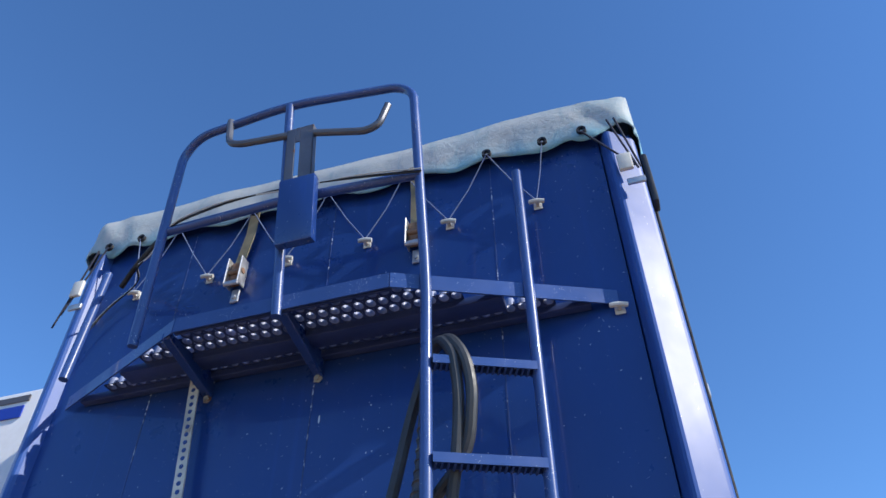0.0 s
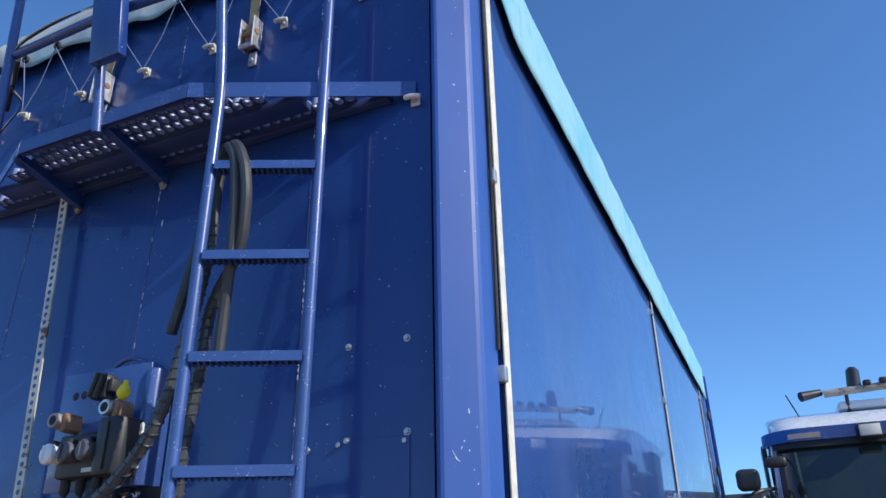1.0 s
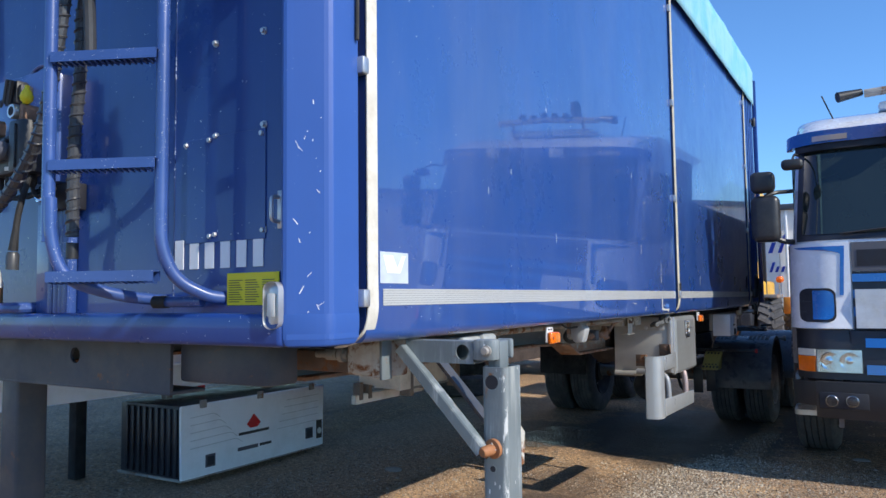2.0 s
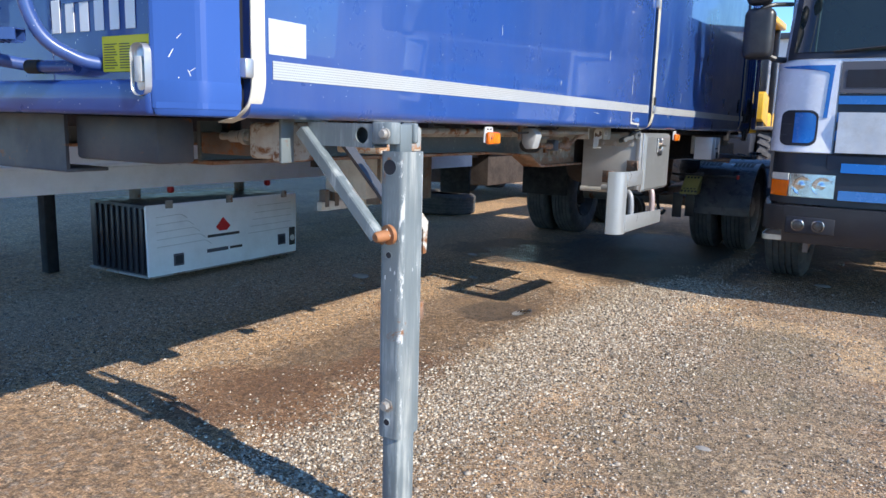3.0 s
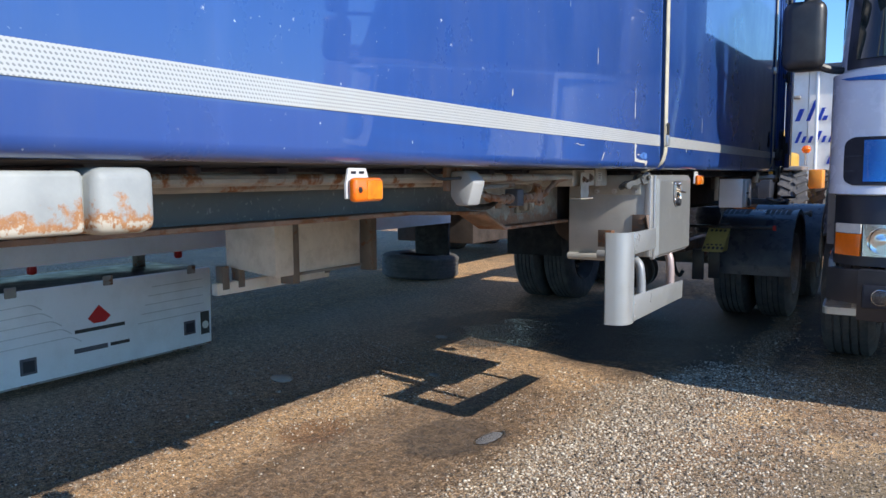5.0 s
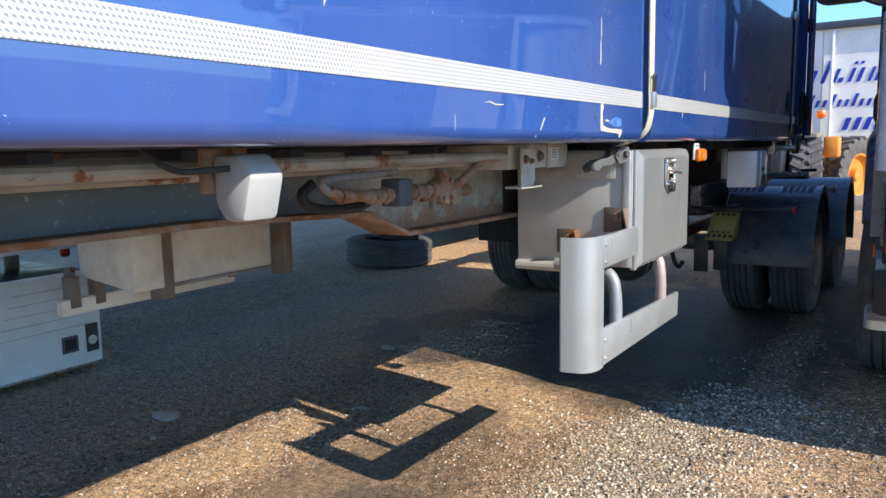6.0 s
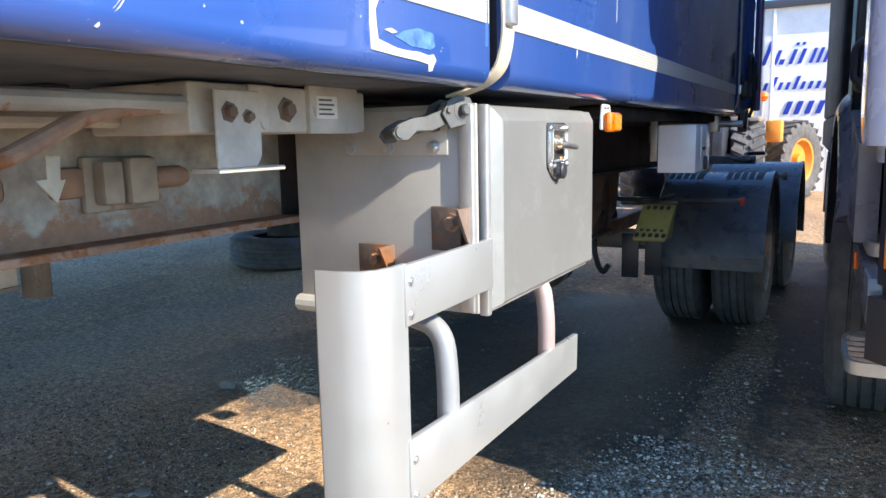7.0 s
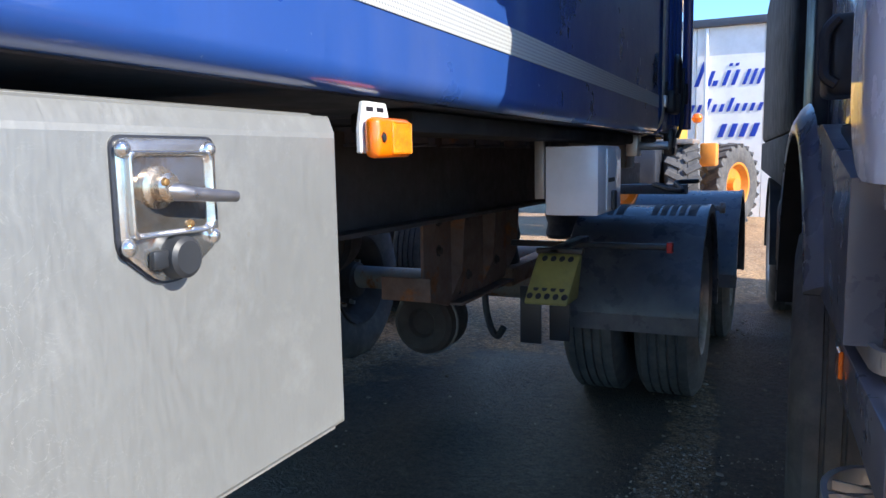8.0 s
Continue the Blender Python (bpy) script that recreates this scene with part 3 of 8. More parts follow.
    c = n.mix(n.math("MULTIPLY", rust, 0.55), c, (0.15, 0.068, 0.030))
    straw = n.math("MAXIMUM", blob(1.26, 6.25, 0.50, 0.20, 0.9), blob(0.62, 6.55, 0.26, 0.16, 0.9))
    straw = n.math("MAXIMUM", straw, blob(1.80, 5.7, 0.35, 0.45, 0.9))
    c = n.mix(n.math("MULTIPLY", straw, 0.6), c, (0.60, 0.44, 0.26))
    # wet, oily black dirt round the axles, deepened in colour by their shade
    soak_shade = n.math("MAXIMUM", blob(-0.35, 8.75, 1.25, 1.75, 0.35), n.math("MULTIPLY", blob(-1.6, 7.9, 0.8, 0.8, 0.6), 0.75))
    # this blob paints in the truck's shadow on the ground beside it
    soak_shade = n.math("MAXIMUM", soak_shade, blob(0.80, 10.3, 0.9, 2.3, 0.4))
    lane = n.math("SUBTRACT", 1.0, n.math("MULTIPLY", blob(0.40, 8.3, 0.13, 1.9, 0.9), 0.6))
    soak_shade = n.math("MULTIPLY", soak_shade, lane)
    c = n.mix(n.math("MULTIPLY", soak_shade, 0.90), c, n.mix(fine, (0.016, 0.014, 0.012), (0.050, 0.042, 0.035)))
    wet = blob(-1.50, 7.75, 0.45, 0.60, 0.9)
    wet = n.math("MULTIPLY", wet, n.ramp(n.noise(52, 4, 0.75, co=n.scaled(1, 0.5, 1)), 0.50, 0.60, 0.10, 1.0))
    pool = blob(-0.45, 5.55, 0.055, 0.13, 0.25)
    sludge = n.math("MULTIPLY", blob(-0.62, 5.45, 0.26, 0.30, 0.5), 0.75)
    c = n.mix(sludge, c, (0.075, 0.062, 0.052))
    wet = n.math("MAXIMUM", wet, pool)
    c = n.mix(n.math("MULTIPLY", wet, 0.85), c, (0.012, 0.010, 0.009))
    # grains of every tone lying in the packed dirt
    patch = n.noise(1.3, 5, 0.65, distort=0.5)
    open_yard = blob(1.2, 4.4, 1.3, 2.6, 0.5)
    c = n.mix(n.math("MULTIPLY", n.ramp(patch, 0.52, 0.66, 0, 0.55), open_yard), c, (0.60, 0.49, 0.34))
    c = n.mix(n.math("MULTIPLY", n.ramp(patch, 0.47, 0.34, 0, 0.6), open_yard), c, (0.235, 0.205, 0.135))
    clump = n.noise(27, 6, 0.72, distort=0.3)
    grain = n.math("MULTIPLY", n.ramp(clump, 0.37, 0.63, 0.58, 1.44), n.ramp(n.noise(95, 4, 0.75), 0.37, 0.63, 0.48, 1.60))
    tone_node = n.add("ShaderNodeCombineColor")
    for k in range(3):
        n.link(grain, tone_node.inputs[k])
    c = n.mix(1.0, c, tone_node.outputs[0], "MULTIPLY")
    c = n.mix(1.0, c, (1.11, 0.99, 0.87), "MULTIPLY")
    damp = n.math("MAXIMUM", n.math("MAXIMUM", damp, soak_shade), sludge)
    n.set("Base Color", c)
    r = n.math("SUBTRACT", n.ramp(mid, 0.2, 0.8, 0.85, 0.98), n.math("MULTIPLY", damp, 0.34))
    n.set("Roughness", n.math("MAXIMUM", n.math("SUBTRACT", r, n.math("MULTIPLY", wet, 0.75)), 0.05))
    h = n.math("ADD", n.math("MULTIPLY", n.math("MULTIPLY", n.math("SUBTRACT", 1.0, cell), grit), 0.5), n.math("MULTIPLY", n.noise(14, 6, 0.7), 0.6))
    h = n.math("ADD", h, n.math("MULTIPLY", fine, 0.7))
    h = n.math("ADD", n.math("ADD", h, n.math("MULTIPLY", n.noise(95, 4, 0.75), 0.35)), n.math("MULTIPLY", clump, 1.1))
    h = n.math("MULTIPLY", h, n.math("SUBTRACT", 1.0, n.math("MAXIMUM", n.math("MULTIPLY", wet, 0.62), n.math("MAXIMUM", n.math("MULTIPLY", pool, 0.985), n.math("MULTIPLY", sludge, 0.8)))))
    n.bump(h, 1.0, 0.026)
    return n.mat


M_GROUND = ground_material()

# ---- ground ----
def ground_height(x, y):
    h = 0.012 * noise.noise((x * 0.7, y * 0.7, 0.3)) + 0.006 * noise.noise((x * 2.6, y * 2.6, 1.7))
    rut = math.exp(-((x - 0.62 - 0.05 * math.sin(y * 0.9)) / 0.14) ** 2) + math.exp(-((x + 0.45 - 0.08 * math.sin(y * 0.7)) / 0.18) ** 2)
    return h - 0.012 * rut


def build_ground():
    def axis(lo, hi, step, far):
        mid = list(np.arange(lo, hi + 1e-6, step))
        out, d, p = [], step, hi
        while p < far:
            d *= 1.35
            p += d
            out.append(p)
        neg, d, p = [], step, lo
        while p > -far:
            d *= 1.35
            p -= d
            neg.append(p)
        return neg[::-1] + mid + out

    xs, ys = axis(-5.0, 4.0, 0.07, 900), axis(1.0, 12.0, 0.07, 900)
    verts = [(x, y, ground_height(x, y) if abs(x) < 30 and abs(y) < 40 else 0.0) for y in ys for x in xs]
    w = len(xs)
    faces = [(j * w + i, j * w + i + 1, (j + 1) * w + i + 1, (j + 1) * w + i) for j in range(len(ys) - 1) for i in range(w - 1)]
    me = bpy.data.meshes.new("ground")
    me.from_pydata(verts, [], faces)
    me.polygons.foreach_set("use_smooth", [True] * len(me.polygons))
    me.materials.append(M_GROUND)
    tagged(new("ground", me), "packed brown gravel yard with damp oily stains, some light and shade painted in", "ground", kind="structure")


build_ground()

# ---- blue cargo trailer ----
X0, X1, CX = -2.44, 0.256, -1.092
ZB = 1.312
END = 9.75
trailer = thing("cargo_trailer", (CX, 6.0, 0), "blue box trailer on grey support legs, tarpaulin-topped, scratched glossy paint", "trailer")


def front_wall():
    for a, b in ((X0 + 0.115, -1.8306), (-1.8294, -1.1006), (-1.0994, -0.3706), (-0.3694, 0.106)):
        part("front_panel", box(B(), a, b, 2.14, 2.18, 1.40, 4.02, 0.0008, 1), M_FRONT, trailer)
    for x in (-1.83, -1.10, -0.37):
        part("panel_joint", box(B(), x - 0.0022, x + 0.0022, 2.1388, 2.1405, 1.41, 4.0), M_JOINT, trailer, "pale worn joint between panels")
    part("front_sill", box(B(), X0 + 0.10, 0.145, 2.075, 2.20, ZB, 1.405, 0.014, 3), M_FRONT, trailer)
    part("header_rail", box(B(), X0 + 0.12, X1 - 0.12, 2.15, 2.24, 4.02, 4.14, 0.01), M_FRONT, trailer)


def corner_post(mirror=False):
    pl = [(0.108, 2.16), (0.112, 2.145), (0.130, 2.100), (0.138, 2.090), (0.148, 2.086), (0.158, 2.089), (0.240, 2.150), (0.249, 2.159), (0.255, 2.172), (X1, 2.190), (X1, 2.282), (0.20, 2.282), (0.12, 2.20)]
    if mirror:
        pl = [(2 * CX - x, y) for x, y in pl][::-1]
    bm = prism(B(), pl, "z", ZB + 0.02, 3.98)
    part("corner_post", bm, M_POST, trailer, "", 4)
    cx, cy = sum(p[0] for p in pl) / len(pl), sum(p[1] for p in pl) / len(pl)
    loops = []
    for z, k in ((ZB, 0.80), (ZB + 0.004, 0.90), (ZB + 0.014, 0.965), (ZB + 0.030, 0.995), (ZB + 0.05, 1.012), (1.398, 1.012), (1.402, 1.004)):
        loops.append([(cx + (x - cx) * k, cy + (y - cy) * k, z) for x, y in pl])
    part("post_shoe", loft(B(), loops), M_POST, trailer, "", 28)


def side_profile(sign=1):
    out = [(X1, 3.86), (X1, 1.345)]
    out += [(X1 - 0.034 * (1 - math.cos(a)), 1.345 - 0.033 * math.sin(a)) for a in [math.pi / 2 * k / 6 for k in range(1, 7)]]
    out += [(X1 - 0.075, ZB + 0.012), (X1 - 0.03, 1.40), (X1 - 0.03, 3.86)]
    return out if sign > 0 else [(2 * CX - x, z) for x, z in out][::-1]


def side_walls():
    for s in (1, -1):
        for a, b in ((2.316, 5.945), (6.035, 9.11), (9.21, END)):
            part("side_panel", prism(B(), side_profile(s), "y", a, b), M_SIDE, trailer)
        x0, x1 = (X1 - 0.05, X1 - 0.025) if s > 0 else (X0 + 0.025, X0 + 0.05)
        for a, b in ((2.284, 2.34), (5.945, 6.035), (9.11, 9.21)):
            part("seam_post", box(B(), x0, x1, a, b, ZB + 0.02, 3.86, 0.004), M_SEAM, trailer)
        top = (X1 - 0.06, X1 - 0.002) if s > 0 else (X0 + 0.002, X0 + 0.06)
        part("top_rail", box(B(), *top, 2.2, END, 3.862, 4.06, 0.008), M_SIDE, trailer)
    part("rear_wall", box(B(), X0 + 0.07, X1 - 0.07, END - 0.05, END, ZB, 4.06, 0.004), M_FRONT, trailer)
    part("floor_panel", box(B(), X0 + 0.08, X1 - 0.08, 2.2, END - 0.06, ZB + 0.004, ZB + 0.07, 0.004), M_FRONTBEAM, trailer)


def seam_fittings():
    for y, zs in ((2.296, (2.825, 2.13, 1.444)), (5.962, (3.546, 2.838, 2.138)), (9.13, (3.55, 2.84, 2.14))):
        for z in zs:
            bm = box(B(), X1 - 0.02, X1 + 0.022, y - 0.016, y + 0.016, z - 0.026, z + 0.026, 0.006)
            part("seam_clip", bm, M_ZINC, trailer, "grey metal seam clip")
    for y in (5.955, 9.122):
        part("hinge_rod", tube(B(), [(X1 - 0.004, y - 0.022, 1.38), (X1 - 0.004, y - 0.022, 3.7)], 0.007, 8), M_SIDE, trailer)


def reflective_band():
    for a, b in ((2.40, 5.94), (6.04, 9.105), (9.215, END - 0.01)):
        part("reflective_tape", box(B(), X1 + 0.0005, X1 + 0.002, a, b, 1.421, 1.472), M_TAPE, trailer, "white honeycomb reflective tape")


def torn_sticker():
    """Rest of a torn sticker and a few scrapes on the side, low by the middle seam."""
    def lay(name, p, off, mat, label):
        """A thin patch that follows the sill's curve."""
        def skin_x(z):
            d = min(1.0, max(0.0, 1.345 - z) / 0.033)
            return X1 - 0.034 * (1 - math.sqrt(1 - d * d))
        bm = prism(B(), p, "x", 0.0, 1.0)
        for v in bm.verts:
            v.co.x = skin_x(v.co.z) + (off if v.co.x > 0.5 else -0.004)
        part(name, bm, mat, trailer, label)

    for p in (
        [(5.571, 1.424), (5.586, 1.422), (5.592, 1.412), (5.583, 1.398), (5.585, 1.375), (5.588, 1.360), (5.570, 1.345), (5.568, 1.38)],
        [(5.570, 1.345), (5.588, 1.360), (5.611, 1.356), (5.636, 1.352), (5.666, 1.351), (5.666, 1.340), (5.616, 1.342)],
        [(5.666, 1.351), (5.696, 1.352), (5.724, 1.349), (5.740, 1.352), (5.748, 1.343), (5.742, 1.336), (5.744, 1.328), (5.734, 1.326), (5.726, 1.336), (5.696, 1.339), (5.666, 1.340)],
        [(5.604, 1.374), (5.621, 1.378), (5.638, 1.374), (5.624, 1.371)],
    ):
        lay("torn_sticker", p, 0.0016, M_SCRAP, "off-white rest of a torn sticker")
    blue_film = surf("pale_blue_scrape", (0.075, 0.19, 0.50), 0.45, var=0.5, vscale=40)
    lay("paint_scrape", [(5.631, 1.368), (5.656, 1.378), (5.696, 1.386), (5.741, 1.383), (5.746, 1.364), (5.731, 1.358), (5.676, 1.358)], 0.0012, blue_film, "pale blue scrape in the paint")
    lay("paint_scrape", [(5.196, 1.372), (5.203, 1.374), (5.180, 1.345), (5.160, 1.326), (5.157, 1.327), (5.178, 1.348)], 0.001, M_SCRAP, "")
    lay("paint_scrape", [(4.90, 1.397), (4.93, 1.4005), (4.955, 1.396), (4.99, 1.397), (4.99, 1.395), (4.955, 1.3935), (4.93, 1.3985)], 0.001, M_SCRAP, "")
    for y, z0, z1, w in ((5.565, 1.525, 1.60, 0.007), (5.570, 1.60, 1.66, 0.004), (6.42, 1.40, 1.425, 0.006), (4.42, 1.52, 1.545, 0.006), (6.75, 1.52, 1.60, 0.003), (5.12, 1.70, 1.76, 0.004)):
        part("paint_scrape", prism(B(), [(y, z0), (y + w, z0 + 0.01), (y + 0.7 * w, z1), (y + 0.1 * w, z1 - 0.01)], "x", X1 - 0.002, X1 + 0.0008), M_SCRAP, trailer)


def post_scrapes():
    """White scratches in the paint of the near corner post and its shoe."""
    a, b = Vector((0.158, 2.089, 0)), Vector((0.240, 2.150, 0))
    d = (b - a).normalized()
    out = Vector((d.y, -d.x, 0))
    rng = np.random.default_rng(41)
    for k in range(18):
        u, z = rng.uniform(0.005, 0.095), 1.40 + 0.62 * rng.random() ** 1.7
        ln, tilt, w = 0.004 + 0.030 * rng.random() ** 2.5, rng.uniform(-1.0, 1.0), rng.uniform(0.0010, 0.0030)
        p = a + d * u + Vector((0, 0, z))
        q = p + d * (ln * math.sin(tilt)) + Vector((0, 0, ln * math.cos(tilt)))
        side = (q - p).normalized().cross(out) * w
        bm = B()
        quad = [p - side * 0.3, p + side * 0.7, q + side * 0.5, q - side * 0.2]
        lo, hi = [bm.verts.new(v - out * 0.002) for v in quad], [bm.verts.new(v + out * 0.0008) for v in quad]
        bm.faces.new(hi)
        for i in range(4):
            bm.faces.new((lo[i], lo[(i + 1) % 4], hi[(i + 1) % 4], hi[i]))
        part("paint_scrape", bm, M_WINK, trailer)


torn_sticker()
post_scrapes()
front_wall()
corner_post()
corner_post(True)
side_walls()
seam_fittings()
reflective_band()


# ---- tarpaulin over the trailer ----
def tarpaulin():
    out = 0.035
    xr, xl, yf, yb = X1 + out, X0 - out, 2.095, END + 0.02
    c = 0.09
    ring = [(xr, yb)]
    ring += [(xr, yb + (yf + c - yb) * k / 110) for k in range(1, 111)]
    ring += [(xr - c + c * math.cos(a), yf + c - c * math.sin(a)) for a in [math.pi / 2 * k / 6 for k in range(1, 7)]]
    ring += [(xr - c + (xl - xr + 2 * c) * k / 90, yf) for k in range(1, 91)]
    ring += [(xl + c - c * math.sin(a), yf + c - c * math.cos(a)) for a in [math.pi / 2 * k / 6 for k in range(1, 7)]]
    ring += [(xl, yf + c + (yb - yf - c) * k / 110) for k in range(1, 111)]
    rows = []
    for x, y in ring:
        front = max(0.0, min(1.0, (2.62 - y) / 0.42))
        edge = min(abs(x - xr), abs(x - xl))
        zb = 3.655 * (1 - front) + 3.985 * front
        zb += front * (0.02 * math.sin(x * 16.8 + 1.0) + 0.03 * noise.noise((x * 3, y * 2, 4)))
        if y < 2.3 and edge < 0.30:
            zb += 0.05 * math.sin(edge * 21)
        zt = 4.185 + 0.045 * front + 0.02 * noise.noise((x * 1.5, y * 1.5, 7))
        nx, ny = (1, 0) if x > xr - 0.02 else ((-1, 0) if x < xl + 0.02 else (0, -1))
        x += -nx * 0.018 * front
        col = []
        for k in range(9):
            u = k / 8
            z = zb + (zt - zb) * u
            wob = (0.006 * front + 0.006) * noise.noise((x * 4, y * 4, z * 5)) + 0.012 * front * (1 - u) * noise.noise((x * 9, y * 9, z * 2))
            if y < 2.35 and edge < 0.25:
                wob += 0.006 * math.sin(z * 25 + x * 30)
            sink = (0.05 - 0.035 * front) * max(0, u - 0.75) * 4
            col.append(Vector((x + nx * (wob - sink), y + ny * (wob - sink), z)))
        for inset, rise in ((0.10, 0.02), (0.35, 0.03), (0.8, 0.04), (0.999, 0.045)):
            px = x + (CX - x) * inset
            py = max(y, 2.095 + 0.10 + 0.3 * inset) if y < 2.6 else y
            col.append(Vector((px, py, zt + rise)))
        rows.append(col)
    cover = thing("tarpaulin", (CX, 6.0, 3.9), "turquoise tarpaulin, faded grey at the front, laced over the trailer top", "tarpaulin")
    first = next(i for i, p in enumerate(ring) if p[1] < 2.25)
    last = max(i for i, p in enumerate(ring) if p[1] < 2.25)
    for name, i0, i1, mat, label in (("side_sheet", 0, first, M_TARP, "turquoise side flap and roof sheet"), ("front_flap", first, last, M_TARPFADED, "faded grey front flap with frayed corners"), ("side_sheet", last, len(ring) - 1, M_TARP, "")):
        bm = B()
        vs = [[bm.verts.new(p) for p in col] for col in rows[i0:i1 + 1]]
        for p, q in zip(vs, vs[1:]):
            for k in range(len(p) - 1):
                bm.faces.new((p[k], q[k], q[k + 1], p[k + 1]))
        ob = part(name, bm, mat, cover, label, 32)
        mod = ob.modifiers.new("thickness", "SOLIDIFY")
        mod.thickness, mod.offset = 0.004, 0


tarpaulin()


# ---- lashing straps down the side seams ----
M_RATCHET = surf("dull_ratchet_steel", (0.088, 0.092, 0.092), 0.55, metal=0.3, var=0.25, vscale=14, rust=0.1, bump=0.3)


def lashing_strap(y, w, with_ratchet, webbing):
    strap = thing("lashing_strap", (X1, y, ZB), "cream webbing strap hanging down the trailer side seam", "strap", "lashing straps")
    path = [(X1 + 0.012, y, 3.75), (X1 + 0.010, y, 2.6), (X1 + 0.010, y, 1.50), (X1 + 0.012, y, 1.40), (X1 - 0.002, y - 0.004, 1.345), (X1 - 0.035, y - 0.012, 1.318), (X1 - 0.09, y - 0.03, 1.300)]
    part("webbing", ribbon(B(), rounded(path, 0.03), w, 0.004, (0, 1, 0)), webbing, strap)
    if webbing is M_CREAM:
        part("buckle", box(B(), X1 + 0.008, X1 + 0.026, y - 0.018, y + 0.018, 1.425, 1.475, 0.004), M_ZINC, strap)
        bm = tube(B(), rounded([(X1 + 0.020, y - 0.012, 1.47), (X1 + 0.022, y - 0.014, 1.53), (X1 + 0.022, y + 0.012, 1.53), (X1 + 0.020, y + 0.012, 1.47)], 0.02), 0.004, 6)
        part("buckle_loop", bm, M_BLACK, strap)
    if with_ratchet:
        # heavy ratchet lying under the sill, handle folded forward
        h = Matrix.Translation((X1 - 0.085, y - 0.055, 1.268)) @ pose(0, 0, 0, -6, -14, 70) @ Matrix.Scale(0.82, 4)

        def put(bm):
            bmesh.ops.transform(bm, matrix=h, verts=bm.verts)
            return bm

        cheek = [(-0.035, -0.030), (0.035, -0.034), (0.052, -0.012), (0.046, 0.022), (0.012, 0.036), (-0.022, 0.030), (-0.046, 0.008)]
        for k in (-0.034, 0.028):
            part("ratchet_cheek", put(prism(B(), cheek, "y", k, k + 0.006, 0.002, 1)), M_RATCHET, strap)
        arm = [(-0.030, -0.018), (-0.03, 0.016), (-0.085, 0.012), (-0.125, 0.020), (-0.165, 0.014), (-0.185, 0.0), (-0.178, -0.018), (-0.15, -0.024), (-0.12, -0.012), (-0.08, -0.022)]
        for k in (-0.026, 0.020):
            part("ratchet_handle", put(prism(B(), arm, "y", k, k + 0.006, 0.002, 1)), M_RATCHET, strap)
        part("handle_grip", put(tube(B(), [(-0.165, -0.03, -0.003), (-0.165, 0.03, -0.003)], 0.013, 12)), M_RATCHET, strap)
        part("pawl", put(box(B(), -0.085, -0.045, -0.018, 0.018, -0.010, 0.006, 0.004)), M_STEELRUST, strap)
        part("ratchet_drum", put(lathe(B(), [(0, -0.052), (0.010, -0.052), (0.013, -0.048), (0.013, -0.036), (0.024, -0.035), (0.024, -0.028), (0.017, -0.027), (0.017, 0.027), (0.024, 0.028), (0.024, 0.035), (0.013, 0.036), (0.013, 0.048), (0, 0.05)], (0.012, 0, 0), (0, 1, 0), 16)), M_RATCHET, strap)
        part("wound_webbing", put(lathe(B(), [(0.0175, -0.024), (0.026, -0.023), (0.027, 0.0), (0.026, 0.023), (0.0175, 0.024)], (0.012, 0, 0), (0, 1, 0), 18)), M_CREAM, strap)
        for px, pz in ((-0.028, 0.010), (0.034, -0.018)):
            bm = B()
            bolt(bm, (px, -0.034, pz), (0, -1, 0), 0.007, 0.006)
            part("ratchet_rivet", put(bm), M_RATCHET, strap)
    return strap


lashing_strap(2.336, 0.050, False, M_WHITEWEB)
lashing_strap(6.000, 0.050, True, M_CREAM)
lashing_strap(9.165, 0.050, False, M_CREAM)


# ---- chassis, legs ----
M_CROSS = surf("rusting_blue_crossmember", (0.050, 0.055, 0.085), 0.6, var=0.3, vscale=5, rust=0.25, bump=0.3, dirt=((0.20, 0.15, 0.12), 0.6))
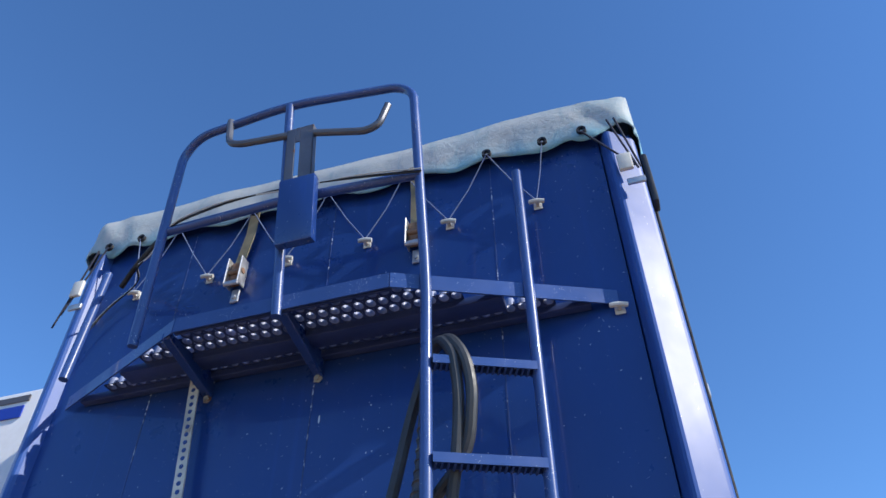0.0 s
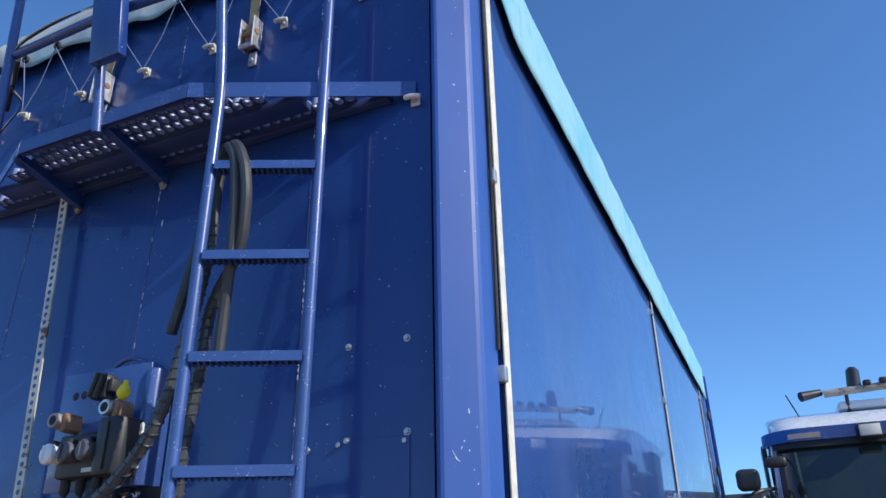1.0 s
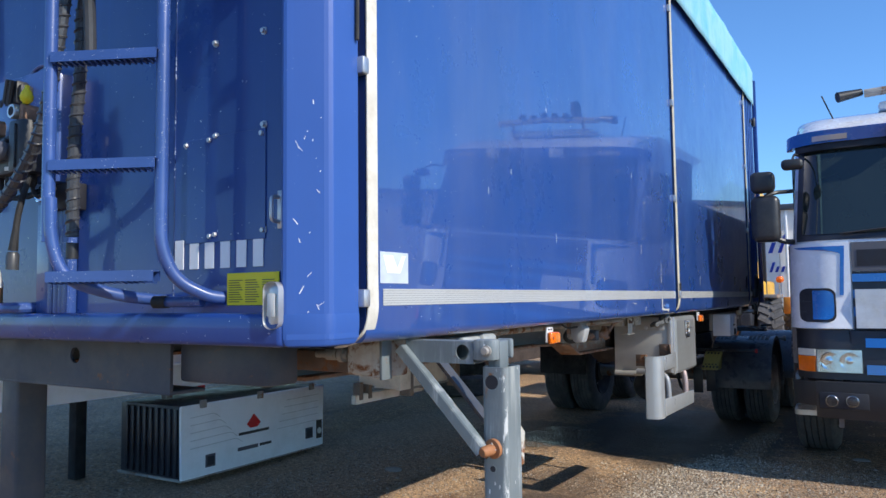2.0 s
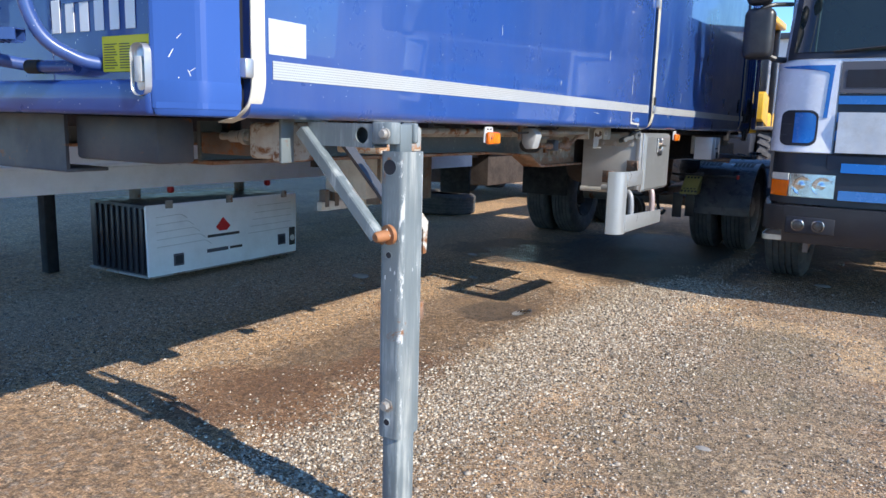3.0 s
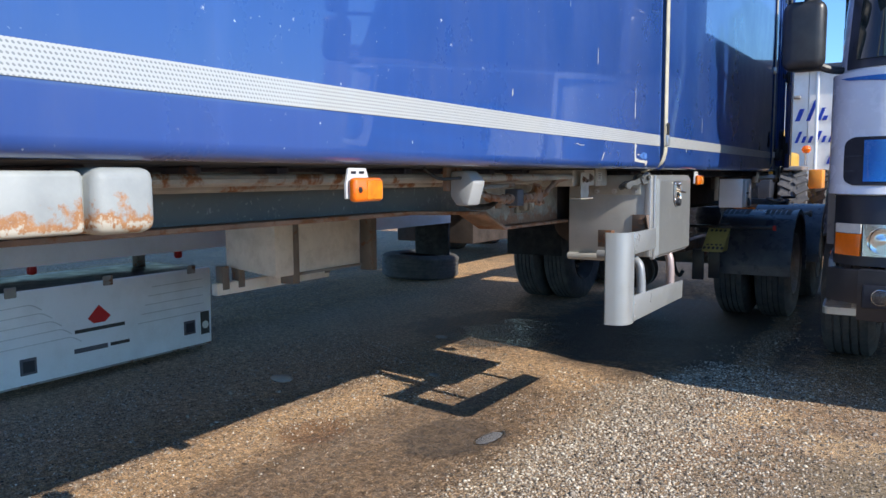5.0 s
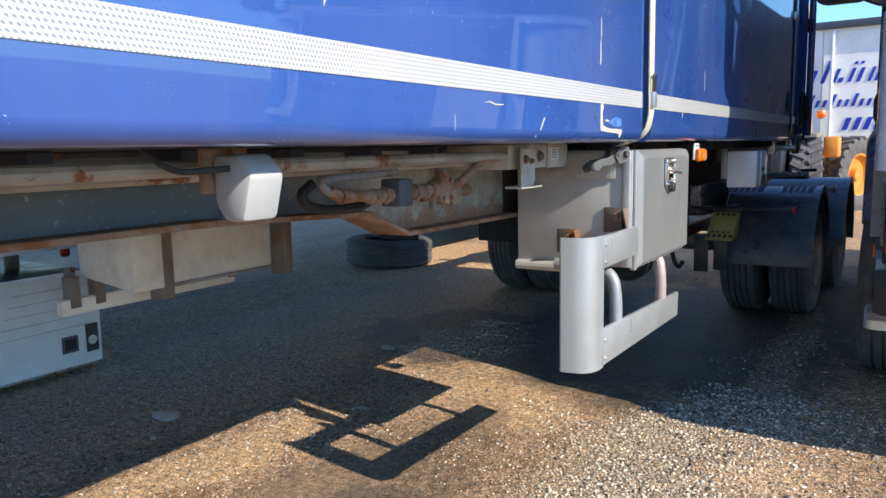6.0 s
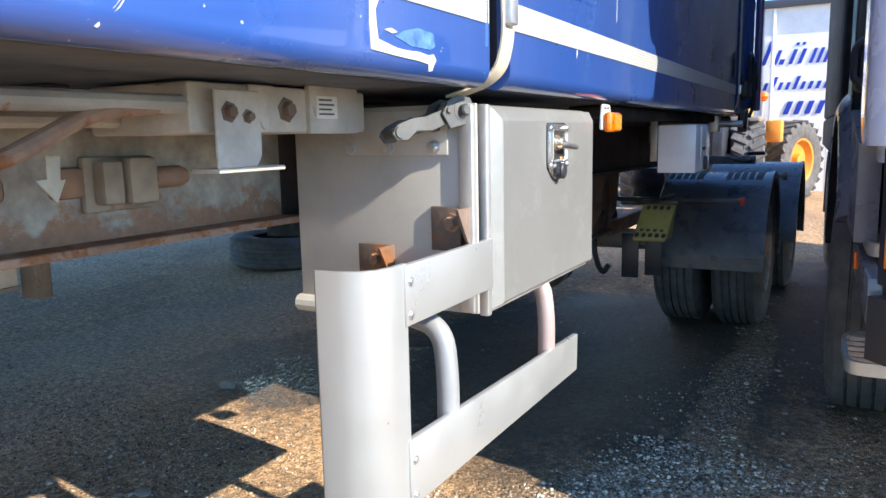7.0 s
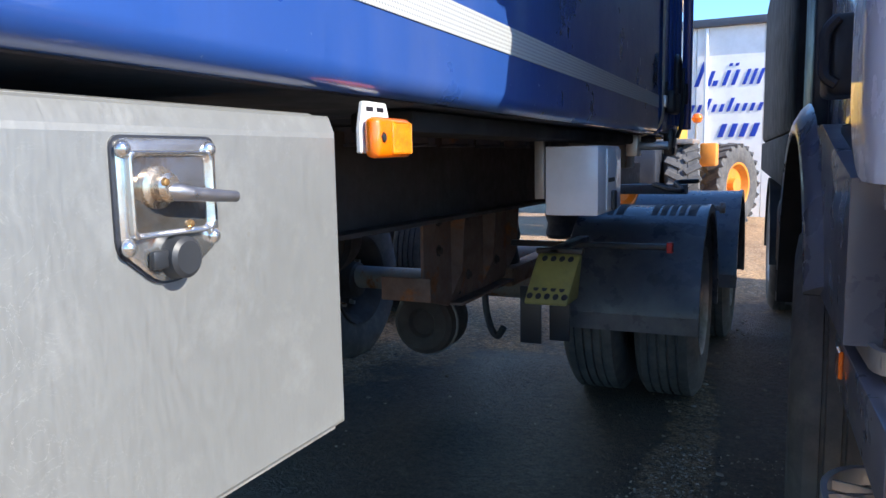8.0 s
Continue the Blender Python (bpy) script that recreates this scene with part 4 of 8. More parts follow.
def chassis():
    for x in (-0.30, -1.88):
        poly = [(2.6, 1.30), (2.6, 1.165), (4.60, 1.162), (5.13, 1.138), (5.31, 1.064), (6.1, 1.060), (11.9, 1.0), (11.9, 1.16), (9.9, 1.16), (9.9, 1.30)]
        near = [(2.6, 1.30), (2.6, 1.165), (4.60, 1.162), (5.13, 1.138), (5.31, 1.064), (6.0, 1.060), (6.0, 1.30)]
        rear = [(6.0, 1.30), (6.0, 1.060), (11.9, 1.0), (11.9, 1.16), (9.9, 1.16), (9.9, 1.30)]
        part("frame_web", prism(B(), near, "x", x - 0.008, x + 0.008), M_WEB, trailer, "blue-grey painted frame beam, muddy and rusting")
        # same beam, its rear stretch darkened in colour for the shade there
        part("frame_web", prism(B(), rear, "x", x - 0.008, x + 0.008), M_SHADERUST, trailer, "rear of the frame beam, coloured dark for its shade")
        bm = B()
        low = poly[1:5] + [(6.0, 1.0605)]
        for (ya, za), (yb, zb) in zip(low, low[1:]):
            prism(bm, [(ya, za - 0.014), (yb, zb - 0.014), (yb, zb), (ya, za)], "x", x - 0.07, x + 0.07, 0.002, 1)
        part("frame_flange", bm, M_RUST, trailer, "rusty lower flange")
        part("frame_flange", prism(B(), [(6.0, 1.046), (11.9, 0.986), (11.9, 1.0), (6.0, 1.060)], "x", x - 0.07, x + 0.07, 0.002, 1), M_SHADERUST, trailer)
    for k in range(23):
        y = 2.72 + 0.30 * k
        bm = box(B(), X0 + 0.20, X1 - 0.45, y - 0.022, y + 0.022, ZB - 0.044, ZB + 0.002, 0.004, 1)
        box(bm, X0 + 0.20, X1 - 0.45, y - 0.030, y + 0.030, ZB - 0.050, ZB - 0.044, 0.001, 1)
        part("crossmember", bm, M_CROSS, trailer)
    bm = plate_with_hole(B(), -1.62, -0.52, 1.135, 1.31, 2.25, 2.262, -1.06, 1.245, 0.03)
    box(bm, -1.62, -0.52, 2.25, 2.40, 1.125, 1.137, 0.003)
    part("front_beam", bm, M_FRONTBEAM, trailer)
    bm = box(B(), X0 + 0.16, -1.63, 2.28, 2.42, 1.17, 1.31, 0.012)
    part("front_outrigger", bm, M_FRAME, trailer)
    bm = box(B(), -0.51, -0.10, 2.28, 2.42, 1.17, 1.31, 0.012)
    part("front_outrigger", bm, M_FRONTBEAM, trailer)


def support_leg():
    leg = part("support_leg", leg_tube(), M_LEG, trailer, "grey painted square steel support leg, scuffed")
    bm = box(B(), 0.484, 0.546, 2.624, 2.718, 0.03, 0.36, 0.010)
    part("inner_leg", bm, M_LEG, leg)
    bm = box(B(), 0.42, 0.60, 2.58, 2.76, 0.0, 0.03, 0.008)
    part("foot_plate", bm, M_LEGRUST, leg)
    bm = plate_with_hole(B(), 0.20, 0.452, 1.236, 1.306, 2.603, 2.610, 0.413, 1.272, 0.024)
    box(bm, 0.20, 0.452, 2.610, 2.68, 1.298, 1.306, 0.003, 1)
    box(bm, 0.20, 0.452, 2.610, 2.68, 1.236, 1.244, 0.003, 1)
    box(bm, 0.20, 0.452, 2.672, 2.68, 1.244, 1.298)
    part("swing_arm", bm, M_LEG, leg)
    # clevis block, tongue rising from the tube, and the tab behind it
    bm = prism(B(), [(0.452, 2.600), (0.500, 2.604), (0.518, 2.612), (0.521, 2.630), (0.521, 2.652), (0.452, 2.652)], "z", 1.248, 1.312, 0.005, 2)
    part("leg_head", bm, M_LEG, leg)
    bm = box(B(), 0.482, 0.524, 2.645, 2.706, 1.215, 1.307, 0.004)
    part("leg_tongue", bm, M_LEG, leg)
    bm = box(B(), 0.480, 0.533, 2.706, 2.727, 1.250, 1.311, 0.007, 3)
    part("head_tab", bm, M_LEG, leg, "chipped grey tab with rusty edge")
    bm = B()
    lathe(bm, [(0, 0.020), (0.011, 0.019), (0.013, 0.015), (0.013, 0.006), (0.017, 0.005), (0.017, -0.002), (0, -0.002)], (0.499, 2.603, 1.278), (0, -1, 0), 14)
    part("head_bolt", bm, M_STEELRUST, leg)
    a, b = Vector((0.197, 2.595, 1.290)), Vector((0.500, 2.584, 0.985))
    d = (b - a).normalized()
    bm = ribbon(B(), [a, b], 0.034, 0.010, (0, -1, 0.0))
    up = Vector((0, -1, 0)).cross(d).normalized()
    for k in (-1, 1):
        off = Vector((0, k * 0.019, 0)) - up * 0.012
        ribbon(bm, [a + off, b + off], 0.030, 0.005, up)
    part("brace", bm, M_LEG, leg)
    c, e = Vector((0.21, 2.74, 1.27)), Vector((0.44, 2.79, 0.99))
    part("rear_brace", ribbon(B(), [c, e], 0.04, 0.012, (0, 1, 0.2)), M_FRONTBEAM, leg)
    bm = B()
    lathe(bm, [(0, -0.012), (0.030, -0.012), (0.030, 0.0), (0.017, 0.002), (0.0165, 0.040), (0.012, 0.047), (0, 0.047)], (0.518, 2.594, 0.985), (-0.25, -1, -0.1), 16)
    part("locking_pin", bm, surf("copper_rust", (0.36, 0.15, 0.06), 0.7, var=0.25, vscale=30, bump=0.5), leg, "rusty orange locking pin")
    bm = B()
    prism(bm, [(0.500, 0.955), (0.535, 0.985), (0.520, 1.005), (0.488, 0.975)], "y", 2.585, 2.608)
    part("latch_plate", bm, M_LEGRUST, leg)
    bm = B()
    prism(bm, [(2.733, 1.05), (2.778, 1.01), (2.770, 0.91), (2.752, 0.91), (2.752, 0.985), (2.733, 1.0)], "x", 0.50, 0.54)
    part("latch_hook", bm, M_LEGRUST, leg)
    bm = B()
    bolt(bm, (0.512, 2.609, 0.452), (0, -1, 0), 0.014, 0.018)
    part("leg_bolt", bm, M_STEELRUST, leg)
    bm = box(B(), 0.535, 0.546, 2.728, 2.755, 0.70, 0.76, 0.004)
    part("leg_tab", bm, M_RUST, leg)


def leg_tube():
    """The square tube, with rims for the holes in its front face."""
    bm = B()
    x0, x1, y0, y1, z0, z1 = 0.474, 0.556, 2.614, 2.728, 0.345, 1.228
    o = [(x0, y0), (x1, y0), (x1, y1), (x0, y1)]
    outer = [(p.x, p.y) for p in rounded([(*q, 0) for q in o], 0.016, 4, True)]
    t = 0.008
    inner = [(p.x, p.y) for p in rounded([(x0 + t, y0 + t, 0), (x1 - t, y0 + t, 0), (x1 - t, y1 - t, 0), (x0 + t, y1 - t, 0)], 0.010, 4, True)]
    loops = [[(x, y, z) for x, y in lp] for lp, z in ((inner, z0), (outer, z0), (outer, z1 - 0.004), (outer, z1), (inner, z1))]
    loft(bm, loops, False)
    for cz, r in ((1.182, 0.022), (0.921, 0.009), (0.395, 0.010)):
        lathe(bm, [(r, 0.001), (r + 0.003, 0.0015), (r + 0.003, 0.0)], (0.509, y0, cz), (0, -1, 0), 20)
    return bm


def leg_holes():
    # black discs in place of the dark holes
    for cz, r in ((1.182, 0.022), (0.921, 0.009), (0.395, 0.010)):
        bm = lathe(B(), [(0, 0.0012), (r, 0.0012), (r, 0.0)], (0.509, 2.614, cz), (0, -1, 0), 20)
        part("leg_hole", bm, M_SEAM, trailer)


def leg_mounts():
    bm = box(B(), -0.012, 0.128, 2.555, 2.70, 1.186, 1.300, 0.016, 3)
    part("leg_socket", bm, M_SOCKET, trailer, "worn cream-grey leg socket with rusty lower edge")
    part("socket_collar", box(B(), 0.100, 0.138, 2.548, 2.708, 1.182, 1.304, 0.008, 2), M_SOCKET, trailer)
    part("latch_plate", box(B(), -0.29, -0.012, 2.60, 2.66, 1.190, 1.262, 0.006), M_SOOTRUST, trailer, "rust-brown plate beside the leg socket")
    bm = box(B(), 0.138, 0.150, 2.540, 2.596, 1.178, 1.316, 0.003)
    box(bm, 0.15, 0.20, 2.55, 2.70, 1.306, 1.314, 0.002)
    part("hinge_plate", bm, M_LEG, trailer)
    bm = box(B(), 0.02, 0.222, 2.95, 3.082, 1.200, 1.296, 0.010, 3)
    box(bm, 0.08, 0.234, 3.092, 3.20, 1.196, 1.302, 0.020, 3)
    box(bm, 0.05, 0.20, 3.08, 3.094, 1.21, 1.29, 0.004)
    part("stop_block", bm, M_BLOCK, trailer, "worn grey block with rusty corners")
    bm = B()
    lathe(bm, [(0, 0), (0.012, 0), (0.012, 0.05), (0.02, 0.05), (0.02, 0.10), (0.014, 0.10), (0.014, 0.14), (0, 0.14)], (-0.155, 2.575, 1.252), (1, -0.05, 0.02), 12)
    lathe(bm, [(0, 0), (0.026, 0), (0.026, 0.018), (0, 0.018)], (-0.050, 2.575, 1.253), (1, 0, 0), 14)
    part("spring_latch", bm, M_STEELRUST, trailer)
    bm = lathe(B(), [(0, 0), (0.03, 0), (0.03, 0.02), (0.022, 0.02), (0.022, 0.035), (0.03, 0.035), (0.03, 0.06), (0, 0.06)], (-0.20, 3.1, 1.19), (0, 0, -1), 16)
    part("rubber_buffer", bm, M_BLACK, trailer)
    # far leg in the darkened paint, since it stands in shade
    bm = box(B(), -2.15, -2.005, 2.56, 2.71, 0.0, 1.25, 0.014, 3)
    part("support_leg", bm, M_FRONTBEAM, trailer)


chassis()
support_leg()
leg_holes()
leg_mounts()


# ---- walkway, handrail and ladder on the front wall ----
def platform():
    left, right = 2 * CX - 0.05, 0.05
    cl, cr, yf = 2 * CX + 0.675, -0.675, 1.800
    plan = [(left, 2.138), (cl, yf), (cr, yf), (right, 2.138)]
    deck = None
    for a, b in (plan[1:3], plan[:2], plan[2:]):
        d = (Vector((*b, 0)) - Vector((*a, 0))).normalized()
        nrm = Vector((d.y, -d.x, 0)) * 0.006
        bm = ribbon(B(), [Vector((*a, 3.150)) + nrm, Vector((*b, 3.150)) + nrm], 0.062, 0.006, (0, 0, 1))
        f = part("walkway_fascia", bm, M_RAIL, trailer, "blue painted edge of the steel walkway")
        deck = deck or f
    # open grip treads: each cell has a large oval hole with a drawn collar, coloured pale as if sunlit
    bm, rubbed = B(), B()

    def cell(x, y, w, d):
        n = 12
        ell = [(x + w * 0.40 * math.cos(a), y + d * 0.42 * math.sin(a)) for a in [2 * math.pi * (k + 0.5) / n for k in range(n)]]
        sq = []
        for px, py in ell:
            s = min(w / 2 / max(abs(px - x), 1e-6), d / 2 / max(abs(py - y), 1e-6))
            sq.append((x + (px - x) * s, y + (py - y) * s))
        col = [(x + (px - x) * 0.92, y + 0.004 + (py - y) * 0.92) for px, py in ell]
        a, b = ([bm.verts.new((*p, z)) for p in lp] for lp, z in ((sq, 3.146), (ell, 3.148)))
        c, e = ([rubbed.verts.new((*p, z)) for p in lp] for lp, z in ((ell, 3.148), (col, 3.186)))
        for k in range(n):
            m = (k + 1) % n
            bm.faces.new((a[k], a[m], b[m], b[k]))
            rubbed.faces.new((c[k], c[m], e[m], e[k]))

    rows = (1.842, 1.892, 1.942, 2.074)
    for j, y in enumerate(rows):
        w, d = 0.046, 0.050
        x = left + 0.05 + (w / 2 if j % 2 else 0)
        while x < right - 0.05:
            t = max(0.0, (cl - x) / (cl - left), (x - cr) / (right - cr))
            if y > yf + t * (2.138 - yf) + 0.035:
                cell(x, y, w, d)
            x += w
    tagged(part("grip_treads", bm, M_TREAD, deck, "serrated steel treads with oval holes"), kind="stuff")
    tagged(part("sunlit_collar", rubbed, M_COLLAR, deck, "collars of the tread holes, coloured pale as if sunlit"), kind="stuff")
    for y0, y1 in ((1.806, 1.818), (1.967, 2.049), (2.099, 2.137)):
        t0 = (y0 - yf) / (2.138 - yf)
        xa, xb = cl - (cl - left) * t0, cr + (right - cr) * t0
        part("tread_flange", box(B(), xa + 0.01, xb - 0.01, y0, y1, 3.120, 3.151, 0.003), M_TREAD, deck)
    for x in (CX + 0.01, CX - 0.46):
        bm = prism(B(), [(2.138, 3.05), (2.138, 3.143), (1.815, 3.143), (1.815, 3.115)], "x", x - 0.018, x + 0.018, 0.003, 1)
        part("bracket", bm, M_FRONT, deck)
        bm = B()
        bolt(bm, (x, 2.132, 3.045), (0, -1, 0), 0.012, 0.012)
        part("bracket_bolt", bm, M_STEELRUST, deck)


M_HOOK = surf("dark_worn_steel", (0.13, 0.14, 0.17), 0.45, metal=0.4, var=0.25, vscale=6, rust=0.15)


def handrail():
    r = 0.019
    path = rounded([(-0.545, 1.832, 1.62), (-0.556, 1.832, 3.15), (-0.575, 1.71, 4.06), (-0.64, 1.70, 4.115), (-1.107, 1.640, 4.105), (-1.55, 1.670, 4.10), (-1.63, 1.69, 4.02), (-1.665, 1.79, 3.09)], 0.13, 7)
    rail = part("handrail", tube(B(), path, r, 12), M_RAIL, trailer, "bent blue tube handrail with chipped paint")
    part("mid_post", tube(B(), [(-1.092, 1.795, 3.095), (-1.105, 1.64, 4.10)], 0.019, 12), M_RAIL, rail)
    part("mid_rail", tube(B(), rounded([(-0.558, 1.765, 3.615), (-1.10, 1.735, 3.62), (-1.64, 1.745, 3.615)], 0.05), 0.019, 12), M_RAIL, rail)
    part("rail_stub", tube(B(), [(-2.13, 1.97, 3.15), (-2.162, 2.02, 3.75)], 0.019, 12), M_RAIL, rail)
    lean = Matrix.Translation((-1.03, 1.672, 3.64)) @ Matrix.Rotation(math.atan2(0.155, 1.005), 4, "X") @ Matrix.Translation((1.03, -1.672, -3.64))
    bm = box(B(), -1.085, -1.045, 1.668, 1.674, 3.60, 3.915, 0.002, 1, lean)
    box(bm, -1.025, -0.968, 1.668, 1.674, 3.60, 3.915, 0.002, 1, lean)
    box(bm, -1.045, -1.025, 1.668, 1.674, 3.84, 3.915, 0.001, 1, lean)
    box(bm, -1.085, -1.079, 1.668, 1.70, 3.60, 3.915, 0.002, 1, lean)
    box(bm, -0.974, -0.968, 1.668, 1.70, 3.60, 3.915, 0.002, 1, lean)
    part("hook_plate", bm, M_HOOK, rail, "bare worn steel slotted plate")
    bm = box(B(), -1.095, -0.945, 1.655, 1.695, 3.345, 3.645, 0.006, 2, lean)
    part("hook_box", bm, M_FRONT, rail)
    pts = rounded([(-1.393, 1.645, 4.115), (-1.372, 1.645, 3.96), (-1.31, 1.645, 3.930), (-1.03, 1.645, 3.895), (-0.745, 1.645, 3.80), (-0.69, 1.645, 3.82), (-0.658, 1.645, 3.93)], 0.045, 5)
    part("hose_hook", tube(B(), pts, 0.015, 10), M_HOOK, rail, "dark worn steel hose hook")


def ladder():
    up = part("ladder_upright", tube(B(), rounded([(-0.232, 1.985, 3.745), (-0.235, 1.985, 1.60), (-0.21, 2.02, 1.50), (-0.16, 2.10, 1.455), (-0.14, 2.14, 1.45)], 0.09, 6), 0.019, 12), M_RAIL, trailer, "blue tube ladder upright")
    part("ladder_upright", tube(B(), rounded([(-0.535, 1.832, 1.75), (-0.53, 1.832, 1.62), (-0.505, 1.86, 1.51), (-0.44, 1.99, 1.46), (-0.41, 2.14, 1.445)], 0.09, 6), 0.0185, 12), M_RAIL, trailer)
    for z in (1.530, 1.858, 2.181, 2.507, 2.832):
        a, b = Vector((-0.238, 1.975, z)), Vector((-0.535, 1.835, z))
        d = (b - a).normalized()
        n = Vector((d.y, -d.x, 0))
        bm = ribbon(B(), [a, b], 0.040, 0.004, n)
        ribbon(bm, [a - Vector((0, 0, 0.014)) - n * 0.02, b - Vector((0, 0, 0.014)) - n * 0.02], 0.030, 0.004, (0, 0, 1))
        ribbon(bm, [a - Vector((0, 0, 0.014)) + n * 0.02, b - Vector((0, 0, 0.014)) + n * 0.02], 0.030, 0.004, (0, 0, 1))
        for k in range(18):
            c = a + (b - a) * (k + 0.5) / 18
            ribbon(bm, [c - Vector((0, 0, 0.030)) - n * 0.018, c - Vector((0, 0, 0.034)) + n * 0.018], 0.006, 0.004, d)
        part("rung", bm, M_RAIL, up)
    bm = tube(B(), rounded([(-0.40, 2.13, 1.445), (-0.34, 2.05, 1.44), (-0.19, 2.10, 1.441)], 0.03), 0.017, 12)
    part("foot_tube", bm, M_RAIL, up)
    bm = lathe(B(), [(0.0195, 0), (0.0195, 0.05)], (-0.345, 2.052, 1.44), (1, 0.2, 0), 12)
    part("tube_band", bm, M_BLACK, up)


platform()
handrail()
ladder()


# ---- lacing, cleats and ratchets at the front ----
CLEATS = (-0.181, -0.555, -0.927, -1.299, -1.690, -2.072)
EYES = (0.05, -0.12, -0.365, -0.74, -1.11, -1.49, -1.88, -2.10, -2.28)


def cleat(x, z, y=2.139):
    bm = box(B(), x - 0.008, x + 0.008, y - 0.030, y, z - 0.010, z + 0.010, 0.004)
    tube(bm, rounded([(x - 0.030, y - 0.026, z + 0.006), (x, y - 0.034, z), (x + 0.030, y - 0.026, z - 0.004)], 0.02), 0.0095, 8)
    box(bm, x - 0.018, x + 0.018, y - 0.006, y, z - 0.022, z + 0.022, 0.003)
    part("cord_cleat", bm, M_CLEAT, trailer, "white plastic cord cleat")


for cx in CLEATS:
    cleat(cx, 3.687)
cleat(0.051, 3.102)

bm = B()
for ex in EYES:
    lathe(bm, [(0.011, 0.0), (0.011, 0.012), (0.020, 0.014), (0.022, 0.0), (0.011, -0.002)], (ex, 2.078, 4.005 + 0.008 * math.sin(ex * 9)), (0, -1, 0), 14)
tagged(part("tarpaulin_eyelets", bm, M_SEAM), "row of dark metal eyelets in the tarpaulin edge", "eyelets", kind="stuff")

lace = thing("lacing_cord", (CX, 2.06, 3.69), "blue and white cord laced between eyelets and cleats", "cord")
for i, cx in enumerate(CLEATS):
    for ex in ((-0.12, -0.365), (-0.365, -0.74), (-0.74, -1.11), (-1.11, -1.49), (-1.49, -1.88), (-1.88, -2.10))[i]:
        mid = Vector(((cx + ex) / 2, 2.095, 3.83))
        part("cord_run", tube(B(), [(cx, 2.108, 3.690), mid, (ex, 2.066, 3.995)], 0.0027, 6), M_ROPE, lace)
for s, e in (((0.05, 2.066, 3.99), (0.225, 2.075, 3.73)), ((0.16, 2.06, 4.02), (0.235, 2.075, 3.71)), ((0.19, 2.06, 4.02), (0.245, 2.08, 3.72)), ((-2.28, 2.066, 3.99), (-2.42, 2.08, 3.62)), ((-2.33, 2.066, 3.98), (-2.44, 2.08, 3.55))):
    part("corner_cord", tube(B(), [s, e], 0.0045, 6), M_DARKROPE, lace)


def ratchet_tie(x, lean):
    t = thing("ratchet_tie_down", (x, 2.12, 3.55), "old tan strap in a rusty-handled ratchet on the front wall", "ratchet strap", "ratchet tie-downs")
    part("webbing", ribbon(B(), [(x + lean, 2.085, 4.05), (x + lean * 0.6, 2.112, 3.90), (x, 2.115, 3.72)], 0.048, 0.004, (1, 0, 0)), M_OLDWEB, t)
    bm = box(B(), x - 0.036, x - 0.030, 2.075, 2.135, 3.585, 3.735, 0.004, 1)
    box(bm, x + 0.030, x + 0.036, 2.075, 2.135, 3.585, 3.735, 0.004, 1)
    box(bm, x - 0.036, x + 0.036, 2.078, 2.092, 3.575, 3.600, 0.004, 1)
    part("ratchet_frame", bm, M_ZINC, t)
    bm = lathe(B(), [(0, -0.04), (0.014, -0.04), (0.014, 0.04), (0, 0.04)], (x, 2.10, 3.66), (1, 0, 0), 12)
    box(bm, x - 0.028, x + 0.028, 2.10, 2.13, 3.60, 3.72, 0.004, 1)
    part("ratchet_spool", bm, M_RUST, t)
    bm = box(B(), x - 0.018, x + 0.022, 2.128, 2.138, 3.515, 3.585, 0.003, 1)
    bolt(bm, (x + 0.002, 2.127, 3.540), (0, -1, 0), 0.010, 0.008)
    part("anchor_plate", bm, M_ZINC, t)


ratchet_tie(-1.535, 0.045)
ratchet_tie(-0.700, 0.0)

for x in (0.190, 2 * CX - 0.190):
    bm = box(B(), x - 0.028, x + 0.028, 2.062, 2.082, 3.71, 3.80, 0.006)
    part("marker_lamp_base", bm, M_CLEAT, trailer, "small white plate on the corner post")
    bm = box(B(), x - 0.010, x + 0.060, 2.070, 2.084, 3.630, 3.660, 0.004)
    part("cord_hook", bm, M_ZINC, trailer)
bm = box(B(), 0.262, 0.290, 2.20, 2.28, 3.64, 3.92, 0.010)
part("roll_bar_bracket", bm, M_PLASTIC, trailer, "black bracket beside the tarpaulin corner")
part("side_cable", tube(B(), [(0.272, 2.27, 3.65), (0.268, 2.275, 3.0), (0.264, 2.27, 2.2)], 0.006, 8), M_BLACK, trailer)

# cables along the handrail
cab = thing("trailing_cable", (-1.6, 1.9, 3.2), "thin black and white cables tied along the handrail", "cable")
for k, (off, mt) in enumerate(((0.0, M_BLACK), (0.012, M_CLEAT), (-0.008, M_BLACK))):
    pts = [(-0.545, 1.735, 3.60 + off), (-0.80, 1.715, 3.632 + off), (-1.10, 1.712, 3.66 - off), (-1.35, 1.705, 3.665 + off), (-1.62, 1.715, 3.62 + off), (-1.78, 1.85, 3.62 - off), (-1.95, 1.95, 3.68 + off), (-2.02, 2.08, 3.72), (-2.22, 2.10, 3.58 + off), (-2.33, 2.115, 3.30), (-2.36 + off, 2.12, 2.9)]
    part("cable_run", tube(B(), rounded(pts, 0.15, 4), 0.0030, 6), mt, cab)
part("cable_sleeve", tube(B(), rounded([(-1.70, 1.80, 3.66), (-1.86, 1.90, 3.70), (-1.99, 1.98, 3.69), (-2.07, 2.03, 3.66)], 0.08), 0.012, 10), M_BLACK, cab)


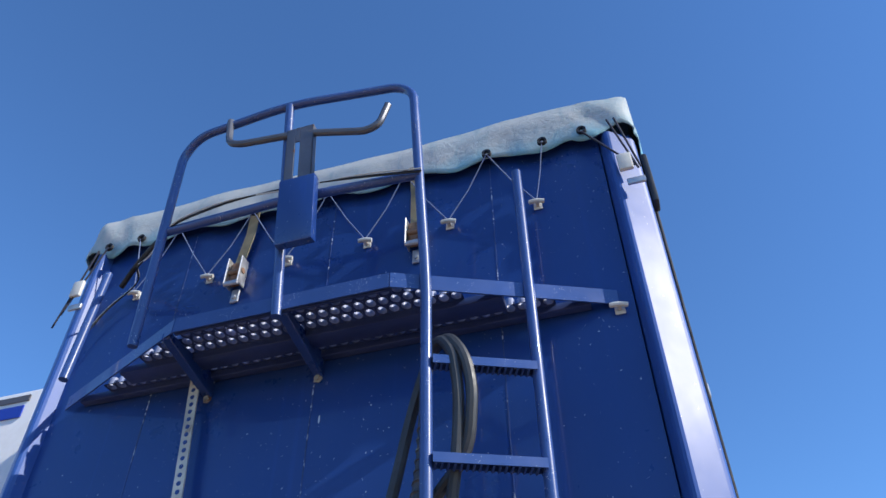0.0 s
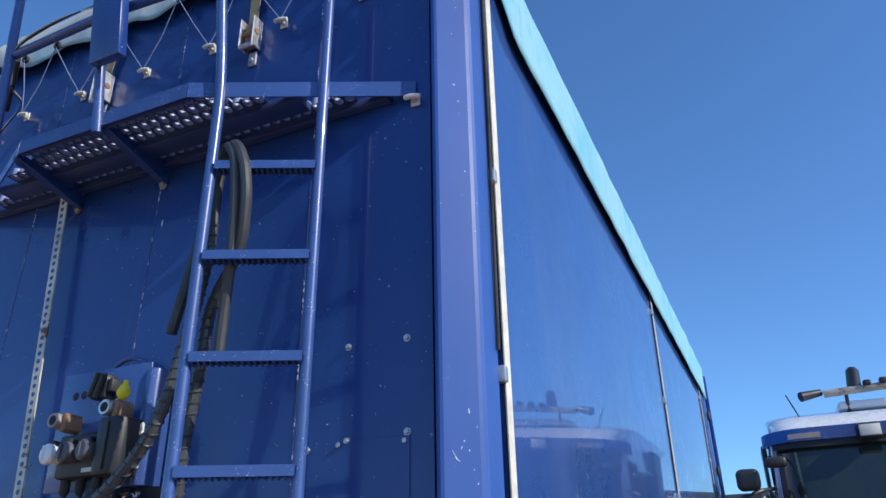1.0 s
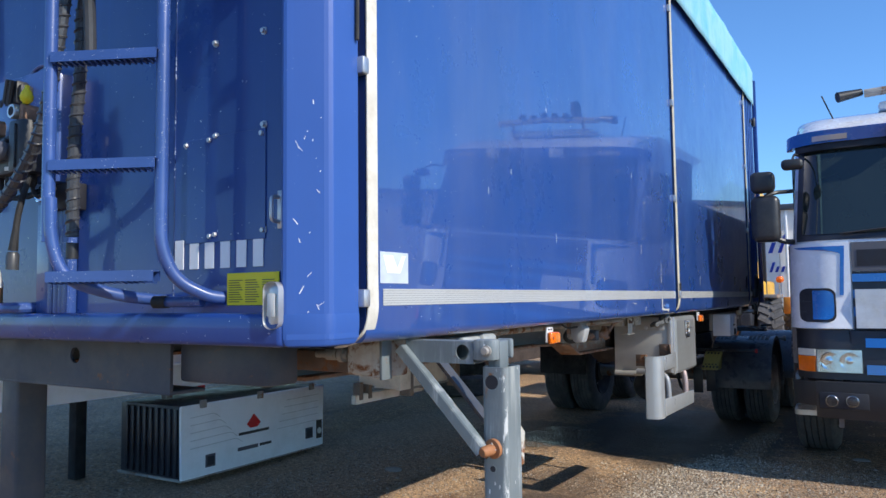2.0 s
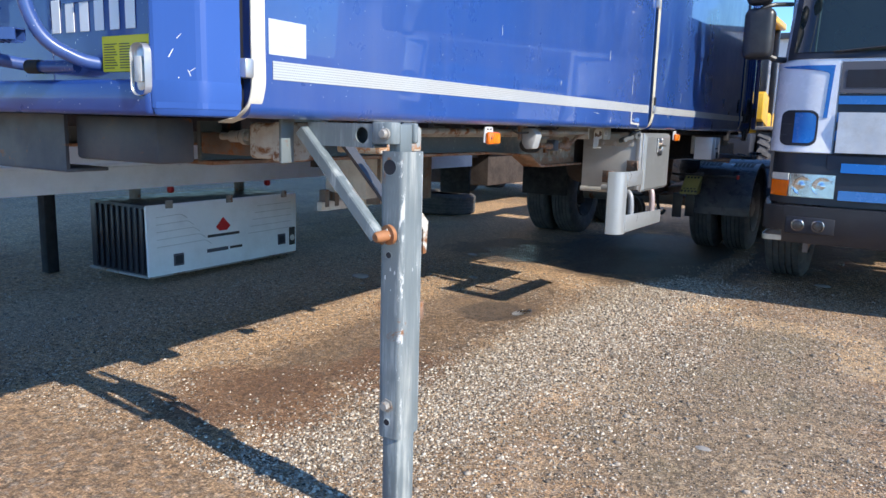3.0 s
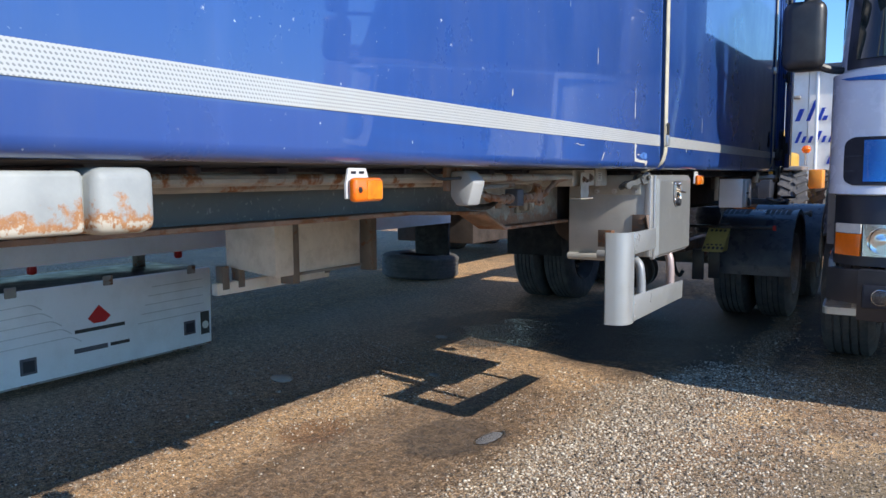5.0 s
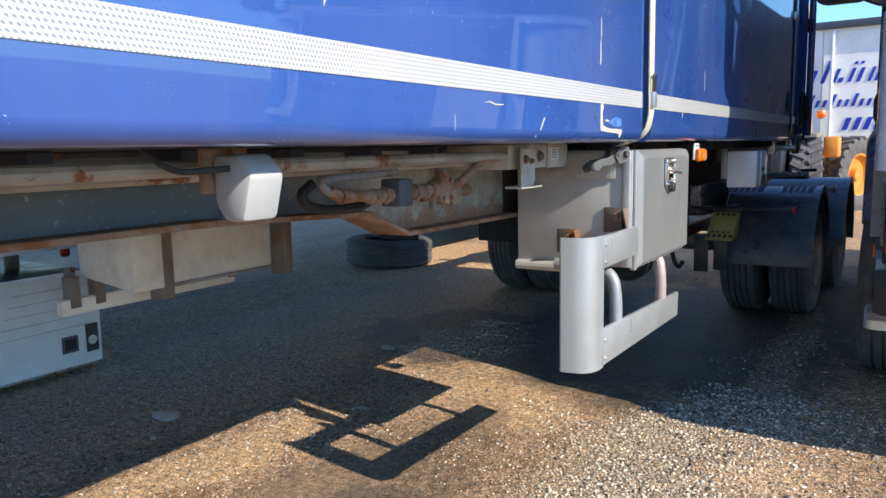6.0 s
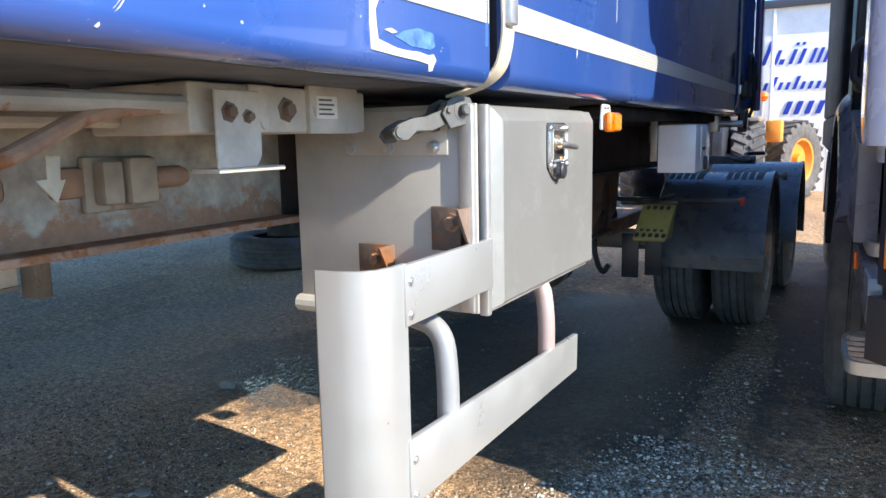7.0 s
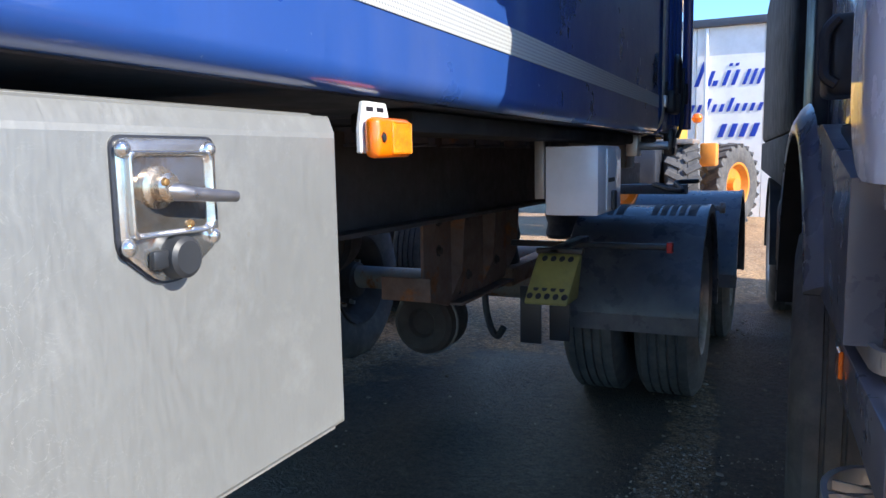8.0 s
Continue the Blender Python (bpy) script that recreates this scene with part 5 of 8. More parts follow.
# ---- hoses, junction box and sockets ----
def spiral(bm, path, r, pitch, wire):
    """A wrapped band round a hose."""
    path = [Vector(p) for p in path]
    seg = []
    tot = 0.0
    for a, b in zip(path, path[1:]):
        n = max(2, int((b - a).length / (pitch / 10)))
        for k in range(n):
            seg.append((a + (b - a) * k / n, (b - a).normalized(), tot + (b - a).length * k / n))
        tot += (b - a).length
    pts = []
    for p, d, s in seg:
        u = d.orthogonal().normalized()
        v = d.cross(u)
        a = 2 * math.pi * s / pitch
        pts.append(p + (u * math.cos(a) + v * math.sin(a)) * r)
    tube(bm, pts, wire, 5)


hose = thing("air_hose", (-0.55, 1.9, 1.45), "dark rubber hoses looped over a ladder rung, spiral-wrapped below", "hose")
A = rounded([(-1.195, 2.03, 1.50), (-1.17, 1.98, 1.62), (-1.05, 1.90, 1.72), (-0.86, 1.89, 1.80), (-0.71, 1.89, 1.95), (-0.655, 1.89, 2.08), (-0.615, 1.90, 2.30), (-0.585, 1.91, 2.55), (-0.58, 1.90, 2.78), (-0.555, 1.88, 2.90), (-0.515, 1.86, 2.915), (-0.475, 1.85, 2.86), (-0.458, 1.86, 2.72), (-0.475, 1.89, 2.54), (-0.515, 1.93, 2.36), (-0.535, 1.95, 2.18)], 0.10, 5)
C = rounded([(-0.72, 1.93, 2.30), (-0.675, 1.93, 2.50), (-0.63, 1.93, 2.72), (-0.56, 1.90, 2.90), (-0.49, 1.86, 2.925), (-0.435, 1.85, 2.84), (-0.415, 1.86, 2.72), (-0.445, 1.90, 2.53), (-0.56, 1.95, 2.44), (-0.602, 1.96, 2.36), (-0.617, 1.97, 2.16), (-0.646, 1.97, 1.97), (-0.643, 1.97, 1.65)], 0.10, 5)
part("hose_line", tube(B(), A, 0.0185, 10), M_HOSE, hose)
part("hose_line", tube(B(), C, 0.0185, 10), M_HOSE, hose)
low = [p for i, p in enumerate(A) if i < len(A) * 0.5]
bm = tube(B(), low, 0.0195, 10)
spiral(bm, low, 0.0185, 0.034, 0.0052)
part("spiral_wrap", bm, M_WRAP, hose)
low2 = [p for i, p in enumerate(C) if i > len(C) * 0.72]
bm = tube(B(), low2, 0.0192, 10)
spiral(bm, low2, 0.0180, 0.034, 0.0052)
part("spiral_wrap", bm, M_WRAP, hose)
bm = tube(B(), [(-1.195, 2.03, 1.435), (-1.195, 2.03, 1.50)], 0.021, 8)
part("brass_union", bm, M_BRASS, hose)
bm = tube(B(), [(-1.190, 2.03, 1.50), (-1.185, 2.01, 1.56)], 0.022, 10)
part("pale_sleeve", bm, M_CLEAT, hose)
bm = tube(B(), rounded([(-1.235, 2.03, 1.435), (-1.195, 2.03, 1.425), (-1.12, 2.06, 1.425), (-1.10, 2.14, 1.425)], 0.02), 0.020, 10)
part("elbow", bm, M_RAIL, hose)
bm = lathe(B(), [(0, -0.02), (0.019, -0.02), (0.019, 0.03), (0, 0.03)], (-0.643, 1.97, 1.60), (0, 0, 1), 12)
part("hose_end", bm, M_PLASTIC, hose)

jb = thing("junction_box", (-1.0, 2.05, 1.85), "blue connection panel with air couplings and electric sockets", "junction box")
part("back_plate", box(B(), -1.31, -0.905, 2.050, 2.058, 1.86, 2.268, 0.004), M_RAIL, jb)
part("side_cover", prism(B(), [(-0.935, 2.055), (-0.895, 2.04), (-0.875, 2.06), (-0.875, 2.135), (-0.935, 2.135)], "z", 1.86, 2.245, 0.006), M_RAIL, jb)
for z in (2.035, 1.93):
    bm = box(B(), -0.902, -0.882, 2.028, 2.040, z - 0.020, z + 0.020, 0.003, 1, None)
    part("hinge", bm, M_CLEAT, jb)
bm = box(B(), -1.185, -0.985, 1.975, 2.05, 1.890, 2.030, 0.012)
part("socket_block", bm, M_PLASTIC, jb)
bm = prism(B(), [(-1.000, 2.05), (-1.000, 1.965), (-0.985, 1.945), (-0.915, 1.945), (-0.892, 1.965), (-0.892, 2.05)], "z", 1.885, 2.066, 0.010, 2)
cover = part("socket_cover", bm, M_PLASTIC, jb)
part("cover_rib", box(B(), -0.945, -0.935, 1.938, 1.948, 1.900, 2.050, 0.002), M_PLASTIC, cover)
for x, mt in ((-1.185, M_WINK), (-1.108, M_TRUCKGREY), (-1.025, M_TRUCKGREY)):
    bm = lathe(B(), [(0, 0.030), (0.026, 0.030), (0.033, 0.024), (0.034, 0.010), (0.030, 0.006), (0.030, -0.02), (0, -0.02)], (x, 1.960, 1.966), (-0.15, -1, 0.05), 20)
    cap = part("round_socket", bm, mt, jb)
    part("socket_lid_rib", box(B(), x - 0.009, x - 0.003, 1.922, 1.932, 1.945, 1.992, 0.002, 1), mt, cap)
    part("lid_hinge", box(B(), x - 0.014, x + 0.014, 1.945, 1.975, 1.994, 2.010, 0.004, 1), M_PLASTIC, cap)
part("name_plate", box(B(), -1.055, -0.995, 1.971, 1.9755, 1.903, 1.916), M_CLEAT, jb)
for x, z, mt in ((-1.200, 2.078, M_STEELRUST), (-0.975, 2.098, M_ZINC)):
    bm = tube(B(), [(x - 0.045, 2.015, z), (x + 0.025, 2.015, z - 0.002)], 0.019, 12)
    lathe(bm, [(0.010, 0.052), (0.012, 0.060), (0.024, 0.060), (0.026, 0.054), (0.026, 0.034), (0.022, 0.030), (0.022, 0.0), (0.010, 0.0)], (x, 2.005, z), (0, -1, 0), 16)
    con = part("air_coupling", bm, mt, jb)
    part("coupling_seal", lathe(B(), [(0, 0.050), (0.010, 0.050), (0.0165, 0.0605), (0.010, 0.062), (0, 0.056)], (x, 2.005, z), (0, -1, 0), 14), M_SEAM, con)
    bm = prism(B(), [(x + 0.020, z - 0.036), (x + 0.032, z - 0.040), (x + 0.048, z - 0.030), (x + 0.052, z + 0.006), (x + 0.042, z + 0.024), (x + 0.024, z + 0.022), (x + 0.030, z - 0.006)], "y", 1.958, 2.025, 0.004, 2)
    part("coupling_claw", bm, M_RUST, con, "rusty coupling claw")
bm = lathe(B(), [(0, -0.006), (0.010, -0.004), (0.020, 0.008), (0.022, 0.020), (0.016, 0.036), (0.009, 0.046), (0.008, 0.058), (0, 0.060)], (-0.935, 1.975, 2.128), (0.25, -0.1, 1), 14)
tube(bm, rounded([(-0.945, 1.975, 2.128), (-0.965, 1.975, 2.120), (-0.972, 1.985, 2.105)], 0.01), 0.005, 6)
part("yellow_cap", bm, M_YSIGN, jb, "yellow plastic coupling cap")
bm = box(B(), -1.120, -1.050, 2.000, 2.05, 2.150, 2.235, 0.010)
tube(bm, [(-1.108, 1.995, 2.155), (-1.078, 1.990, 2.235)], 0.011, 8)
tube(bm, [(-1.082, 1.995, 2.150), (-1.052, 1.990, 2.228)], 0.011, 8)
box(bm, -1.050, -1.025, 2.005, 2.05, 2.17, 2.215, 0.006)
part("coupling_block", bm, M_PLASTIC, jb)
for x in (-1.240, -1.200):
    part("panel_hole", lathe(B(), [(0, 0.001), (0.013, 0.001), (0.015, 0.0), (0, 0)], (x, 2.0495, 2.185), (0, -1, 0), 14), M_SEAM, jb)
part("cable_arc", tube(B(), rounded([(-1.18, 2.10, 2.20), (-1.15, 2.10, 2.285), (-1.06, 2.10, 2.32), (-0.97, 2.10, 2.285), (-0.94, 2.10, 2.2)], 0.08), 0.008, 8), M_RAIL, jb)
for x in (-1.16, -1.09, -1.02, -0.95):
    part("cable_gland", lathe(B(), [(0, 0), (0.016, 0), (0.016, 0.035), (0.010, 0.05), (0, 0.05)], (x, 2.01, 1.890), (0, 0, -1), 10), M_BLACK, jb)
    part("cable", tube(B(), rounded([(x, 2.01, 1.845), (x + 0.02, 2.01, 1.805), (x + 0.08, 2.02, 1.815), (-0.88, 2.05, 1.835)], 0.04), 0.007, 6), M_BLACK, jb)
part("hanging_lead", tube(B(), rounded([(-0.93, 1.99, 1.88), (-0.94, 1.96, 1.75), (-0.965, 1.96, 1.62)], 0.05), [0.010, 0.010] + [0.011] * 5 + [0.016], 8), M_BLACK, jb)
part("lead_end", lathe(B(), [(0, 0), (0.021, 0), (0.021, 0.05), (0.015, 0.06), (0, 0.06)], (-0.968, 1.96, 1.555), (0.04, 0, 1), 12), M_HOSE, jb)
bm = B()
for k in range(3):
    tube(bm, [Vector((-0.905 + 0.045 * math.cos(a), 2.02 + 0.008 * k, 1.815 + 0.022 * math.sin(a + k))) for a in [2 * math.pi * i / 14 for i in range(14)]], 0.004, 5, True)
part("coiled_wire", bm, M_CHROME, jb)
# solid black box stands in for the dark hollow under the cover
part("cover_recess", box(B(), -0.985, -0.83, 2.075, 2.137, 1.765, 1.858, 0.004), M_SEAM, jb)
bm = box(B(), -1.09, -0.88, 2.112, 2.138, 1.405, 1.80, 0.004)
part("cable_duct", bm, M_RAIL, jb)
for x in (-0.980, -0.947, -0.918, -0.893):
    part("duct_rib", tube(B(), [(x, 2.106, 1.406), (x, 2.106, 1.775)], 0.0135, 10), M_RAIL, jb)

# perforated bar and its brackets
bm = ribbon(B(), [(-1.60, 2.085, 3.22), (-1.468, 2.085, 1.81)], 0.042, 0.006, (1, 0, 0.05))
tagged(part("perforated_bar", bm, surf("galvanised", (0.58, 0.56, 0.49), 0.55, metal=0.3, var=0.3, vscale=7, rust=0.3)), "worn galvanised strip hanging from the walkway", "metal bar")
bm = B()
for k in range(42):
    u = k / 42
    lathe(bm, [(0, 0.0045), (0.0085, 0.0045), (0.0095, 0.003), (0, 0.003)], (-1.598 + 0.126 * u, 2.085, 3.19 - 1.34 * u), (0, -1, 0), 8)
ob = bpy.data.objects["perforated_bar"]
tagged(part("slot_pattern", bm, M_FRONT, ob), kind="stuff")

# signs, plates, grab handle
bm = B()
for k in range(6):
    x = -0.362 + 0.0685 * k
    box(bm, x, x + 0.041, 2.1365, 2.139, 1.540, 1.632, 0.0008, 1)
part("registration_lettering", bm, M_WINK, trailer, "six white characters, drawn as bars")
sign = thing("warning_plate", (-0.02, 2.135, 1.42), "yellow printed instruction plate on the front wall", "sign")
part("plate", box(B(), -0.124, 0.086, 2.1345, 2.139, 1.428, 1.523, 0.001, 1), M_YSIGN, sign)
bm = B()
for c in range(3):
    x = -0.114 + 0.068 * c
    for r in range(10):
        wd = 0.056 - 0.014 * ((r * 7 + c * 3) % 4) / 3
        box(bm, x, x + wd, 2.1330, 2.1346, 1.500 - 0.0070 * r, 1.5022 - 0.0070 * r)
tagged(part("print_lines", bm, M_INK, sign), kind="stuff")
bm = box(B(), 0.092, 0.150, 2.072, 2.090, 1.362, 1.492, 0.024, 4)
part("side_marker", bm, M_ALU, trailer, "oval clear marker lamp, cracked lens")
bm = box(B(), 0.106, 0.136, 2.0665, 2.074, 1.395, 1.46, 0.004)
part("marker_lens", bm, M_CLEAT, trailer)
bm = tube(B(), rounded([(0.085, 2.138, 1.735), (0.085, 2.105, 1.735), (0.085, 2.105, 1.665), (0.085, 2.138, 1.665)], 0.015), 0.006, 8)
box(bm, 0.078, 0.100, 2.134, 2.139, 1.645, 1.755, 0.003)
part("grab_handle", bm, M_ZINC, trailer)
bm = box(B(), -0.31, 0.03, 2.1355, 2.139, 1.62, 1.945, 0.001, 1)
part("cover_plate", bm, M_FRONT, trailer)
for x, z in ((0.02, 2.236), (-0.184, 2.236), (-0.178, 1.945), (-0.205, 1.935), (0.022, 1.955), (0.016, 1.93), (-0.178, 1.642), (-0.20, 1.638), (0.022, 1.645), (-0.31, 1.93)):
    bm = B()
    bolt(bm, (x, 2.138, z), (0, -1, 0), 0.008, 0.010)
    part("panel_bolt", bm, M_ZINC, trailer)
bm = box(B(), X1 + 0.0005, X1 + 0.0018, 2.385, 2.535, 1.489, 1.585)
part("company_sticker", bm, surf("faded_sticker", (0.50, 0.56, 0.66), 0.5, var=0.12, vscale=18), trailer, "faded white sticker with a plain blue shape")
bm = prism(B(), [(2.40, 1.575), (2.45, 1.575), (2.475, 1.535), (2.50, 1.575), (2.52, 1.575), (2.49, 1.52), (2.42, 1.52)], "x", X1 + 0.002, X1 + 0.0028)
part("sticker_shape", bm, M_WINK, trailer)


# ---- side lamps, running gear, toolbox, guard ----
M_STOP = surf("grey_plastic_cap", (0.36, 0.37, 0.37), 0.5, var=0.1, dirt=((0.5, 0.48, 0.45), 0.4))


def side_lamp(y):
    bm = prism(B(), [(y - 0.052, 1.236), (y - 0.052, 1.268), (y - 0.042, 1.304), (y + 0.018, 1.304), (y + 0.026, 1.284), (y + 0.026, 1.236)], "x", 0.229, 0.2375, 0.002, 1)
    holder = part("lamp_bracket", bm, M_GREYWHITE, trailer)
    for q in (-0.028, 0.0):
        part("bracket_slot", box(B(), 0.2372, 0.2380, y + q - 0.009, y + q + 0.009, 1.291, 1.297), M_SEAM, holder)
    bm = box(B(), 0.238, 0.262, y - 0.050, y + 0.050, 1.229, 1.283, 0.010, 3)
    lamp = part("side_lamp", bm, M_AMBER, trailer, "amber side marker lamp")
    part("lamp_lens", box(B(), 0.2615, 0.2635, y - 0.012, y + 0.043, 1.235, 1.277, 0.002, 1), M_AMBERLENS, lamp, "ribbed amber reflector")
    bm = B()
    bolt(bm, (0.261, y - 0.034, 1.256), (1, 0, 0), 0.005, 0.002)
    part("lamp_screw", bm, M_TRUCKDARK, lamp)


side_lamp(3.725)
side_lamp(6.745)
bm = prism(B(), [(0.09, 1.300), (0.09, 1.225), (0.110, 1.196), (0.155, 1.196), (0.176, 1.270), (0.146, 1.302)], "y", 4.330, 4.405, 0.010, 2)
part("rubber_stop", bm, M_STOP, trailer, "grey rounded plastic cap under the sill")
part("cap_bracket", box(B(), 0.075, 0.09, 4.315, 4.405, 1.24, 1.312, 0.003), M_RUST, trailer)
part("cap_cable", tube(B(), rounded([(0.13, 4.33, 1.28), (0.10, 4.25, 1.275), (0.07, 4.22, 1.31)], 0.03), 0.005, 6), M_BLACK, trailer)

# pipes and rusty valves under the floor
for x, z, y0, y1, r, mt in ((0.0, 1.279, 3.2, 5.75, 0.014, M_STEELRUST), (-0.14, 1.262, 3.0, 6.9, 0.013, M_STEELRUST)):
    part("air_pipe", tube(B(), [(x, y0, z), (x, y1, z)], r, 10), mt, trailer)


def valve_run():
    x = 0.0
    # elbow and first length, then a run of hexagon unions
    bm = tube(B(), rounded([(x - 0.006, 4.712, 1.222), (x, 4.728, 1.209), (x, 4.83, 1.203)], 0.02, 5), 0.0125, 12)
    lathe(bm, [(0.0, 0), (0.0165, 0), (0.0165, 0.012), (0.0, 0.012)], (x, 4.735, 1.208), (0, 1, -0.05), 8)
    valve = part("rusty_valve", bm, M_RUST, trailer, "rust-brown pipe valve and unions")
    for y, w, r, seg in ((4.828, 0.016, 0.0165, 12), (4.846, 0.014, 0.0190, 6), (4.864, 0.016, 0.0165, 12), (4.884, 0.014, 0.0205, 6), (4.900, 0.012, 0.0170, 12), (4.974, 0.016, 0.0185, 6), (4.992, 0.012, 0.0155, 12), (5.006, 0.020, 0.0205, 6), (5.030, 0.012, 0.0170, 12), (5.045, 0.016, 0.0205, 6)):
        bm = lathe(B(), [(0, 0), (r * 0.88, 0), (r, 0.002), (r, w - 0.002), (r * 0.88, w), (0, w)], (x, y, 1.2005), (0, 1, 0.0), seg)
        part("pipe_union", bm, M_RUST, valve)
    bm = tube(B(), [(x, 4.82, 1.203), (x, 4.90, 1.2005), (x, 5.11, 1.2025), (x, 5.16, 1.207)], 0.0135, 12)
    part("pipe_core", bm, M_RUST, valve)
    # valve body with its bonnet and four lugs
    bm = lathe(B(), [(0, 0), (0.016, 0), (0.024, 0.012), (0.024, 0.040), (0.016, 0.052), (0, 0.052)], (x, 5.078, 1.202), (0, 1, 0.02), 14)
    lathe(bm, [(0, 0), (0.017, 0), (0.019, 0.012), (0.013, 0.026), (0.010, 0.050), (0, 0.052)], (x, 5.108, 1.205), (0.15, 0.05, 1), 12)
    part("valve_body", bm, M_RUST, valve)
    bm = prism(B(), [(5.090, 1.176), (5.100, 1.168), (5.112, 1.172), (5.122, 1.166), (5.140, 1.170), (5.148, 1.184), (5.146, 1.222), (5.134, 1.238), (5.122, 1.250), (5.108, 1.254), (5.094, 1.244), (5.090, 1.214)], "x", x + 0.010, x + 0.024, 0.003)
    for y, z in ((5.103, 1.178), (5.136, 1.180), (5.104, 1.240), (5.134, 1.224)):
        lathe(bm, [(0, 0), (0.007, 0), (0.007, 0.010), (0, 0.010)], (x + 0.022, y, z), (1, 0, 0), 6)
    part("valve_flange", bm, M_RUST, valve)
    bm = tube(B(), rounded([(x, 5.145, 1.206), (x, 5.205, 1.207), (x, 5.265, 1.235), (x, 5.335, 1.268), (x, 5.48, 1.280)], 0.05), 0.0115, 10)
    part("bent_pipe", bm, M_RUST, valve)
    bm = tube(B(), rounded([(x - 0.02, 4.965, 1.250), (x - 0.02, 4.73, 1.246), (x - 0.015, 4.692, 1.240), (x - 0.008, 4.700, 1.222), (x, 4.722, 1.212)], 0.025), 0.0085, 10)
    part("hose_bend", bm, M_FRAME, valve)
    bm = tube(B(), rounded([(x - 0.10, 4.76, 1.232), (x - 0.10, 4.72, 1.21), (x - 0.10, 4.74, 1.185), (x - 0.10, 4.80, 1.170), (x - 0.10, 4.92, 1.168), (x - 0.12, 5.02, 1.19)], 0.04), 0.012, 10)
    part("hose_loop", bm, M_BLACK, valve)
    bm = box(B(), x - 0.03, x + 0.026, 4.914, 4.970, 1.172, 1.236, 0.006)
    part("pipe_clamp", bm, M_FRONTBEAM, valve)
    bm = prism(B(), [(5.341, 1.212), (5.362, 1.211), (5.359, 1.178), (5.367, 1.179), (5.352, 1.148), (5.325, 1.179), (5.34, 1.181)], "x", -0.122, -0.119)
    part("torn_tag", bm, M_CREAM, valve)


valve_run()
for k, (y, h) in enumerate(((5.32, 0.03), (5.45, 0.04))):
    bm = box(B(), -0.30, -0.285 + 0.01 * (k % 2), y, y + 0.06, 1.15 - h * 0.3, 1.15 + h, 0.010)
    part("frame_bracket", bm, M_RUST, trailer, "rusty bracket on the frame beam")
M_MUDSTEEL = surf("muddy_steel", (0.30, 0.25, 0.19), 0.8, var=0.3, vscale=16, rust=0.3, bump=0.5, bscale=60)
M_OLDCREAM = surf("dirty_cream_steel", (0.46, 0.43, 0.37), 0.6, var=0.2, vscale=9, rust=0.16, bump=0.25, dirt=((0.28, 0.23, 0.18), 0.6))
part("slider_beam", box(B(), -0.20, 0.015, 5.47, 5.90, 1.238, 1.312, 0.006), M_OLDCREAM, trailer, "dirty cream steel beam under the floor")
gus = part("gusset", box(B(), 0.012, 0.024, 5.725, 5.865, 1.236, 1.318, 0.003), M_OLDCREAM, trailer, "cream plate with a small worn label")
part("plate_label", box(B(), 0.024, 0.0252, 5.742, 5.800, 1.262, 1.300), M_CLEAT, gus)
bm = B()
for k in range(4):
    box(bm, 0.0252, 0.0258, 5.748, 5.790 - 0.006 * (k % 2), 1.268 + 0.008 * k, 1.271 + 0.008 * k)
tagged(part("label_print", bm, M_INK, gus), kind="stuff")
bm = prism(B(), [(5.490, 1.188), (5.490, 1.300), (5.580, 1.300), (5.580, 1.205), (5.568, 1.188)], "x", 0.040, 0.047, 0.002, 1)
box(bm, -0.01, 0.047, 5.490, 5.630, 1.181, 1.188, 0.002)
ang = part("angle_plate", bm, M_OLDCREAM, trailer, "folded cream angle plate")
for y, z, r in ((5.515, 1.268, 0.010), (5.552, 1.262, 0.007)):
    bm = B()
    bolt(bm, (0.047, y, z), (1, 0, 0), r, 0.010)
    part("plate_bolt", bm, M_SOOTRUST, ang)
bm = prism(B(), [(5.585, 1.232), (5.585, 1.312), (5.640, 1.312), (5.625, 1.245)], "x", 0.010, 0.022, 0.002, 1)
part("gusset", bm, M_OLDCREAM, trailer)
bm = B()
bolt(bm, (0.016, 5.675, 1.275), (1, 0, 0), 0.013, 0.012)
part("gusset_bolt", bm, M_SOOTRUST, trailer)
# clamp on the beam's web
bm = box(B(), -0.291, -0.276, 5.505, 5.640, 1.112, 1.205, 0.004)
box(bm, -0.276, -0.245, 5.520, 5.560, 1.125, 1.198, 0.006)
box(bm, -0.276, -0.240, 5.568, 5.628, 1.122, 1.204, 0.010)
clamp = part("web_clamp", bm, M_MUDSTEEL, trailer, "muddy brown clamp bolted to the frame beam")
part("clamp_stub", lathe(B(), [(0, 0), (0.018, 0), (0.020, 0.01), (0.020, 0.06), (0.014, 0.075), (0, 0.075)], (-0.262, 5.628, 1.165), (0, 1, 0), 12), M_RUST, clamp)




def latch_plate(y0, y1, zt, zs, zb, ym, inset=0.0):
    """Outline of the latch: a rounded square drawn out to a point below."""
    k = inset
    pts = [(y0 + k, zt - k), (y1 - k, zt - k), (y1 - k, zs + 0.4 * k), (ym + 0.016, zb + k), (ym - 0.016, zb + k), (y0 + k, zs + 0.4 * k)]
    return [(p.y, p.z) for p in rounded([(0, *p) for p in pts], 0.012, 4, True)]


M_TRAY = surf("blotched_tray", (0.42, 0.41, 0.39), 0.12, metal=0.9, var=0.15, vscale=26, bump=0.1, bscale=40, dirt=((0.36, 0.22, 0.10), 0.9))
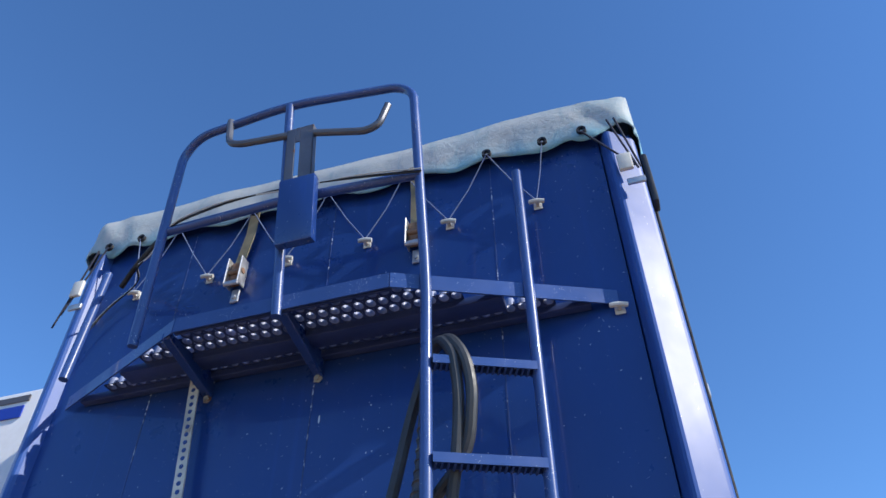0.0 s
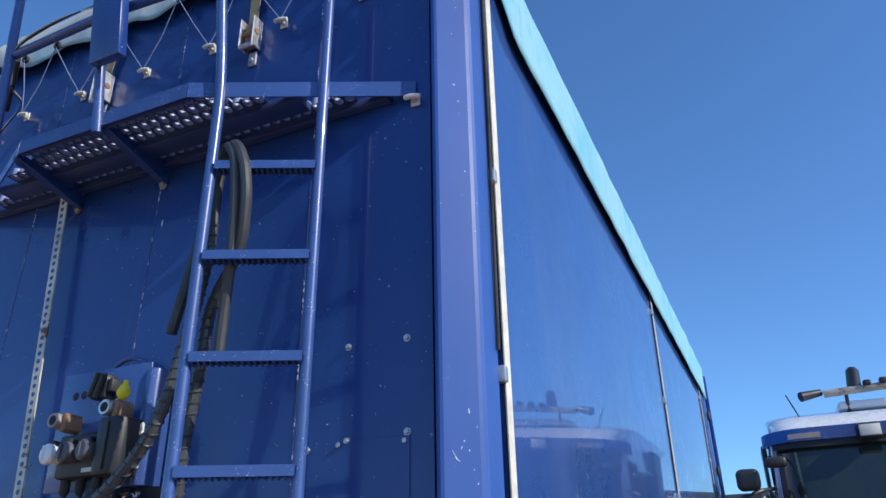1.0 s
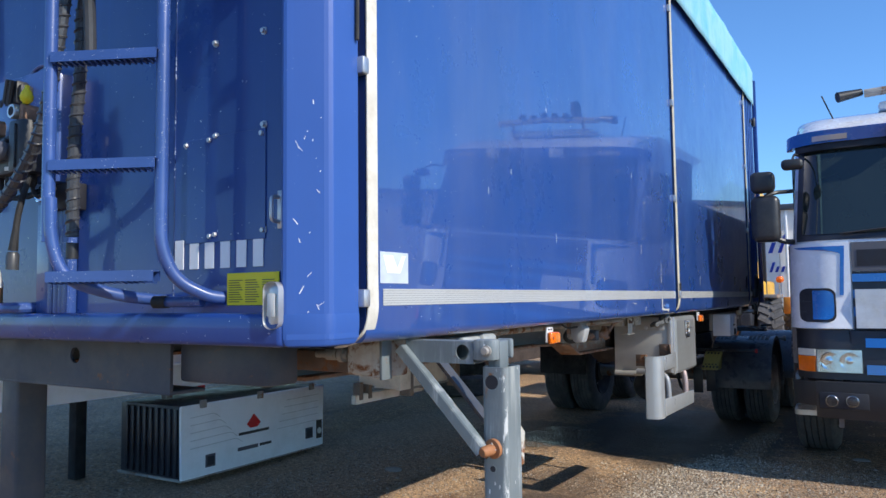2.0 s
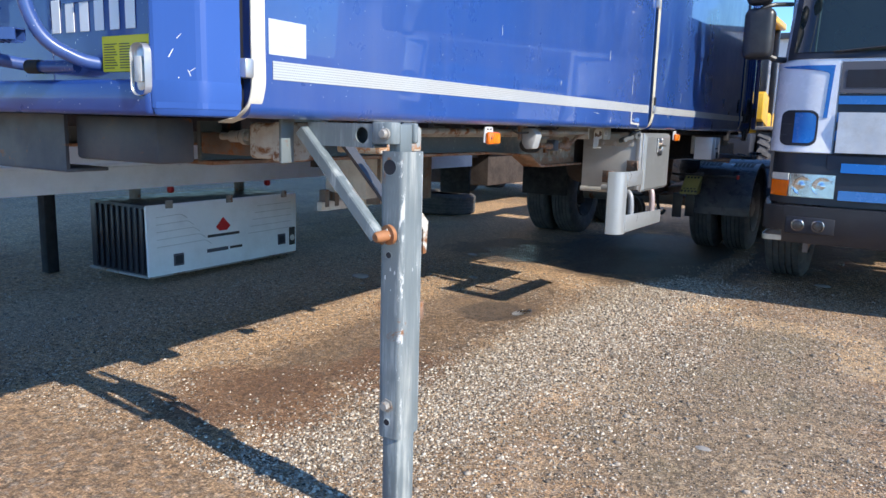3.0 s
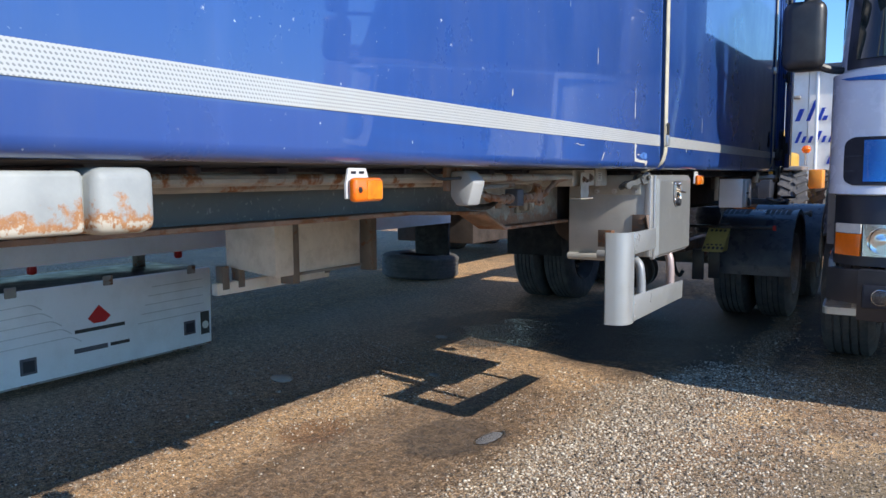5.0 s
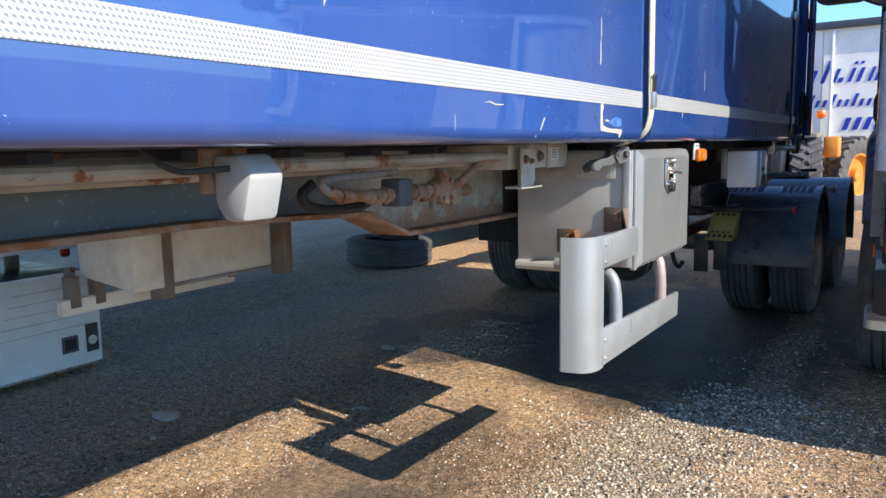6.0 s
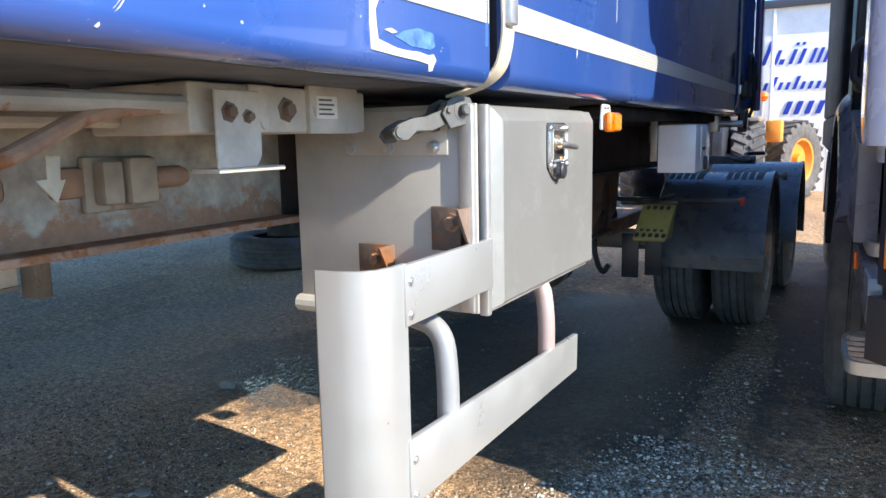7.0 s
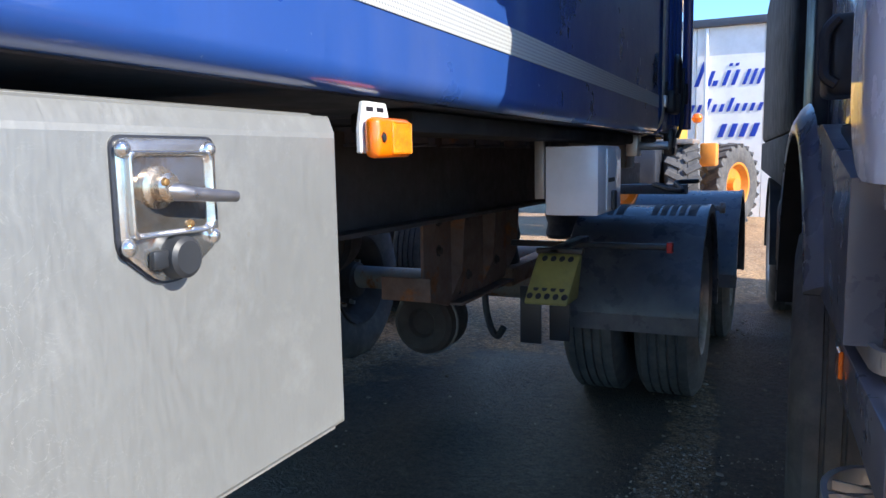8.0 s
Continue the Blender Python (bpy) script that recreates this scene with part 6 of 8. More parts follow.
M_POLISHRUST = surf("tarnished_spindle", (0.56, 0.49, 0.40), 0.25, metal=0.85, var=0.2, vscale=30, bump=0.1, dirt=((0.34, 0.18, 0.08), 0.8))
M_HANDLE = surf("dull_handle_steel", (0.30, 0.29, 0.30), 0.35, metal=0.85, var=0.12, vscale=20, bump=0.1)


def toolbox():
    tb = part("toolbox", box(B(), -0.16, 0.204, 6.048, 6.64, 0.876, 1.286, 0.006), M_BOXSTEEL, trailer, "stainless steel toolbox under the trailer side")
    # pressed door with a wide bevel at the hinge side and a fold along the top
    y0, y1, z0, z1 = 6.043, 6.660, 0.879, 1.283
    rect = lambda x, a, b, c, d: [(x, y0 + a, z0 + c), (x, y1 - b, z0 + c), (x, y1 - b, z1 - d), (x, y0 + a, z1 - d)]
    bm = loft(B(), [rect(0.2055, 0, 0, 0, 0), rect(0.2085, 0, 0, 0, 0), rect(0.2120, 0.004, 0.002, 0.002, 0.003), rect(0.2235, 0.022, 0.009, 0.009, 0.022), rect(0.2255, 0.027, 0.013, 0.013, 0.028)])
    door = part("toolbox_door", bm, M_BOXSTEEL, tb, "brushed stainless door with a folding latch", 12)
    part("hinge_strip", box(B(), 0.200, 0.221, 6.002, 6.022, 0.874, 1.286, 0.004), M_ALU, tb)
    part("door_gap", box(B(), 0.150, 0.203, 6.022, 6.048, 0.880, 1.280), M_SEAM, tb)
    part("door_lip", box(B(), 0.205, 0.2075, 6.050, 6.653, 0.8745, 0.8785), M_ALU, door)
    # latch: raised rim round a sunk tray, spindle, bar handle and capped lock
    edge = (6.307, 6.426, 1.250, 1.153, 1.122, 6.362)
    xf = 0.2258
    part("latch_gasket", prism(B(), latch_plate(*edge, -0.0028), "x", xf - 0.003, xf + 0.0022), M_TRUCKDARK, door)
    hole = [(p.y, p.z) for p in rounded([(0, 6.318, 1.236), (0, 6.410, 1.236), (0, 6.410, 1.166), (0, 6.318, 1.166)], 0.008, 6, True)]
    outer, mid = latch_plate(*edge), latch_plate(*edge, 0.004)
    def grown(loop, k):
        return [(6.364 + (a - 6.364) * k, 1.201 + (b - 1.201) * k) for a, b in loop]

    part("latch", loft(B(), [[(xf, *p) for p in outer], [(xf + 0.005, *p) for p in outer], [(xf + 0.007, *p) for p in mid]]), M_POLISH, door, "polished folding latch plate with a sunk tray", 40)
    levels = [(0.0072, grown(hole, 1.10)), (0.0125, grown(hole, 1.085)), (0.0135, grown(hole, 1.05)), (0.0125, hole), (0.0078, grown(hole, 0.93))]
    part("tray_rim", loft(B(), [[(xf + x, *p) for p in lp] for x, lp in levels], False), M_POLISH, door, "", 50)
    tray = loft(B(), [[(xf + 0.0076, *p) for p in grown(hole, 0.97)], [(xf + 0.0082, *p) for p in grown(hole, 0.96)]])
    part("latch_tray", tray, M_TRAY, door, "mirror-bright tray with brown blotches")
    bm = lathe(B(), [(0, 0.020), (0.009, 0.020), (0.013, 0.016), (0.013, 0.006), (0.019, 0.004), (0.019, 0.0), (0, 0.0)], (xf + 0.008, 6.346, 1.207), (1, 0.0, 0), 18)
    part("latch_spindle", bm, M_POLISHRUST, door)
    bm = tube(B(), [(xf + 0.020, 6.338, 1.206), (xf + 0.026, 6.352, 1.203), (xf + 0.029, 6.370, 1.200), (xf + 0.030, 6.400, 1.197), (xf + 0.030, 6.424, 1.195)], [0.005, 0.0085, 0.0065, 0.0062, 0.0055], 12)
    part("latch_handle", bm, M_HANDLE, door, "dull steel bar handle")
    for y, z in ((6.338, 1.212), (6.384, 1.172)):
        part("tray_screw", lathe(B(), [(0, 0.004), (0.003, 0.003), (0.004, 0.0), (0, 0)], (xf + 0.0085 + (0.018 if y < 6.35 else 0), y, z), (1, 0, 0), 10), M_BRASS, door)
    cap = part("lock_cap", lathe(B(), [(0, 0.017), (0.015, 0.017), (0.019, 0.014), (0.0195, 0.003), (0.021, 0.0), (0, 0)], (xf + 0.006, 6.366, 1.143), (1, 0, 0), 22), M_PLASTIC, door)
    part("cap_tab", box(B(), xf + 0.008, xf + 0.016, 6.331, 6.352, 1.135, 1.152, 0.003), M_PLASTIC, cap)
    for y, z in ((6.313, 1.2405), (6.416, 1.2405), (6.313, 1.157), (6.416, 1.157)):
        part("latch_rivet", lathe(B(), [(0, 0.0065), (0.004, 0.0055), (0.0072, 0.0028), (0.0080, 0.0), (0, 0)], (xf + 0.0068, y, z), (1, 0, 0), 14), M_POLISH, door)
    # front shield of the box
    sh = part("box_shield", box(B(), -0.205, 0.222, 5.955, 5.963, 0.89, 1.286, 0.002), M_SHIELD, trailer, "grey sheet steel shield before the toolbox")
    part("shield_strip", box(B(), -0.075, 0.165, 5.948, 5.955, 1.192, 1.278, 0.002), M_SHIELD, sh)
    part("shield_edge", box(B(), 0.188, 0.216, 5.948, 5.956, 0.892, 1.284, 0.002), M_ALU, sh)
    for x in (-0.055, 0.035, 0.135):
        bm = B()
        bolt(bm, (x, 5.948, 1.208), (0, -1, 0), 0.010, 0.010)
        part("shield_bolt", bm, M_ZINC, sh)
    part("shield_pipe", tube(B(), [(-0.20, 5.94, 0.88), (0.0, 5.94, 0.88)], 0.018, 10), M_SHIELD, sh)
    for x, z in ((0.168, 1.065), (-0.005, 0.985)):
        bm = box(B(), x - 0.042, x + 0.042, 5.948, 5.956, z - 0.055, z + 0.03, 0.002)
        prism(bm, [(5.95, z + 0.03), (5.90, z + 0.03), (5.95, z - 0.052)], "x", x + 0.036, x + 0.042)
        br = part("guard_bracket", bm, M_SOOTRUST, sh, "rusty triangular bracket")
        bm = B()
        bolt(bm, (x + 0.005, 5.946, z), (0, -1, 0), 0.012, 0.016)
        part("bracket_bolt", bm, M_RUST, br)


def side_guard():
    path = [(0.222, 5.700), (0.222, 5.66), (0.214, 5.63), (0.195, 5.607), (0.165, 5.596), (0.125, 5.592)]
    inner = [(x - 0.006, y + (0.005 if y < 5.66 else 0)) for x, y in path]
    inner[0], inner[1] = (0.214, 5.700), (0.214, 5.664)
    bm = prism(B(), path + inner[::-1], "z", 0.612, 1.030)
    g = part("side_guard", bm, M_ALUWHITE, trailer, "bright aluminium side guard with a rounded front")
    bm = prism(B(), [(5.690, 0.928), (5.690, 1.028), (6.018, 1.029), (6.016, 0.930)], "x", 0.212, 0.226, 0.003, 2)
    part("guard_rail", bm, M_ALUWHITE, g)
    bm = prism(B(), [(5.690, 0.620), (5.690, 0.738), (6.535, 0.708), (6.530, 0.612)], "x", 0.212, 0.226, 0.003, 2)
    part("guard_rail", bm, M_ALUWHITE, g)
    for y, mt in ((5.86, surf("grey_tube", (0.30, 0.31, 0.32), 0.5, metal=0.3, var=0.2)), (6.36, surf("pink_grey_tube", (0.42, 0.33, 0.31), 0.5, metal=0.3, var=0.15))):
        pts = rounded([(-0.02, y + 0.02, 0.90), (0.10, y + 0.02, 0.90), (0.19, y + 0.01, 0.88), (0.205, y, 0.80), (0.205, y, 0.66)], 0.08, 6)
        part("guard_tube", tube(B(), pts, 0.021, 12), mt, g)
    for z in (1.00, 0.945, 0.70, 0.64):
        bm = B()
        bolt(bm, (0.2265, 5.705, z), (1, 0, 0), 0.005, 0.003)
        part("guard_rivet", bm, M_ZINC, g)


toolbox()
side_guard()


# ---- wheels ----
def tyre_profile(r, w, grooves=4):
    """Half outline of a tyre, as (radius, height along the axle)."""
    rim = r * 0.56
    p = [(rim, -w / 2 + 0.02), (rim + 0.03, -w / 2), (r * 0.80, -w / 2 - 0.008), (r - 0.045, -w / 2), (r - 0.012, -w / 2 + 0.022)]
    step = (w - 0.06) / (grooves + 1)
    h = -w / 2 + 0.03
    for k in range(grooves + 1):
        p += [(r, h + 0.004), (r, h + step - 0.010), (r - 0.012, h + step - 0.008), (r - 0.012, h + step)] if k < grooves else [(r, h + 0.004), (r, h + step)]
        h += step
    p += [(r - 0.012, w / 2 - 0.022), (r - 0.045, w / 2), (r * 0.80, w / 2 + 0.008), (rim + 0.03, w / 2), (rim, w / 2 - 0.02)]
    return p


def wheel(parent, x, y, r, w, face, rim_mat, tm=None, name="wheel"):
    """A tyre with its rim; face: which way along x the dish looks."""
    t = tm or Matrix.Identity(4)
    bm = lathe(B(), tyre_profile(r, w), (x, y, r - 0.012), (1, 0, 0), 48)
    bmesh.ops.transform(bm, matrix=t, verts=bm.verts)
    ty = part(name, bm, M_TYRE, parent)
    rr = r * 0.565
    f = face
    bm = lathe(B(), [(rr, -w / 2 * f), (rr, w / 2 * f), (rr - 0.02, (w / 2 - 0.01) * f), (rr - 0.05, (w / 2 - 0.05) * f), (rr - 0.08, (w / 2 - 0.12) * f), (0.12, (w / 2 - 0.13) * f), (0.11, (w / 2 - 0.03) * f), (0.05, (w / 2 - 0.01) * f), (0, (w / 2 - 0.01) * f)], (x, y, r - 0.012), (1, 0, 0), 32)
    bmesh.ops.transform(bm, matrix=t, verts=bm.verts)
    part("rim", bm, rim_mat, ty)
    bm = B()
    for k in range(10):
        a = 2 * math.pi * k / 10
        bolt(bm, (x + (w / 2 - 0.125) * f, y + 0.165 * math.cos(a), r - 0.012 + 0.165 * math.sin(a)), (f, 0, 0), 0.014, 0.03)
    bmesh.ops.transform(bm, matrix=t, verts=bm.verts)
    tagged(part("wheel_nuts", bm, M_STEELRUST, ty), kind="stuff")


def mudguard(x0, x1, y, r, front):
    """A rolled guard over a wheel, with a flat front flap."""
    zc = 0.415
    path = [(y - r, front)] + [(y - r * math.cos(a), zc + r * math.sin(a)) for a in [math.pi * k / 40 for k in range(41)]]
    path += [(y + r, zc - 0.05)]

    def off(p, k):
        return (y + (p[0] - y) * k, zc + (p[1] - zc) * k if p[1] > zc else p[1])

    def shell(xa, xb, ka, kb):
        return loft(B(), [[(xa, *off(p, ka)), (xb, *off(p, ka)), (xb, *off(p, kb)), (xa, *off(p, kb))] for p in path])

    g = part("mudguard", shell(x0, x1, 1.0, 0.985), M_GUARD, trailer, "black rolled mudguard, dusty on top")
    part("guard_lip", shell(x1 - 0.004, x1 + 0.014, 1.012, 0.935), M_GUARD, g)


M_RIMG = surf("rim_steel", (0.30, 0.31, 0.32), 0.5, metal=0.4, var=0.25, vscale=9, dirt=((0.10, 0.09, 0.08), 0.7))
for y, out in ((9.78, 0.0), (11.12, 0.06)):
    # inner and far rims are darkened in colour for shade
    for x, f, rim in ((0.262 + out, 1, M_RIMG), (-0.085 + out, -1, M_SHADERUST), (-2.11, -1, M_SHADERUST), (-1.765, 1, M_SHADERUST)):
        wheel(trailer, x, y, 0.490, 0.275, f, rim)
    mudguard(-0.20 + out, 0.412 + 1.45 * out, y, 0.548 + 0.2 * out, 0.495)
    part("axle", tube(B(), [(-2.2, y, 0.5), (0.02, y, 0.5)], 0.07, 14), M_FRAME, trailer)
    part("spring", box(B(), -0.56, -0.46, y - 0.5, y + 0.5, 0.58, 0.68, 0.02), M_RUST, trailer)
part("mudflap", box(B(), -2.19, -1.60, 9.075, 9.090, 0.505, 0.985, 0.003), M_BLACK, trailer, "black rubber flap before the far wheels")
part("reflector_bar", box(B(), -0.34, 0.325, 8.915, 8.945, 0.838, 0.863, 0.004), M_PLASTIC, trailer)
part("reflector", box(B(), 0.325, 0.348, 8.910, 8.950, 0.828, 0.871, 0.004), M_RINK, trailer, "small red end reflector")
part("bar_stay", box(B(), -0.10, -0.06, 8.93, 9.20, 0.83, 0.86, 0.004), M_PLASTIC, trailer)
part("hose_tangle", tube(B(), rounded([(0.05, 10.6, 1.00), (0.12, 10.5, 1.03), (0.02, 10.45, 1.05), (0.15, 10.3, 1.02), (0.24, 10.25, 1.01), (0.16, 10.4, 1.06), (0.28, 10.55, 1.06)], 0.05), 0.014, 6), M_BLACK, trailer)
bm = tube(B(), [(0.20, 10.55, 0.90), (0.42, 10.55, 0.90)], 0.018, 10)
lathe(bm, [(0, 0), (0.034, 0), (0.034, 0.03), (0, 0.03)], (0.41, 10.55, 0.90), (1, 0, 0), 14)
part("guard_stay", bm, M_STEELRUST, trailer)
part("rear_crossbeam", box(B(), X0 + 0.2, 0.22, 10.55, 10.62, 0.98, 1.04, 0.006), M_FRAME, trailer)
part("rear_beam", box(B(), -1.9, 0.05, 9.45, 9.73, 1.16, 1.29, 0.01), M_FRAME, trailer)


def chock():
    c = thing("wheel_chock", (-0.04, 8.5, 0.67), "dirty yellow plastic wheel chock hung under the trailer", "wheel chock")

    def lean(v):
        """The chock hangs a little askew."""
        v.co.x += 0.20 * (v.co.z - 0.68)

    poly = [(8.44, 0.680), (8.44, 0.700), (8.475, 0.80), (8.505, 0.862), (8.53, 0.866), (8.60, 0.705), (8.60, 0.680)]
    wm = prism(B(), poly, "x", -0.125, 0.040, 0.008, 2)
    for v in wm.verts:
        lean(v)
    part("wedge", wm, M_CHOCK, c)
    for j in range(6):
        for i in range(5 - j % 2):
            t = (j + 0.5) / 6
            hole = lathe(B(), [(0, 0.002), (0.0105, 0.002), (0.0130, -0.001), (0, -0.001)], (-0.0425 + 0.033 * (i - 2 + 0.5 * (j % 2)), 8.440 + 0.064 * t, 0.700 + 0.160 * t), (0, -1, 0.40), 10)
            for v in hole.verts:
                lean(v)
            part("perforation", hole, M_TRUCKDARK, c)
    part("hanger", box(B(), -0.10, 0.08, 8.52, 8.55, 0.862, 0.884, 0.004), M_PLASTIC, c)
    part("hanger_bar", box(B(), -0.05, -0.01, 8.52, 8.93, 0.864, 0.886, 0.004), M_PLASTIC, c)


chock()
bm = box(B(), 0.092, 0.252, 8.00, 8.31, 1.050, 1.256, 0.006)
bx = part("valve_cabinet", bm, M_WHITE, trailer, "light grey cabinet under the trailer floor")
part("cabinet_side", box(B(), 0.2525, 0.258, 8.10, 8.30, 1.060, 1.246, 0.002), M_WHITE, bx)
bm = box(B(), 0.258, 0.270, 8.15, 8.19, 1.058, 1.118, 0.004)
part("cabinet_lock", bm, M_PLASTIC, bx)
part("cabinet_label", box(B(), 0.2582, 0.2595, 8.11, 8.20, 1.145, 1.158), M_INK, bx)
part("cabinet_flange", box(B(), 0.062, 0.091, 7.99, 8.005, 1.10, 1.312, 0.002), M_BOXSTEEL, trailer)
# uprights, hinges and the door catch at the tail
for y in (9.40, 9.52, 9.64, 9.735):
    part("rear_rod", tube(B(), [(X1 + 0.004, y, 1.36), (X1 + 0.004, y, 3.80)], 0.009, 8), M_SIDE, trailer)
door_edge = part("tail_door_edge", box(B(), X1 + 0.014, X1 + 0.060, 9.752, 9.80, 1.345, 3.95, 0.008), M_FRONT, trailer, "dark blue edge of the folded tail door")
for z in (1.52, 2.15, 2.80, 3.45):
    bm = lathe(B(), [(0, -0.05), (0.016, -0.05), (0.018, -0.044), (0.018, 0.044), (0.016, 0.05), (0, 0.05)], (X1 + 0.030, 9.742, z), (0, 0, 1), 12)
    box(bm, X1 + 0.001, X1 + 0.012, 9.63, 9.74, z - 0.022, z + 0.022, 0.003)
    part("door_hinge", bm, M_PLASTIC, door_edge)
bm = tube(B(), rounded([(X1 + 0.030, 9.30, 1.47), (X1 + 0.046, 9.29, 1.50), (X1 + 0.048, 9.29, 1.64), (X1 + 0.044, 9.33, 1.655), (X1 + 0.044, 9.42, 1.64), (X1 + 0.040, 9.43, 1.50)], 0.03), 0.013, 8)
box(bm, X1 + 0.002, X1 + 0.050, 9.27, 9.45, 1.405, 1.505, 0.018, 3)
part("door_latch", bm, M_PLASTIC, trailer, "black door catch on the trailer side")
bm = tube(B(), rounded([(X1 + 0.03, 9.49, 1.30), (X1 + 0.05, 9.49, 1.36), (X1 + 0.05, 9.50, 1.62)], 0.03), 0.010, 8)
part("locking_bar", bm, M_PLASTIC, trailer)
part("tail_post", box(B(), X1 - 0.03, X1 + 0.018, 9.46, 9.60, 1.215, 1.345, 0.012, 2), M_TRUCKDARK, trailer)
bm = tube(B(), [(0.16, 9.1, 1.262), (0.30, 9.1, 1.262)], 0.018, 10)
box(bm, 0.13, 0.18, 9.06, 9.14, 1.22, 1.31, 0.006)
part("corner_lock", bm, M_ZINC, trailer)
# rail coloured near-black for the shade below the sill
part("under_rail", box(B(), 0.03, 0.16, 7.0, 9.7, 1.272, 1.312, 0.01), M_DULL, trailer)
# unseen tank, added to keep the gap between toolbox and wheels dark
part("air_tank", lathe(B(), [(0, 0), (0.08, 0.01), (0.13, 0.05), (0.145, 0.10), (0.145, 0.80), (0.13, 0.85), (0.08, 0.89), (0, 0.90)], (-0.80, 7.35, 0.95), (0, 1, 0), 24), M_SHADERUST, trailer, "dark brown air tank, added to fill the gap under the floor")
for y in (7.55, 8.05):
    part("tank_strap", lathe(B(), [(0.148, 0), (0.151, 0.0), (0.151, 0.04), (0.148, 0.04)], (-0.80, y, 0.95), (0, 1, 0), 24), M_DULL, trailer)
M_PLATE = surf("brown_rusty_plate", (0.150, 0.095, 0.075), 0.8, var=0.35, vscale=7, rust=0.3, bump=0.5, bscale=60, dirt=((0.22, 0.17, 0.14), 0.5))


def axle_mounting():
    """Rusty plate, brake drum and hanging gear between the toolbox and the wheels."""
    poly = [(8.36, 1.055), (9.42, 1.055), (9.42, 0.72), (9.26, 0.635), (8.58, 0.620), (8.42, 0.665), (8.36, 0.74)]
    pl = part("axle_bracket", prism(B(), poly, "x", -0.512, -0.498, 0.003, 1), M_PLATE, trailer, "rust-brown steel axle bracket")
    for y in (8.62, 8.98, 9.30):
        part("bracket_rib", prism(B(), [(-0.498, 1.05), (-0.43, 1.05), (-0.45, 0.76), (-0.498, 0.66)], "y", y, y + 0.012), M_PLATE, pl)
    part("bracket_edge", box(B(), -0.512, -0.44, 8.60, 9.25, 0.620, 0.632, 0.003), M_PLATE, pl)
    for y, z in ((8.50, 0.98), (8.50, 0.86), (8.80, 0.98), (8.80, 0.72), (9.15, 0.98), (9.15, 0.74)):
        bm = B()
        bolt(bm, (-0.498, y, z), (1, 0, 0), 0.016, 0.014)
        part("bracket_bolt", bm, M_SHADERUST, pl)
    part("step_plate", box(B(), -0.65, -0.44, 8.295, 8.305, 0.690, 0.780, 0.003), M_PLATE, trailer, "brown steel plate before the axle")
    drum = lathe(B(), [(0, 0.02), (0.06, 0.02), (0.075, 0.0), (0.135, -0.005), (0.158, 0.012), (0.165, 0.05), (0.165, 0.20), (0.15, 0.24), (0, 0.24)], (-0.87, 9.08, 0.41), (0, 1, 0), 28)
    part("brake_chamber", drum, M_SHADERUST, trailer, "dark round brake chamber")
    part("chamber_band", lathe(B(), [(0.166, 0), (0.174, 0.002), (0.174, 0.016), (0.166, 0.018)], (-0.87, 9.13, 0.41), (0, 1, 0), 28), M_FRAME, trailer)
    bm = tube(B(), rounded([(-0.50, 9.0, 0.62), (-0.49, 8.99, 0.52), (-0.46, 8.98, 0.43), (-0.43, 8.98, 0.40), (-0.40, 8.98, 0.45)], 0.04), 0.017, 8)
    part("air_line", bm, M_BLACK, trailer)
    part("air_line", tube(B(), rounded([(-0.95, 8.9, 0.58), (-0.80, 8.85, 0.62), (-0.62, 8.75, 0.60), (-0.50, 8.7, 0.66)], 0.08), 0.012, 8), M_BLACK, trailer)
    part("wheel_flap", box(B(), -0.335, -0.235, 9.02, 9.032, 0.375, 0.64, 0.003), M_TRUCKDARK, trailer)
    part("wheel_flap", box(B(), -0.205, -0.110, 9.05, 9.062, 0.390, 0.66, 0.003), M_TRUCKDARK, trailer)
    # bellows added as dark backing before the far side
    for y in (9.45, 10.85):
        part("air_spring", lathe(B(), [(0, 0), (0.12, 0), (0.135, 0.03), (0.12, 0.10), (0.14, 0.16), (0.125, 0.24), (0.12, 0.28), (0, 0.28)], (-0.62, y, 0.66), (0, 0, 1), 20), M_BLACK, trailer)


axle_mounting()


# ---- parked truck ----
TM = Matrix.Translation((0.866, 6.942, 0.008)) @ pose(0, 0, 0, 0, 0, 2.7)
truck = thing("parked_truck", (2.0, 8.5, 0), "white and blue truck cab with black bumper, parked nose forward", "truck")
CABW, CR = 2.44, 0.24
ARC = math.pi / 2 * CR


def front_lean(z):
    """How far the cab's face stands back at a height."""
    t = [(0.50, -0.02), (0.60, -0.065), (0.78, -0.065), (1.02, -0.05), (1.17, -0.02), (1.30, 0.03), (1.84, 0.07), (2.64, 0.33), (2.76, 0.30), (2.90, 0.55), (3.0, 0.95)]
    for (a, fa), (b, fb) in zip(t, t[1:]):
        if z <= b:
            return fa + (fb - fa) * max(0.0, z - a) / (b - a)
    return t[-1][1]


